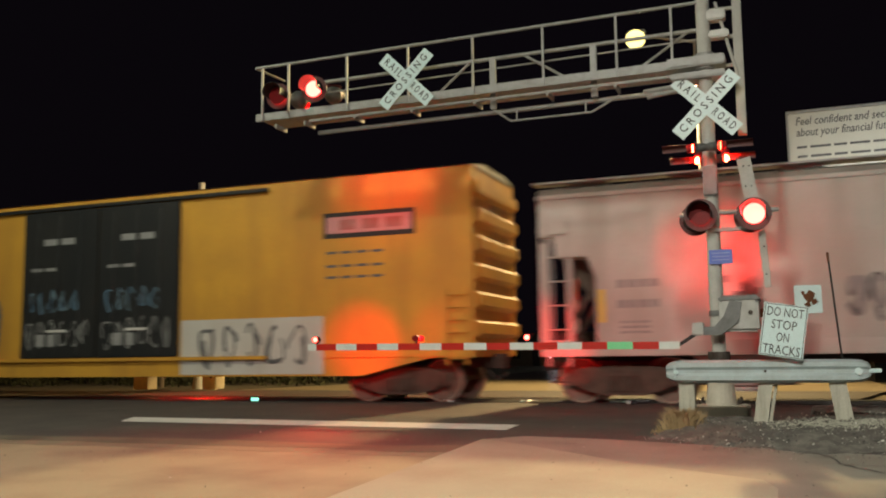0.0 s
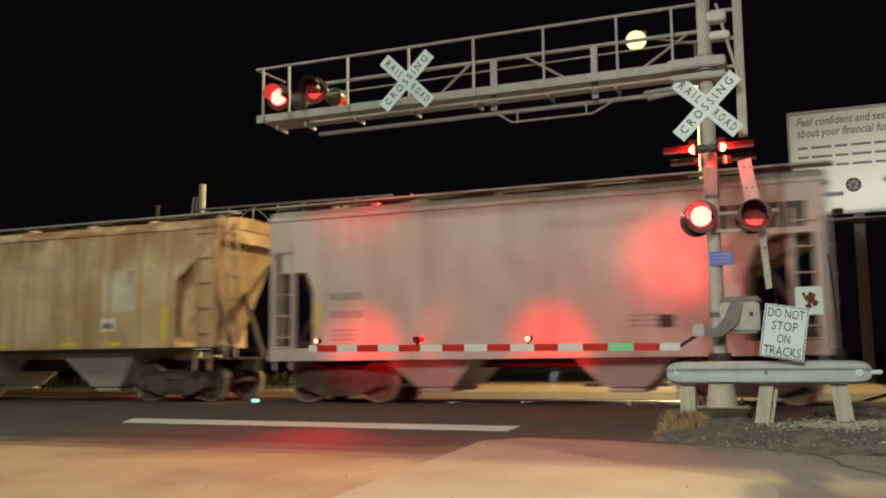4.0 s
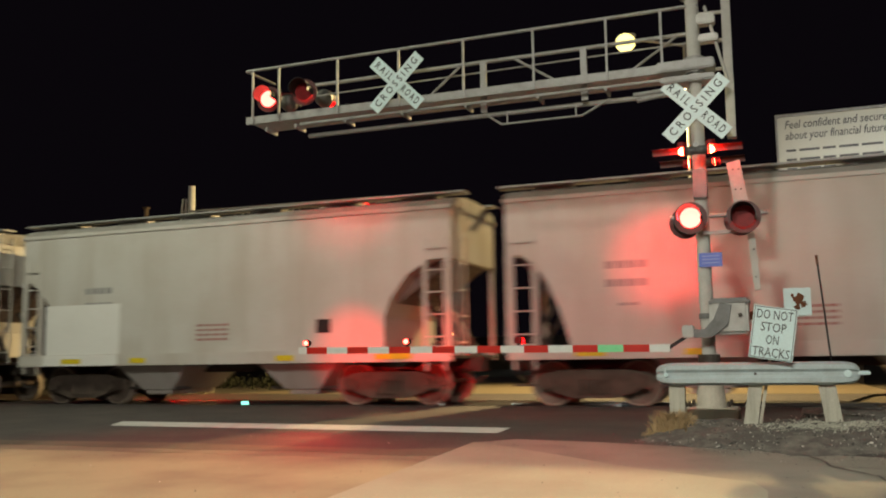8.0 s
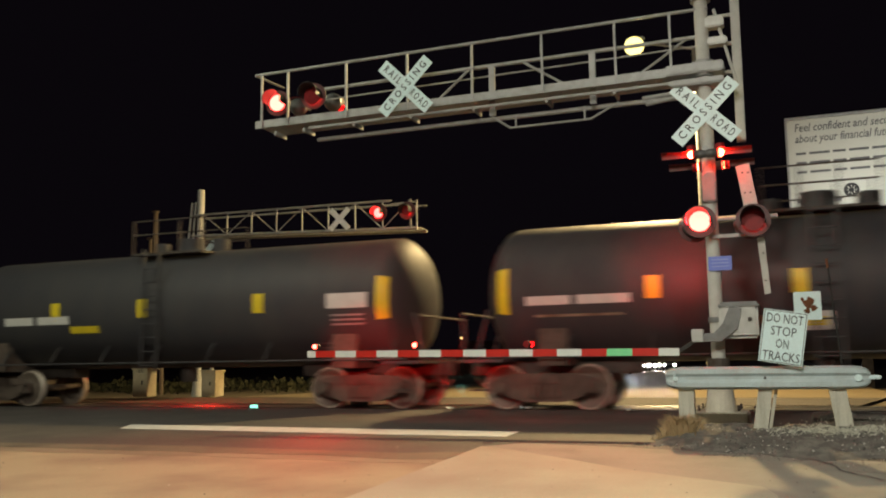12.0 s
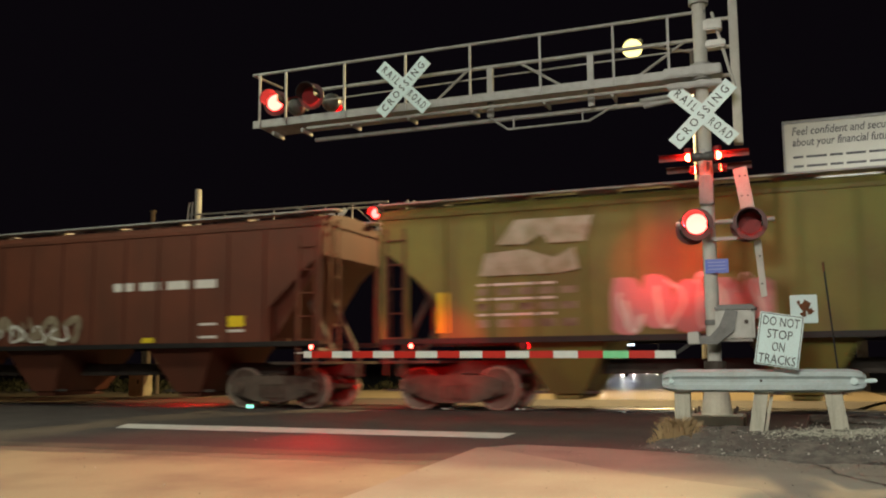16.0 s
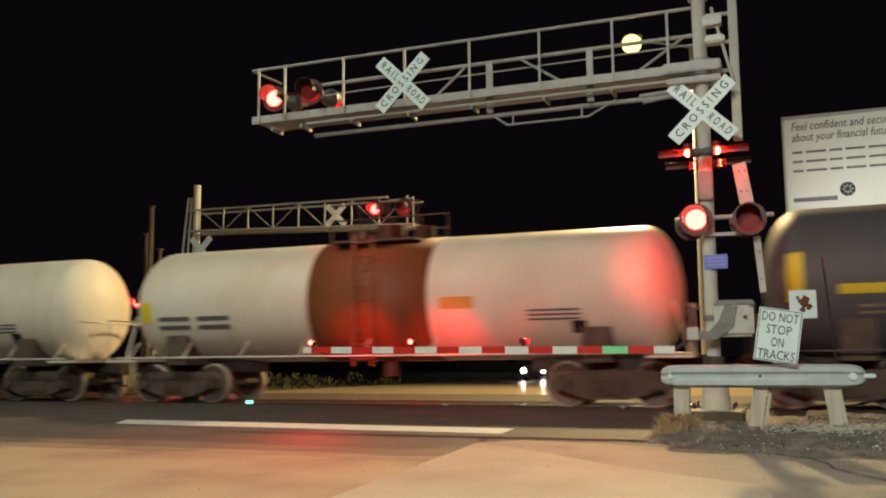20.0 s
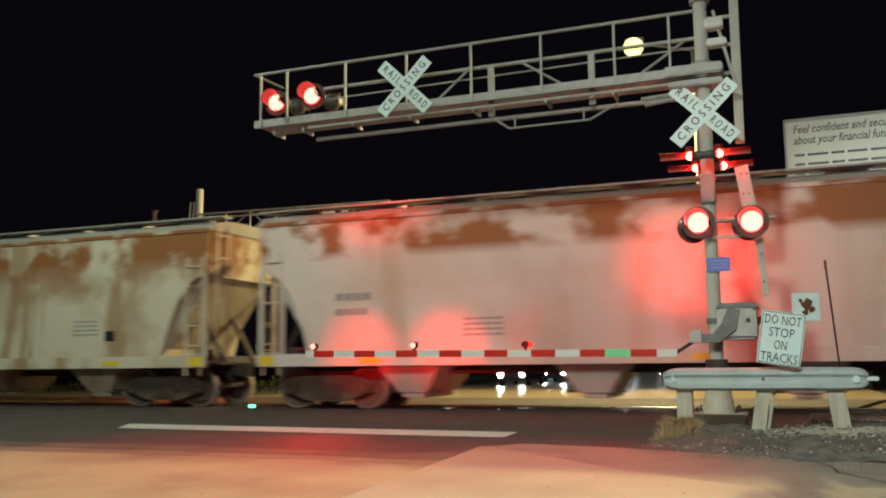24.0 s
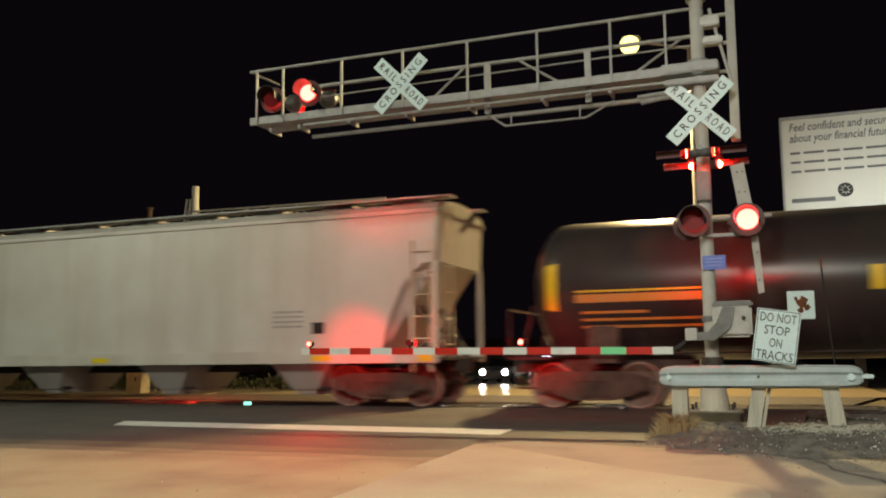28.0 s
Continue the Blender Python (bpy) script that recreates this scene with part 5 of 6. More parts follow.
def boxcar(s0, s1):
    L = s1 - s0
    o = start_car("boxcar", "yellow high-cube boxcar with black plug doors and graffiti", "boxcar", s0, s1)
    e, w, H = (L - 1.45) / 2, 1.5, 5.15
    p = P["yellow"]
    part("body", box(-e, e, -w, w, 0.95, H - 0.12, 0.03), p, o)
    part("roof", prism([(-w - 0.02, H - 0.12), (w + 0.02, H - 0.12), (w * 0.5, H), (-w * 0.5, H)], "x", -e - 0.02, e + 0.02), M["galv"], o, "galvanised roof")
    for k in range(9):
        x = -e + 0.4 + (2 * e - 0.8) * k / 8
        part("roof_rib", box(x - 0.04, x + 0.04, -w * 0.55, w * 0.55, H - 0.05, H + 0.02), M["galv"], o)
    part("side_sill", prism([(-e + 1.0, 0.95), (-e + 2.6, 0.58), (e - 2.6, 0.58), (e - 1.0, 0.95)], "y", -w - 0.01, -w + 0.1), p, o)
    for s in (-1, 1):
        for k in range(6):
            z = 1.55 + k * 0.6
            part("end_rib", prism([(s * e, z - 0.2), (s * (e + 0.13), z - 0.1), (s * (e + 0.13), z + 0.12), (s * e, z + 0.2)], "y", -w + 0.1, w - 0.1), p, o, "pressed end rib")
        part("ladder", ladder_mesh(1.6, 0.42), p, o, at=pose(s * (e - 0.35), -w - 0.04, 0.8))
        part("corner_post", bar((s * (e - 0.03), -w - 0.01, 0.95), (s * (e - 0.03), -w - 0.01, H - 0.15), 0.1, 0.04), p, o)
    for a, c in ((-2.45, -0.02), (0.02, 2.45)):
        d = part("door", box(a, c, -w - 0.07, -w + 0.02, 1.05, H - 0.35, 0.02), P["doorblack"], o, "black plug door")
        for k in range(3):
            x = a + 0.5 + k * 0.7
            part("door_rod", rod((x, -w - 0.1, 1.1), (x, -w - 0.1, H - 0.5), 0.022, 6), P["doorblack"], d)
        part("door_handle", box((a + c) / 2 - 0.3, (a + c) / 2 + 0.3, -w - 0.12, -w - 0.07, 1.7, 1.76), M["white_mark"], d)
        bars(d, a + 0.3, c - 1.2, 3.3, 0.08, 2, M["faint"], -w - 0.075)
        bars(d, a + 0.7, c - 0.6, 4.0, 0.16, 2, M["faint"], -w - 0.075)
        bars(d, a + 0.5, a + 1.3, 1.5, 0.3, 2, M["faint"], -w - 0.075)
        graffiti(d, a + 0.15, c - 0.15, 1.3, 2.0, M["faint"], -w - 0.077, 13 + int(a), 6, 0.3)
        graffiti(d, a + 0.2, c - 0.5, 2.2, 2.75, M["blue_ink"], -w - 0.074, 17 + int(a), 5, 0.3)
    for k in (0, 1):
        part("door_track", box(-4.9, 4.9, -w - 0.1, -w - 0.02, (0.96, H - 0.33)[k], (1.04, H - 0.25)[k]), P["doorblack"] if k else p, o)
    y = -w
    part("emblem", box(6.33, 8.57, y - 0.006, y + 0.001, 3.62, 4.2, 0.002), M["black_ink"], o, "dark frame of the owner's emblem")
    part("emblem", box(6.41, 8.49, y - 0.010, y - 0.0065, 3.73, 4.1, 0.001), M["pink"], o, "pink emblem field")
    for k in range(3):
        part("emblem", box(6.75 + k * 0.56, 7.15 + k * 0.56, y - 0.014, y - 0.0105, 3.8, 4.03, 0.001), M["red_ink"], o)
    for z in (3.3, 3.0, 2.75):
        bars(o, 6.4, 7.9, z, 0.06, 4, M["grey_ink"], y)
    part("primer_patch", box(2.52, 6.34, y - 0.017, y + 0.001, 0.62, 1.9, 0.001), P["pale"], o, "pale overpainted patch")
    graffiti(o, 3.0, 6.0, 0.8, 1.75, M["grey_ink"], y - 0.017, 11, 5)
    graffiti(o, -9.2, -3.0, 1.2, 2.6, M["grey_ink"], y, 12, 6)
    trucks(o, L / 2 - 2.6)
    couplers(o, e - 0.1)
    return o


def centrebeam(s0, s1):
    L = s1 - s0
    o = start_car("centrebeam_flatcar", "empty rust-red centrebeam flatcar with crossed braces", "flatcar", s0, s1)
    e, p = (L - 1.5) / 2, P["red"]
    part("deck", box(-e, e, -1.45, 1.45, 1.0, 1.12, 0.01), p, o)
    for s in (-1, 1):
        part("side_sill", prism([(-e, 1.0), (-e, 0.85), (-e + 3, 0.85), (-e + 4.5, 0.62), (e - 4.5, 0.62), (e - 3, 0.85), (e, 0.85), (e, 1.0)], "y", s * 1.45 - 0.06, s * 1.45 + 0.06), p, o)
        b = box(s * (e - 0.12) - 0.07, s * (e - 0.12) + 0.07, -1.4, 1.4, 1.1, 4.48, 0.02)
        part("bulkhead", b, p, o, "tall end bulkhead")
        for y in (-1.2, -0.4, 0.4, 1.2):
            part("bulkhead_rib", bar((s * (e - 0.22), y, 1.1), (s * (e - 0.22), y, 4.42), 0.09, 0.09), p, o)
        part("gusset", prism([(s * (e - 0.2), 4.35), (s * (e - 0.42), 3.9), (s * (e - 0.42), 1.1), (s * (e - 0.2), 1.1)], "y", -0.08, 0.08), p, o)
    part("top_chord", box(-e, e, -0.42, 0.42, 3.29, 3.48, 0.02), p, o)
    part("bottom_chord", box(-e, e, -0.3, 0.3, 1.12, 1.3, 0.02), p, o)
    w = 2.27
    xs = [-1.82 + w * k for k in range(-4, 6)]
    for x in xs:
        part("post", bar((x, 0, 1.2), (x, 0, 3.35), 0.24, 0.18), p, o)
        part("gusset", prism([(x - 0.42, 3.29), (x + 0.42, 3.29), (x + 0.16, 2.95), (x - 0.16, 2.95)], "y", -0.13, 0.13), p, o)
        if x < 8:
            for a, c in (((x, 1.3), (x + w, 3.25)), ((x, 3.25), (x + w, 1.3))):
                part("brace", bar((a[0], -0.05 if a[1] < 2 else 0.05, a[1]), (c[0], -0.05 if a[1] < 2 else 0.05, c[1]), 0.17, 0.12), p, o)
            m = x + w / 2
            part("gusset", prism([(m - 0.36, 2.27), (m - 0.2, 2.5), (m + 0.2, 2.5), (m + 0.36, 2.27), (m + 0.2, 2.04), (m - 0.2, 2.04)], "y", -0.13, 0.13), p, o)
    for k in range(14):
        x = -e + 0.8 + (2 * e - 1.6) * k / 13
        part("reflector", box(x - 0.25, x + 0.25, -1.522, -1.515, 0.88, 0.96), M["yellow_mark" if k % 2 else "white_mark"], o)
    trucks(o, L / 2 - 2.9)
    couplers(o, e - 0.1)
    return o


def grey_hopper(s0, s1, label, seed, colours, paint="grey", logo_on=True):
    o, e, w = covered_hopper(s0, s1, label, P[paint], H=4.5, bays=2, left=CUT_STEP, post_w=0.2, web=2.5)
    for z in (1.5, 1.95):
        part("brake_rod", rod((e - 0.95, -w + 0.3, z - 0.15), (e - 0.3, -w + 0.35, z), 0.03, 8), M["steel"], o)
    part("valve", rod((e - 0.42, -w + 0.3, 1.35), (e - 0.42, -w + 0.62, 1.35), 0.17, 12), M["steel"], o, "dark brake reservoir")
    y = -w
    if logo_on:
        logo(o, e - 2.05, e - 0.28, 3.3, 3.78, M["black_ink"], y)
    part("end_panel", box(-e + 0.17, -e + 0.27, y + 0.03, y + 0.06, 1.25, 3.33, 0.004), M["grey_box"], o, "dark grey end panel")
    part("reflector", box(-e + 1.18, -e + 1.30, y - 0.006, y - 0.001, 1.6, 2.25), M["yellow_mark"], o, "yellow reflective strip")
    bars(o, -e + 1.55, -e + 2.4, 2.35, 0.16, 4, M["faint"], y)
    bars(o, -e + 1.55, -e + 2.4, 1.95, 0.16, 4, M["faint"], y)
    for k in range(3):
        bars(o, -e + 1.6, -e + 2.2, 1.6 - k * 0.1, 0.05, 3, M["faint"], y)
        bars(o, e - 3.6, e - 2.9, 1.75 - k * 0.1, 0.05, 3, M["faint"], y)
    part("placard", box(e - 3.05, e - 2.75, y - 0.006, y - 0.001, 1.5, 1.75), M["black_ink"], o)
    for k, (x0, x1, z0, z1, c, n, fill) in enumerate(colours):
        graffiti(o, x0, x1, z0, z1, M[c], y - 0.002 * k, seed + k, n, fill)
    return o


def smooth_hopper(s0, s1, label, seed, panel=None):
    o, e, w = covered_hopper(s0, s1, label, P["pale"], H=4.55, bays=2, gap=1.2, cuts=CUT_SMOOTH, left=CUT_ROUND, dark_left=False, web=2.1)
    y = -w
    for z in (2.78, 2.42):
        bars(o, -e + 2.05, -e + 2.9, z, 0.15, 4, M["faint"], y)
    bars(o, -e + 2.3, -e + 2.7, 2.0, 0.06, 2, M["faint"], y)
    for k in range(4):
        bars(o, -0.5, 0.4, 1.85 - k * 0.11, 0.05, 4, M["red_ink"], y)
    part("placard", box(e - 3.2, e - 2.85, y - 0.008, y - 0.0055, 1.6, 1.9), M["black_ink"], o)
    if panel:
        part("repaint_patch", box(panel[0], panel[1], y - 0.005, y + 0.001, panel[2] + 0.08, panel[3]), M["patch_white"], o, "clean white repainted patch")
        part("repaint_patch", box(panel[0], panel[1], y - 0.056, y - 0.0505, 0.95, panel[2] + 0.07), M["patch_white"], o, "clean white repainted patch")
    for x, wide in ((-e + 1.4, 0.6), (-e + 3.5, 0.45), (e - 4.2, 0.45), (e - 1.75, 0.85)):
        part("reflector", box(x, x + wide, y - 0.062, y - 0.057, 1.0, 1.12), M["yellow_mark"], o, "yellow reflective strip")
    return o


def rusty_hopper(s0, s1, label, seed):
    # sill in black: the darkness below the body is put into its colour
    o, e, w = covered_hopper(s0, s1, label, P["rusty"], H=4.5, bays=2, ribs=11, cuts=CUT_RUSTY, rib=RIB["rusty"], sill=M["black_paint"], post_w=0.5, chute_paint=P["pale"], sill_low=1.2)
    y = -w
    for k in range(5):
        bars(o, -2.1, -1.8, 3.62 - k * 0.16, 0.08, 2, M["faint"], y)
    for k, x in enumerate((-1.1, -0.15, 0.8, 1.75, 2.7)):
        bars(o, x, x + 0.3, 3.5 - 0.08 * k, 0.07, 2, M["faint"], y)
        bars(o, x, x + 0.24, 3.0 - 0.05 * k, 0.06, 2, M["faint"], y)
    for k in range(3):
        bars(o, -e + 1.7, -e + 2.4, 2.5 - k * 0.3, 0.12, 3, M["faint"], y)
    for x in (-e + 1.25, e - 1.57):
        part("reflector", box(x, x + 0.2, y - 0.006, y - 0.001, 1.4, 2.28), M["yellow_mark"], o, "yellow reflective strip")
    for x in (-3.0, -1.0, 1.2, 2.6):
        part("reflector", box(x, x + 0.5, y - 0.006, y - 0.001, 1.36, 1.46), M["yellow_mark"], o)
    part("placard", box(2.5, 2.9, y - 0.006, y - 0.001, 1.72, 2.05), M["patch_white"], o, "white data placard")
    part("placard", box(2.56, 2.84, y - 0.010, y - 0.0065, 1.78, 1.92), M["black_ink"], o)
    part("primer_patch", box(e - 3.4, e - 2.4, y - 0.005, y + 0.001, 2.2, 3.2), P["cream"], o, "pale bare patch")
    return o


def grain_hopper(s0, s1, label, paint, seed, marks, ribs=15, H=4.48, bays=3, extra=()):
    # the black of the sill stands for the shadow under the body
    o, e, w = covered_hopper(s0, s1, label, P[paint], H=H, bays=bays, ribs=ribs, cuts=CUT_GRAIN, sill=M["black_paint"], rib=RIB[paint], sill_low=1.4)
    y = -w
    for x0, x1, z, h, n, c in marks:
        bars(o, x0, x1, z, h, n, M[c], y)
    for layer, (x0, x1, z0, z1, c, n, fill) in enumerate(extra):
        graffiti(o, x0, x1, z0, z1, M[c], y - 0.046 - 0.004 * layer, seed + layer, n, fill)
    return o


def long_hopper(s0, s1, label, paint, seed, extra=(), H=4.52):
    o, e, w = covered_hopper(s0, s1, label, P[paint], H=H, bays=4, gap=1.4, cuts=CUT_ROUND, dark_left=False)
    y = -w
    bars(o, -e + 2.0, -e + 2.9, 2.45, 0.17, 4, M["faint"], y)
    bars(o, -e + 2.0, -e + 2.8, 2.12, 0.15, 4, M["faint"], y)
    for k in range(4):
        bars(o, -e + 5.0, -e + 5.9, 1.9 - k * 0.11, 0.05, 4, M["faint"], y)
        bars(o, e - 4.0, e - 3.2, 2.1 - k * 0.11, 0.05, 4, M["faint"], y)
    part("placard", box(e - 3.0, e - 2.7, y - 0.006, y - 0.001, 1.6, 1.85), M["black_ink"], o)
    if paint == "stained":
        part("reflector", box(e - 3.72, e - 3.05, y - 0.006, y - 0.001, 1.56, 1.82), M["yellow_mark"], o, "yellow reflective panel")
    for x in (-e + 0.1, e - 0.44):
        part("reflector", box(x, x + 0.34, y - 0.058, y - 0.051, 0.97, 1.19), M["yellow_mark"], o, "yellow reflective square")
    for x in (-e + 2.6, 0.0, e - 3.0):
        part("reflector", box(x, x + 0.5, y - 0.057, y - 0.051, 1.0, 1.12), M["yellow_mark"], o, "yellow reflective strip")
    for k, (x0, x1, z0, z1, c, n, fill) in enumerate(extra):
        graffiti(o, x0, x1, z0, z1, M[c], y - 0.002 * k, seed + k, n, fill)
    return o


boxcar(-26.65, -5.45)
grey_hopper(-5.45, 8.11, "light grey two-bay covered hopper with dark sprayed letters", 20, [(-2.66, -1.58, 1.75, 2.4, "faint", 2, 0.9), (-2.3, -1.75, 1.85, 2.35, "grey_ink", 1, 0.9), (-0.47, 0.42, 1.62, 2.35, "grey_ink", 2, 1.1), (-0.4, 0.4, 1.75, 2.3, "faint", 2, 1.2), (0.72, 1.15, 1.95, 2.35, "grey_ink", 1, 1.2), (1.77, 2.78, 1.6, 2.35, "grey_ink", 2, 1.2), (1.7, 2.85, 1.55, 2.3, "faint", 3, 1.0)])
grey_hopper(8.11, 21.37, "light grey two-bay covered hopper with black looping graffiti", 30, [(-2.2, 0.9, 1.5, 2.7, "grey_ink", 4, 0.75), (-2.1, 0.85, 1.48, 2.4, "navy_ink", 5, 0.6), (1.4, 2.5, 1.72, 2.5, "faint", 2, 0.8)])
grey_hopper(21.37, 34.57, "plain light grey two-bay covered hopper", 40, [(-2.8, -2.2, 1.5, 2.3, "cream_box", 1, 0.5)])
grey_hopper(34.57, 47.93, "light grey two-bay covered hopper with pink and blue graffiti", 50, [(-2.75, -0.45, 1.28, 2.15, "pink", 4, 0.25), (1.06, 1.95, 1.5, 1.9, "grey_ink", 2, 1.0), (-4.45, -3.35, 3.1, 3.6, "blue_ink", 2, 0.8)])
sprayed(CARS[-1][0], -2.75, -0.4, 1.25, 2.2, M["pale_pink"], -1.4985, 12, 4, "sprayed pale pink letters")
bars(CARS[-1][0], -4.3, -3.5, 2.75, 0.1, 2, M["grey_ink"], -1.5)
bars(CARS[-1][0], -4.0, -3.3, 2.3, 0.06, 2, M["grey_ink"], -1.5)
rusty_hopper(47.93, 61.16, "rust-streaked tan ribbed covered hopper", 60)
grey_hopper(61.16, 74.36, "light grey two-bay covered hopper", 65, [])
rusty_hopper(74.36, 87.57, "rust-streaked tan ribbed covered hopper", 66)
grey_hopper(87.57, 100.67, "light grey two-bay covered hopper with blue graffiti", 70, [(-3.3, 0.9, 1.2, 2.05, "blue_ink", 6, 1.5), (-3.2, 0.8, 1.3, 2.1, "navy_ink", 6, 0.6)])
rusty_hopper(100.67, 113.90, "rust-streaked tan ribbed covered hopper", 75)
smooth_hopper(113.90, 127.22, "pale grey smooth-sided covered hopper", 80)
part("repaint_patch", box(-2.6, -1.24, -1.504, -1.499, 1.5, 2.03), P["white"], CARS[-1][0], "pale repainted patch")
smooth_hopper(127.22, 140.15, "pale grey smooth-sided hopper with white patch", 81, (-5.05, -2.75, 1.14, 2.45))
smooth_hopper(140.15, 153.07, "pale grey smooth-sided hopper with white patch", 82, (1.3, 4.05, 1.14, 2.45))
smooth_hopper(153.07, 166.35, "pale grey smooth-sided covered hopper with yellow reflectors", 83)
black_tank(166.35, 181.94, "black tank car with yellow lettering and panels", P["black"], 0)
black_tank(181.94, 197.12, "black tank car with white lettering and yellow panels", P["black"], 1)
black_tank(197.12, 212.09, "black tank car with yellow panels and white data block", P["black"], 2)
black_tank(212.09, 227.17, "black tank car with white lettering and yellow panels", P["black"], 1)
black_tank(227.17, 245.11, "black tank car with yellow panels and white data block", P["black"], 2)
black_tank(245.11, 264.49, "grey-green tank car with yellow panels", P["sage"], 4)
grain_hopper(264.73, 283.06, "dark brown-red ribbed grain hopper with white lettering", "brown", 90, [(-5.15, -4.55, 2.9, 0.22, 1, "white_mark"), (-4.43, -3.8, 2.92, 0.22, 1, "white_mark"), (-5.2, -4.5, 2.4, 0.22, 1, "white_mark"), (-4.4, -3.65, 2.4, 0.22, 1, "white_mark"), (-5.15, -4.5, 1.98, 0.1, 1, "white_mark"), (-5.15, -4.5, 1.84, 0.06, 1, "white_mark"), (-4.4, -3.75, 1.98, 0.1, 1, "white_mark"), (-4.4, -3.75, 1.84, 0.06, 1, "white_mark"), (-6.78, -6.0, 2.07, 0.24, 1, "yellow_mark"), (-4.47, -3.7, 1.64, 0.14, 1, "yellow_mark"), (2.65, 5.85, 2.9, 0.2, 4, "white_mark"), (5.95, 6.6, 2.0, 0.25, 1, "yellow_mark"), (5.2, 5.85, 1.95, 0.06, 1, "white_mark"), (5.2, 5.85, 1.65, 0.06, 1, "white_mark"), (5.95, 6.6, 1.78, 0.06, 1, "white_mark"), (3.55, 4.15, 1.6, 0.12, 1, "yellow_mark")], extra=[(-2.6, 1.8, 1.6, 2.2, "faded", 6, 1.2), (-2.2, 1.4, 1.6, 2.0, "white_mark", 5, 0.5)])
grain_hopper(283.06, 301.47, "olive green ribbed grain hopper with white mark and pink graffiti", "green", 91, [(-6.26, -4.05, 2.6, 0.05, 1, "white_mark"), (-6.26, -4.05, 2.3, 0.05, 1, "white_mark"), (-6.26, -4.05, 1.98, 0.05, 1, "white_mark"), (-6.26, -4.05, 2.45, 0.14, 5, "faded"), (-6.26, -4.05, 2.14, 0.14, 5, "faded"), (-6.26, -4.05, 1.8, 0.16, 5, "faded"), (2.0, 2.35, 2.0, 0.6, 1, "yellow_mark"), (-7.15, -6.8, 2.05, 0.85, 1, "yellow_mark"), (6.6, 6.95, 2.05, 0.85, 1, "yellow_mark")], extra=[(-3.4, -0.6, 1.6, 2.6, "white_mark", 4, 0.4)])
for pts in ([(-5.8, 3.42), (-5.4, 3.92), (-3.8, 3.92), (-3.95, 3.4), (-4.7, 3.4), (-4.85, 3.6), (-5.2, 3.4)], [(-6.2, 2.78), (-6.05, 3.25), (-5.2, 3.3), (-4.6, 3.1), (-4.2, 3.3), (-4.1, 2.85), (-4.5, 2.78)]):
    part("logo", prism(pts, "y", -1.555, -1.55), M["worn_white"], CARS[-1][0], "worn white owner's mark as plain shapes")
sprayed(CARS[-1][0], -3.5, -0.45, 1.5, 2.68, M["pink"], -1.5445, 91, 5, "sprayed pink block letters")
grain_hopper(301.47, 319.26, "dark brown ribbed grain hopper covered in pale graffiti", "brown", 92, [(-6.05, -4.45, 2.05, 0.16, 3, "white_mark"), (-6.05, -4.45, 1.8, 0.12, 3, "white_mark"), (-6.05, -4.45, 1.6, 0.12, 3, "white_mark"), (-7.3, -7.05, 1.85, 0.7, 1, "yellow_mark"), (6.3, 6.6, 1.85, 0.7, 1, "yellow_mark"), (-5.35, -5.05, 1.6, 0.3, 1, "yellow_mark")], extra=[(-4.2, -1.2, 1.45, 2.5, "faded", 4, 1.6), (-0.7, 1.4, 1.5, 2.55, "cream_box", 3, 1.4), (1.4, 5.0, 1.45, 2.35, "faded", 5, 1.5), (-6.95, -6.35, 1.5, 2.95, "faded", 1, 1.2), (3.3, 4.1, 2.3, 2.85, "faded", 1, 1.4)])
_c = CARS[-1][0]
sprayed(_c, -4.3, -1.15, 1.48, 2.45, M["faded"], -1.5435, 31, 5, "faded pale sprayed letters")
sprayed(_c, 1.5, 5.1, 1.48, 2.3, M["faded"], -1.5435, 33, 6, "faded pale sprayed letters")
part("primer_patch", box(-0.5, 0.3, -1.575, -1.569, 1.5, 2.1), M["black_paint"], _c, "dark painted-out patch")
part("primer_patch", box(6.25, 7.0, -1.505, -1.499, 1.55, 2.2), P["cream"], _c, "tan primer patch")
part("emblem", rod((4.95, -1.556, 3.3), (4.95, -1.546, 3.3), 0.28, 24), M["white_mark"], _c, "round pale emblem")
white_tank(319.31, 333.87, "cream-white tank car with a rust-brown band")
white_tank(334.18, 348.84, "cream-white tank car with a rust-brown band")
white_tank(349.05, 363.71, "cream-white tank car with a rust-brown band")
black_tank(363.81, 378.79, "slate grey tank car with yellow lettering and panels", P["slate"], 0)
centrebeam(379.12, 405.40)
long_hopper(405.40, 425.96, "cream covered hopper with heavy brown rust stains", "cream", 95)
long_hopper(425.96, 446.52, "blue-grey covered hopper rusted along the eaves", "bluegrey", 96)
long_hopper(446.52, 465.90, "grey covered hopper with black looping graffiti", "stained", 97, [(-5.0, -2.9, 1.35, 2.25, "grey_ink", 3, 0.45)])
long_hopper(465.90, 485.29, "pale covered hopper with many-coloured graffiti", "pale", 98, [(2.0, 4.3, 2.5, 2.75, "navy_ink", 5, 0.5), (2.4, 4.2, 2.85, 3.25, "blue_ink", 4, 1.1), (1.5, 4.4, 1.25, 2.1, "patch_white", 5, 0.3)])
_c = CARS[-1][0]
sprayed(_c, -6.9, -1.8, 1.08, 1.98, M["red_ink"], -1.508, 5, 7, "sprayed red block letters")
graffiti(_c, -6.8, -2.0, 1.1, 2.0, M["black_ink"], -1.5125, 98, 6, 0.25)
sprayed(_c, -7.0, -2.4, 1.5, 2.28, M["navy_ink"], -1.504, 5, 7, "dark outline of the sprayed letters")
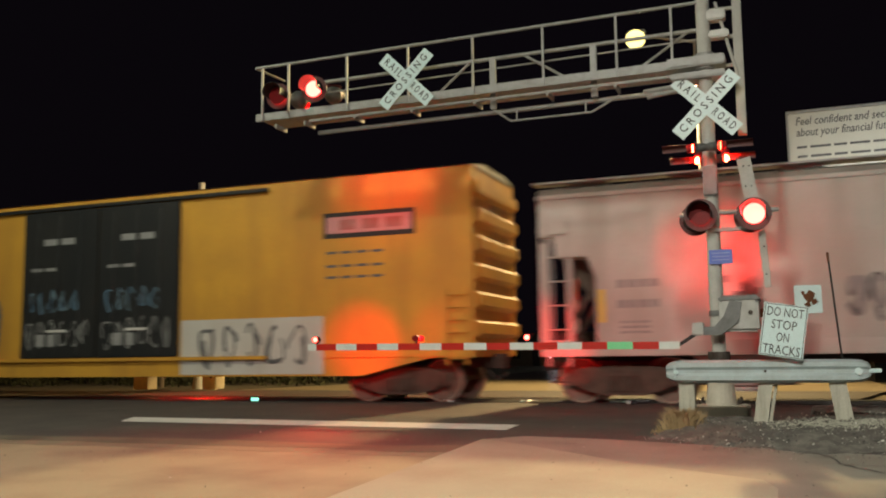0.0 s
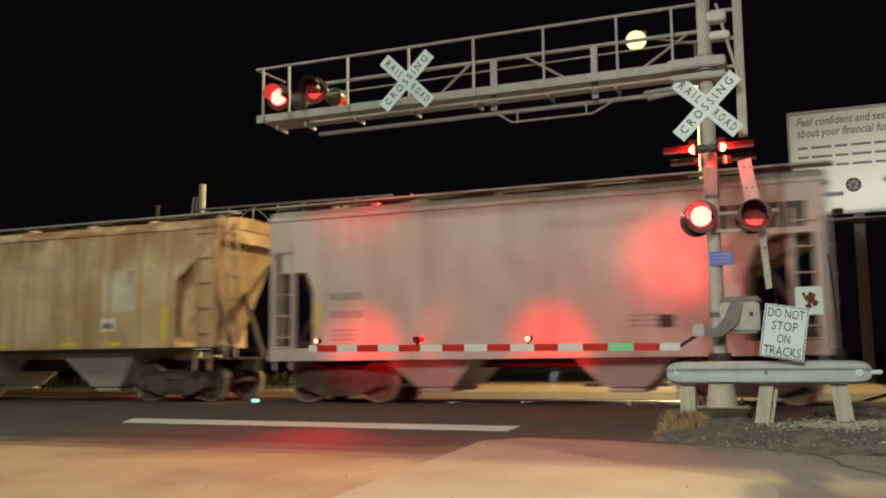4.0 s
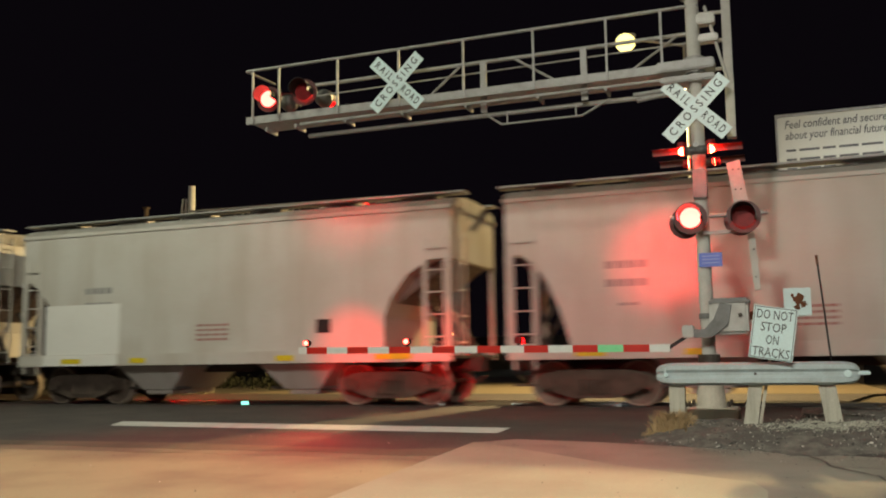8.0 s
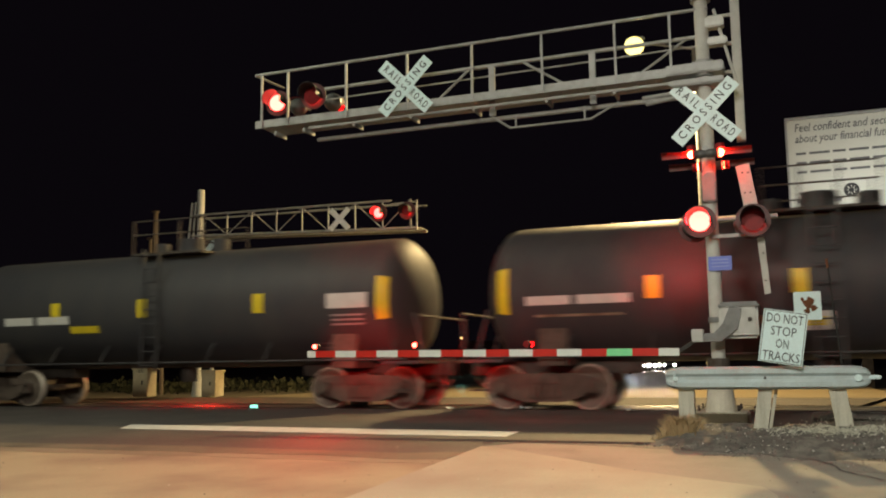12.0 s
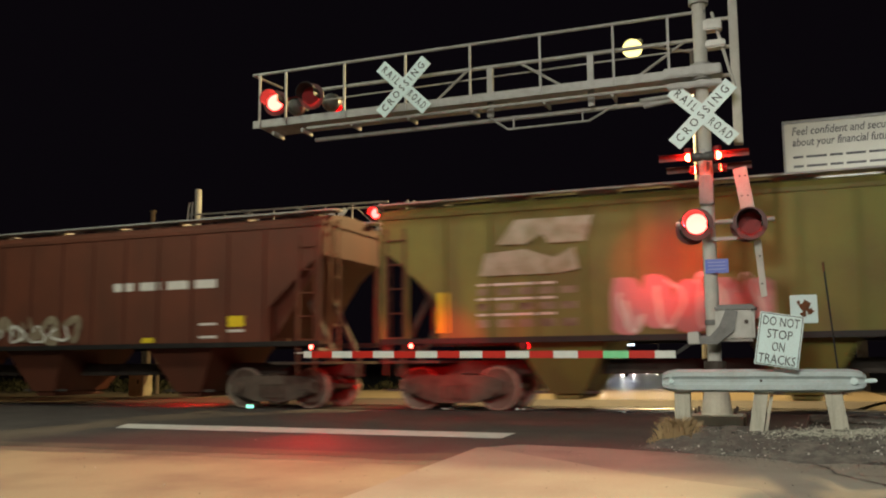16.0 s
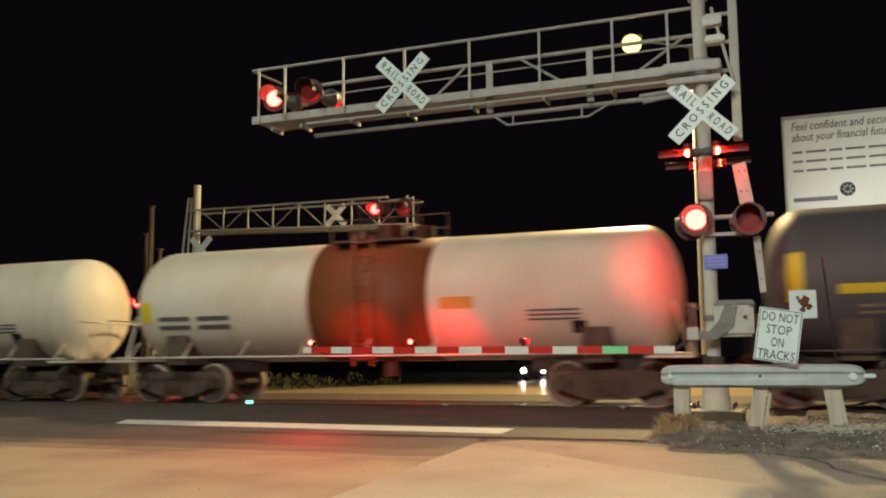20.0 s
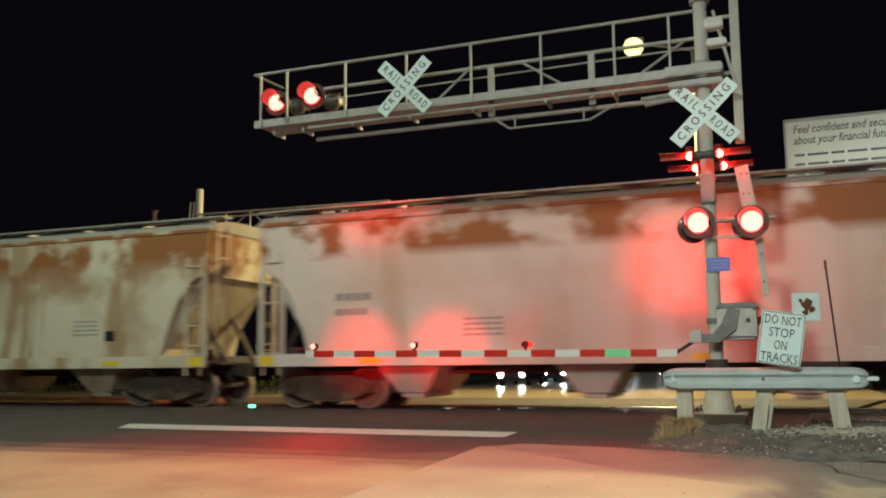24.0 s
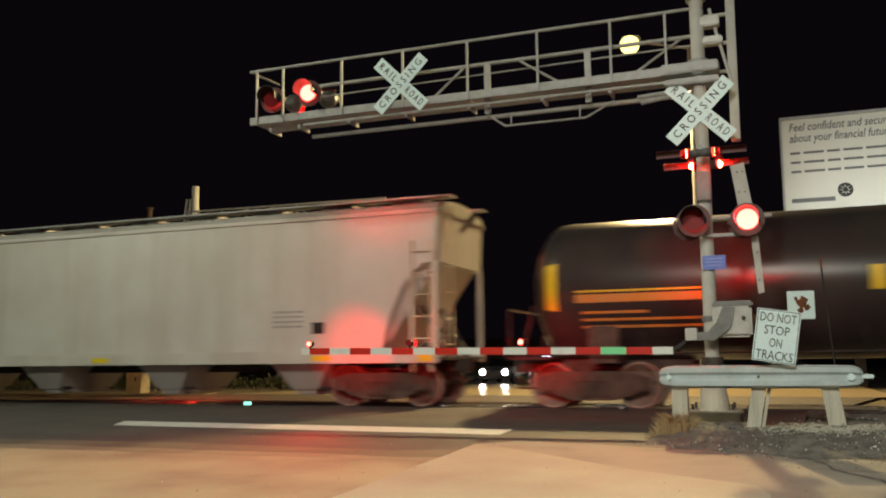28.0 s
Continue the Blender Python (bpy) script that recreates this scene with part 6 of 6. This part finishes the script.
sprayed(_c, -6.3, -3.0, 1.7, 2.34, M["blue_ink"], -1.5, 15, 4, "pale blue edge of the sprayed letters")
for x in (-5.35, -2.55):
    part("graffiti", box(x, x + 0.22, -1.524, -1.5005, 1.5, 2.0), M["yellow_mark"], _c, "sprayed yellow bar")
part("graffiti", box(-6.85, -6.5, -1.524, -1.5005, 1.6, 1.85), M["patch_white"], _c, "sprayed white patch")
part("graffiti", box(-5.1, -4.5, -1.556, -1.551, 1.0, 1.15), M["blue_ink"], _c, "sprayed blue patch")
sprayed(_c, 1.2, 4.6, 1.2, 2.2, M["navy_ink"], -1.499, 8, 5, "sprayed dark block letters")
part("graffiti", prism([(-0.2 + math.cos(a) * 0.66 * (1 + 0.15 * math.sin(3 * a)), 2.78 + math.sin(a) * 0.6) for a in np.linspace(0, 2 * math.pi, 26, endpoint=False)], "y", -1.506, -1.5005), M["peach"], _c, "sprayed peach-coloured patch")
sprayed(_c, 0.3, 1.1, 2.35, 2.75, M["peach"], -1.497, 9, 2, "sprayed peach-coloured patch")
long_hopper(485.29, 504.87, "clean pale grey covered hopper", "pale", 99)
black_tank(505.23, 523.44, "black tank car with broad yellow lettering", P["jet"], 3)


# ---- beyond the train ----
def far_cantilever():
    Y = FAR_Y
    o = thing("signal_cantilever", "far grey steel signal cantilever facing the other way", "signal bridge")
    xm, xt = -20.1, -11.2
    part("mast", rod((xm, Y, -0.1), (xm, Y, 7.45), 0.13, 16), M["mast"], o)
    part("mast_base", rod((xm, Y, -0.1), (xm, Y, 0.6), 0.22, 16, None, 0.14), M["mast"], o)
    for y in (Y - 0.5, Y + 0.3):
        part("top_chord", rod((xm, y, 6.42), (xt - 0.95, y, 6.34), 0.035, 8), M["galv"], o)
        part("bottom_chord", rod((xm, y, 5.66), (xt, y, 5.36), 0.05, 8), M["galv"], o)
        part("end_rail", rod((xt - 0.95, y, 6.22), (xt, y, 6.24), 0.025, 8), M["galv"], o)
    part("walkway", bar((xm + 0.3, Y - 0.1, 5.68), (xt, Y - 0.1, 5.40), 0.5, 0.02), M["galv"], o)
    for k in range(9):
        x = xm + 0.5 + k * 1.02
        lo, hi = 5.66 - 0.0337 * (x - xm), 6.42 - 0.01 * (x - xm)
        part("post", bar((x, Y - 0.5, lo), (x, Y - 0.5, hi), 0.04, 0.04), M["galv"], o)
        if k < 8:
            up = k % 2 == 0
            part("brace", rod((x, Y - 0.5, hi if up else lo), (x + 1.02, Y - 0.5, lo - 0.03 if up else hi), 0.016, 6), M["galv"], o)
    for x in (xt - 0.03, xt - 0.25):
        part("end_post", bar((x, Y - 0.5, 5.33), (x, Y - 0.5, 6.3), 0.04, 0.04), M["galv"], o)
    for dx in (-0.75, -0.45):
        part("ladder_rail", bar((xm + dx * 0.5, Y, 7.0), (xm + dx, Y, 3.5), 0.06, 0.06), M["mast"], o)
    return o


far_cantilever()
for x, ph in ((-12.57, "L"), (-11.54, "R")):
    rr_lamp(None, pose(x, FAR_Y - 0.6, 5.95), ph, lens="lens_far", r=0.16, back=0.3, group="far crossing lamps")
part("crossarm", rod((-20.1, FAR_Y - 0.1, 4.03), (-19.5, FAR_Y - 0.1, 4.03), 0.04, 8), M["galv"], bpy.data.objects["signal_cantilever.001"])
part("crossarm", rod((-20.1, FAR_Y - 0.1, 3.14), (-22.6, FAR_Y - 0.1, 3.18), 0.04, 8), M["galv"], bpy.data.objects["signal_cantilever.001"])
for x, z, ph in ((-19.57, 4.03, "L"), (-21.64, 3.15, "R"), (-22.55, 3.18, "L")):
    rr_lamp(None, pose(x, FAR_Y - 0.2, z), ph, lens="lens_far", r=0.15, back=0.26, group="far crossing lamps")
# their light on the rails and the wet-looking panels between them
spot("lamp_beam", (-19.57, FAR_Y - 0.26, 4.03), (-15.0, 18.6, 0.0), 500, RED, 60, 1.0, 0.05)
spot("lamp_beam", (-11.54, FAR_Y - 0.66, 5.95), (-9.0, 18.6, 0.0), 500, RED, 60, 1.0, 0.05)
crossbuck(pose(-14.05, FAR_Y - 0.55, 5.85, 0, 0, 180), "white railroad crossbuck seen from behind", small=0.8, words=False, paint="patch_white")
crossbuck(pose(-19.75, FAR_Y - 0.2, 5.02, 0, 0, 180), "white railroad crossbuck seen from behind", words=False)


def utility_pole(x, y, h, r=0.14):
    o = thing("utility_pole", "dark wooden utility pole", "pole", "poles beyond the track")
    part("shaft", rod((x, y, ground_z(y) - 0.1), (x, y, h), r, 12, None, r * 0.7), M["pole_wood"], o)
    part("cap", box(x - 0.12, x + 0.12, y - 0.12, y + 0.12, h, h + 0.06, 0.01), M["pole_wood"], o)


utility_pole(-24.6, 30, 7.4)
utility_pole(-25.0, 30.2, 6.3, 0.1)
utility_pole(-24.2, 30.1, 5.6, 0.1)
utility_pole(-1.0, 62, 6.0, 0.1)


def street_lamp(x, y, h, dx, dy, label, lit="sodium"):
    o = thing("street_lamp", label, "street lamp", "street lamps")
    part("pole", rod((x, y, ground_z(y) - 0.1), (x, y, h - 0.3), 0.11, 14, None, 0.07), M["galv"], o)
    part("arm", rod((x, y, h - 0.35), (x + dx, y + dy, h + 0.1), 0.045, 10), M["galv"], o)
    d = Vector((dx, dy, 0)).normalized()
    m = Matrix.Translation((x + dx, y + dy, h + 0.1)) @ Matrix.Rotation(math.atan2(d.y, d.x), 4, "Z")
    part("head", box(-0.15, 0.5, -0.13, 0.13, 0.06, 0.2, 0.05), M["galv"], o, at=m)
    b = bmesh.new()
    bmesh.ops.create_uvsphere(b, u_segments=18, v_segments=10, radius=0.34, matrix=Matrix.Translation((0.22, 0, -0.1)) @ Matrix.Diagonal((1, 0.95, 0.95, 1)))
    part("lamp_glass", b, M[lit], o, "glowing drop-shaped lamp glass", at=m)
    return o


street_lamp(-2.55, 30.2, 11.75, -1.75, -0.1, "warm glowing street lamp on a steel pole")
# out of view: poles and heads added for the three near-side fill lights
street_lamp(-20.5, 8.5, 12.9, 5.1, 0, "unseen street lamp added at the roadside as front light")
street_lamp(1.1, -3.0, 11.2, -3.5, 0, "unseen street lamp added at the roadside as front light")
street_lamp(3.05, -0.5, 8.5, -2.1, 0, "unseen street lamp added at the roadside as front light")


def billboard():
    o = thing("billboard", "large pale advertising billboard with dark lettering on a steel frame", "billboard", at=pose(0.28, 40, 0))
    part("panel", box(0, 14.6, 0, 0.25, 6.8, 11.05, 0.05), M["billboard"], o, "pale grey-white poster panel")
    for a in ((-0.08, 14.68, 6.68, 6.8), (-0.08, 14.68, 11.05, 11.15)):
        part("frame", box(a[0], a[1], -0.06, 0.3, a[2], a[3], 0.02), M["galv"], o)
    for a in (-0.08, 14.6):
        part("frame", box(a, a + 0.08, -0.06, 0.3, 6.8, 11.05, 0.02), M["galv"], o)
    part("catwalk", box(-0.4, 15, -1.0, -0.1, 6.3, 6.36), M["steel"], o, "dark catwalk")
    for x in (2.5, 7.3, 12.1):
        part("column", box(x - 0.2, x + 0.2, 0.3, 0.7, ground_z(40) - 0.1, 10.8), M["steel"], o, "dark steel column")
    y = -0.006
    F = FACE
    for words, x, z in (("Feel confident and secure", 0.3, 10.66), ("about your financial future", 0.3, 10.18)):
        m = letters(words, 0.5, M["grey_ink"], o, Matrix.Translation((x, y, z)) @ F, width=3.95, bold=0.006, slant=0.22)
        xs = [v.co.x for v in m.data.vertices]
        m.matrix_basis = Matrix.Translation((x - min(xs), y, z)) @ F
    for k in range(3):
        x = 0.3
        for w in (0.4, 0.8, 0.5, 0.75, 0.8, 0.9, 0.6, 0.9):
            part("text_bar", box(x, x + w, y - 0.004, y, 9.5 - k * 0.4, 9.6 - k * 0.4), M["grey_ink"], o)
            x += w + 0.12
    b = rod((2.35, y - 0.004, 7.85), (2.35, y, 7.85), 0.3, 28)
    part("logo", b, M["black_ink"], o, "round dark emblem")
    for k in range(8):
        a = k * math.pi / 4
        part("logo", prism([(2.35 + math.cos(a + q) * r, 7.85 + math.sin(a + q) * r) for q, r in ((-0.2, 0.1), (0.0, 0.26), (0.2, 0.1))], "y", y - 0.008, y - 0.005), M["billboard"], o)
    part("logo", box(0.25, 1.95, y - 0.004, y, 7.42, 7.6), M["grey_ink"], o, "brand name as a plain bar")
    for x in (1.5, 5.0, 8.5, 12.0):
        part("floodlight", box(x - 0.2, x + 0.2, -3.6, -3.3, 6.2, 6.38, 0.03), M["steel"], o, "floodlight under the poster")
        part("floodlight_arm", bar((x, -3.4, 6.25), (x, -0.3, 6.3), 0.05, 0.05), M["steel"], o)
        spot("billboard_light", (0.28 + x, 36.6, 6.4), (0.28 + x, 40, 9.4), 600, (0.95, 0.97, 0.9), 130, 0.8, 0.1)
    return o


billboard()


def cabinet(x, y, w, d, h, label, mtl):
    o = thing("relay_cabinet", label, "equipment cabinet", "relay cabinets", pose(x, y, ground_z(y)))
    part("body", box(-w / 2, w / 2, -d / 2, d / 2, 0.0, h, 0.02), mtl, o)
    part("roof", box(-w / 2 - 0.05, w / 2 + 0.05, -d / 2 - 0.05, d / 2 + 0.05, h, h + 0.06, 0.02), mtl, o)
    part("door", box(-w / 2 + 0.06, w / 2 - 0.06, -d / 2 - 0.02, -d / 2, 0.1, h - 0.08, 0.008), mtl, o)
    part("handle", box(w / 2 - 0.2, w / 2 - 0.15, -d / 2 - 0.05, -d / 2 - 0.02, h * 0.45, h * 0.6), M["steel"], o)


cabinet(-20.45, 24.6, 0.6, 0.5, 0.9, "cream metal relay box beside the track", M["cream_box"])
cabinet(-18.0, 25.0, 0.55, 0.5, 0.8, "cream metal relay box beside the track", M["cream_box"])


def scrub():
    rnd = random.Random(21)
    b = bmesh.new()
    for k in range(90):
        cx, cy = rnd.uniform(-46, -18.5), rnd.uniform(31, 42)
        r, h = rnd.uniform(0.5, 1.1), rnd.uniform(0.3, 0.8)
        for q in range(46):
            a, d = rnd.uniform(0, 6.28), r * math.sqrt(rnd.random())
            x, y, z = cx + math.cos(a) * d, cy + math.sin(a) * d, ground_z(cy) + h * rnd.random() * (1 - 0.5 * d / r)
            m = Matrix.Translation((x, y, z)) @ Euler((rnd.uniform(0, 6), rnd.uniform(0, 6), rnd.uniform(0, 6))).to_matrix().to_4x4()
            s = rnd.uniform(0.06, 0.16)
            b.faces.new([b.verts.new(m @ Vector(p)) for p in ((-s, 0, 0), (0, -s * 0.45, 0), (s, 0, 0), (0, s * 0.45, 0.03))])
    tagged(part("scrub", b, M["leaf"]), "low olive scrub beyond the railway", "bushes", kind="stuff")


scrub()


def gate_stand(x, y):
    o = thing("gate_stand", "pale gate mechanism stand on the far side", "barrier gate", at=pose(x, y, 0))
    part("post", rod((0, 0, -0.1), (0, 0, 1.6), 0.07, 12), M["mast"], o)
    part("base", rod((0, 0, -0.1), (0, 0, 0.3), 0.16, 12, None, 0.1), M["cream_box"], o)
    part("mechanism", box(-0.25, 0.25, -0.25, 0.2, 1.0, 1.4, 0.03), M["pale_box"], o)


gate_stand(-18.9, 26.2)


def motor_car(name_label, path):
    o = thing("motor_car", name_label, "car", "waiting cars")
    prof = [(-2.2, 0.35), (2.2, 0.35), (2.25, 0.75), (1.9, 0.92), (1.0, 0.98), (0.4, 1.45), (-1.0, 1.48), (-1.8, 1.02), (-2.2, 0.95)]
    b = bmesh.new()
    va = [b.verts.new((-0.88 * (0.8 if z > 1.1 else 1), -x, z)) for x, z in prof]
    vb = [b.verts.new((0.88 * (0.8 if z > 1.1 else 1), -x, z)) for x, z in prof]
    b.faces.new(va)
    b.faces.new(vb[::-1])
    for i in range(len(prof)):
        b.faces.new((va[i], vb[i], vb[(i + 1) % len(prof)], va[(i + 1) % len(prof)]))
    bmesh.ops.recalc_face_normals(b, faces=b.faces)
    part("body", b, M["car_dark"], o)
    w = bmesh.new()
    vs = [w.verts.new(p) for p in ((-0.74, -1.0, 1.02), (0.74, -1.0, 1.02), (0.62, -0.47, 1.42), (-0.62, -0.47, 1.42))]
    w.faces.new(vs)
    ext = bmesh.ops.extrude_face_region(w, geom=list(w.faces))
    bmesh.ops.translate(w, verts=[v for v in ext["geom"] if isinstance(v, bmesh.types.BMVert)], vec=(0, -0.02, 0.02))
    part("windscreen", w, M["glass"], o)
    for x in (-0.65, 0.65):
        part("headlight", rod((x, -2.27, 0.68), (x, -2.2, 0.68), 0.15, 14), M["headlight"], o, "bright headlight")
        for y in (-1.35, 1.35):
            t = part("wheel", rod((x * 1.15, y, 0.33), (x * 1.38, y, 0.33), 0.33, 18), M["rubber"], o)
            part("rim", rod((x * 1.385, y, 0.33), (x * 1.4, y, 0.33), 0.2, 14), M["galv"], t)
    part("bumper", box(-0.86, 0.86, -2.3, -2.15, 0.3, 0.55, 0.04), M["car_dark"], o)
    return o, path


TRAFFIC = [
    motor_car("dark car with bright headlights waiting beyond the crossing", [(0, -24.5, 125), (12, -22.0, 102), (18.3, -17.5, 82), (19.7, -15.4, 61), (21.5, -15.3, 54), (24, -15.25, 52.3), (28, -15.1, 49.3)]),
    motor_car("dark car with headlights on following in traffic", [(0, -19.0, 125), (12, -17.6, 112), (18.3, -18.0, 100), (21, -16.6, 76), (24, -15.25, 62.3), (28, -14.6, 59.3)]),
    motor_car("dark car with headlights on in the distance", [(0, -18.0, 135), (12, -17.0, 117), (19, -15.6, 112), (20.3, -16.1, 107), (28, -17.5, 82)]),
    motor_car("dark car with headlights on far down the road", [(0, -15.6, 135), (12, -15.2, 122), (19, -14.2, 120), (28, -15.8, 114)]),
]


def traffic_light(x, y):
    o = thing("traffic_light", "distant traffic light showing green", "traffic light", at=pose(x, y, ground_z(y)))
    part("pole", rod((0, 0, 0), (0, 0, 4.2), 0.08, 10), M["steel"], o)
    part("housing", box(-0.2, 0.2, -0.3, -0.08, 1.7, 2.9, 0.03), M["black_paint"], o)
    part("lens", rod((0, -0.32, 2.3), (0, -0.3, 2.3), 0.17, 14), M["traffic_green"], o, "glowing green lens")
    part("lamp_glass", rod((0.1, -0.3, 4.0), (0.1, -0.2, 4.0), 0.12, 12), M["sodium"], o, "small warm lamp")


traffic_light(-33.1, 90)


def lit_sign():
    o = thing("shop_sign", "small white illuminated sign in the distance", "lit sign", at=pose(-15.3, 90, 0))
    part("pole", rod((0, 0, -1.1), (0, 0, 2.6), 0.12, 10), M["steel"], o)
    part("panel", box(-0.95, 0.95, -0.15, 0.15, 2.6, 3.45, 0.03), M["lit_sign"], o, "glowing white panel")
    part("frame", box(-1.02, 1.02, -0.1, 0.1, 2.52, 3.53, 0.03), M["steel"], o)


def house():
    o = thing("low_building", "dark low building with one lit window in the distance", "building", at=pose(-31.0, 108, ground_z(108)))
    part("wall", box(-9, 9, 0, 8, 0, 2.9), M["dirt"], o, "dark brown wall")
    part("roof", prism([(-9.4, 2.9), (9.4, 2.9), (8.6, 4.1), (-8.6, 4.1)], "y", -0.4, 8.4), M["black_paint"], o, "dark shallow roof")
    for x in (-6, -1.5, 3.2, 6.6):
        w = part("window", box(x - 0.5, x + 0.5, -0.05, 0.0, 0.9, 2.1), M["lit_sign"] if x == 3.2 else M["glass"], o, "lit window" if x == 3.2 else "dark window")
        part("frame", box(x - 0.05, x + 0.05, -0.09, -0.055, 0.9, 2.1), M["black_paint"], w)
    part("door", box(0.6, 1.5, -0.05, 0.0, 0, 2.05), M["black_paint"], o)


lit_sign()
house()
for x, y, h, r in ((-12.7, 95, 11.5, 0.22), (-17.5, 90, 3.6, 0.14), (-15.5, 92, 4.8, 0.1)):
    o = thing("street_lamp", "distant lit street lamp", "street lamp", "street lamps")
    part("pole", rod((x, y, -1.2), (x, y, h), 0.08, 8), M["steel"], o)
    b = bmesh.new()
    bmesh.ops.create_uvsphere(b, u_segments=12, v_segments=8, radius=r, matrix=Matrix.Translation((x, y, h + r * 0.7)))
    part("lamp_glass", b, M["headlight"], o, "glowing lamp")
rm = thing("rail_marker", "small green reflective marker beside the rail", "marker", at=pose(-11.6, 17.75, 0))
part("base", box(-0.12, 0.12, -0.05, 0.05, 0.0, 0.03, 0.008), M["steel"], rm)
# the reflector is no lamp: its green glint is given as emission
part("reflector", box(-0.1, 0.1, -0.054, -0.05, 0.02, 0.09, 0.001), M["green_glow"], rm, "green reflector with its glint added as glow")
for k, (x, y, rz) in enumerate(((-3.25, 18.0, 20), (-3.0, 17.6, 65), (-6.9, 18.0, -10), (-5.2, 18.1, 5))):
    li = thing("litter", "crumpled pale scrap of litter on the crossing", "litter", "scraps", pose(x, y, 0.012, 0, 0, rz))
    b = bmesh.new()
    rnd = random.Random(k)
    g = [[b.verts.new((i * 0.09 - 0.18, j * 0.07 - 0.07, rnd.uniform(0.0, 0.05))) for i in range(5)] for j in range(3)]
    for r0, r1 in zip(g, g[1:]):
        for i in range(4):
            b.faces.new((r0[i], r0[i + 1], r1[i + 1], r1[i]))
    part("scrap", b, M["white_sheet"], li)


def road_details():
    """Loose stones and cracks on the near paving."""
    rnd = random.Random(8)
    b = bmesh.new()
    for k in range(220):
        x, y = rnd.uniform(-9, 1.8), rnd.uniform(6.5, 12.8)
        s = rnd.uniform(0.004, 0.011)
        m = Matrix.Translation((x, y, ground_z(y) + 0.004 + s * 0.3)) @ Euler((0, 0, rnd.uniform(0, 6))).to_matrix().to_4x4() @ Matrix.Diagonal((s, s * 0.8, s * 0.6, 1))
        pebble(b, m)
    for k in range(900):
        x = rnd.uniform(-1.9, 2.2)
        y = 10.75 - 0.16 * x - 0.5 * abs(rnd.gauss(0, 0.6)) + (0.5 if x < -1 else 0)
        s = rnd.uniform(0.004, 0.012)
        m = Matrix.Translation((x, y, ground_z(y) + 0.004 + s * 0.3)) @ Euler((0, 0, rnd.uniform(0, 6))).to_matrix().to_4x4() @ Matrix.Diagonal((s, s * 0.8, s * 0.6, 1))
        pebble(b, m)
    tagged(part("road_stones", b, M["stone"]), "loose small stones on the paving", "stones", kind="stuff")
    b = bmesh.new()
    for pts in ([(0.1, 10.4), (0.3, 10.0), (0.35, 9.6), (0.7, 9.1), (0.9, 8.4)], [(0.35, 9.6), (1.2, 9.4), (2.2, 9.5)], [(-0.45, 9.9), (0.1, 10.0), (0.3, 10.0)]):
        for (x0, y0), (x1, y1) in zip(pts, pts[1:]):
            n = max(2, int(math.hypot(x1 - x0, y1 - y0) / 0.12))
            prev = None
            for i in range(n + 1):
                t = i / n
                x, y = x0 + (x1 - x0) * t + rnd.uniform(-0.02, 0.02), y0 + (y1 - y0) * t + rnd.uniform(-0.02, 0.02)
                w = rnd.uniform(0.006, 0.016)
                cur = [b.verts.new((x - w, y - w * 0.5, ground_z(y) + 0.009)), b.verts.new((x + w, y + w * 0.5, ground_z(y) + 0.009))]
                if prev:
                    b.faces.new((prev[0], prev[1], cur[1], cur[0]))
                prev = cur
    tagged(part("road_cracks", b, M["asphalt_new"]), "dark tar-filled cracks in the paving", "cracks", kind="stuff")


road_details()


# ---- what moves ----
def flap_rows(phase, at):
    """Shut, then open through 85 degrees, then shut again, as the pair takes turns."""
    rows = []
    events = []
    k = -2
    while SWITCH + k * PERIOD < 30.2:
        t = SWITCH + k * PERIOD - (GATE_LEAD if "g" in phase else 0)
        events.append((t, "R"))
        events.append((t + (GATE_HALF if "g" in phase else HALF), "L"))
        k += 1
    state = None
    for t, side in events:
        is_open = side == phase[0]
        t += 0 if "g" in phase else (-OVERLAP if is_open else OVERLAP)
        if t <= 0:
            state = is_open
            continue
        if t > 27.9:
            break
        if not rows:
            rows.append((0, state))
        rows.append((t - 0.017, state))
        rows.append((t + 0.017, is_open))
        state = is_open
    rows.append((28.0, state))
    return [(t, at @ pose(0, 0, 0, 86 if s else 0, 0, 0)) for t, s in rows]


def motions():
    for o, c in CARS:
        walk(o, [(0, pose(c, TRACK_Y, 0)), (14, pose(c - SPEED * 14, TRACK_Y, 0)), (28, pose(c - SPEED * 28, TRACK_Y, 0))])
    for f, phase, r in FLAPS:
        walk(f, flap_rows(phase, f.matrix_basis.copy()))
    for o, path in TRAFFIC:
        walk(o, [(t, pose(x, y, ground_z(y))) for t, x, y in path])


motions()
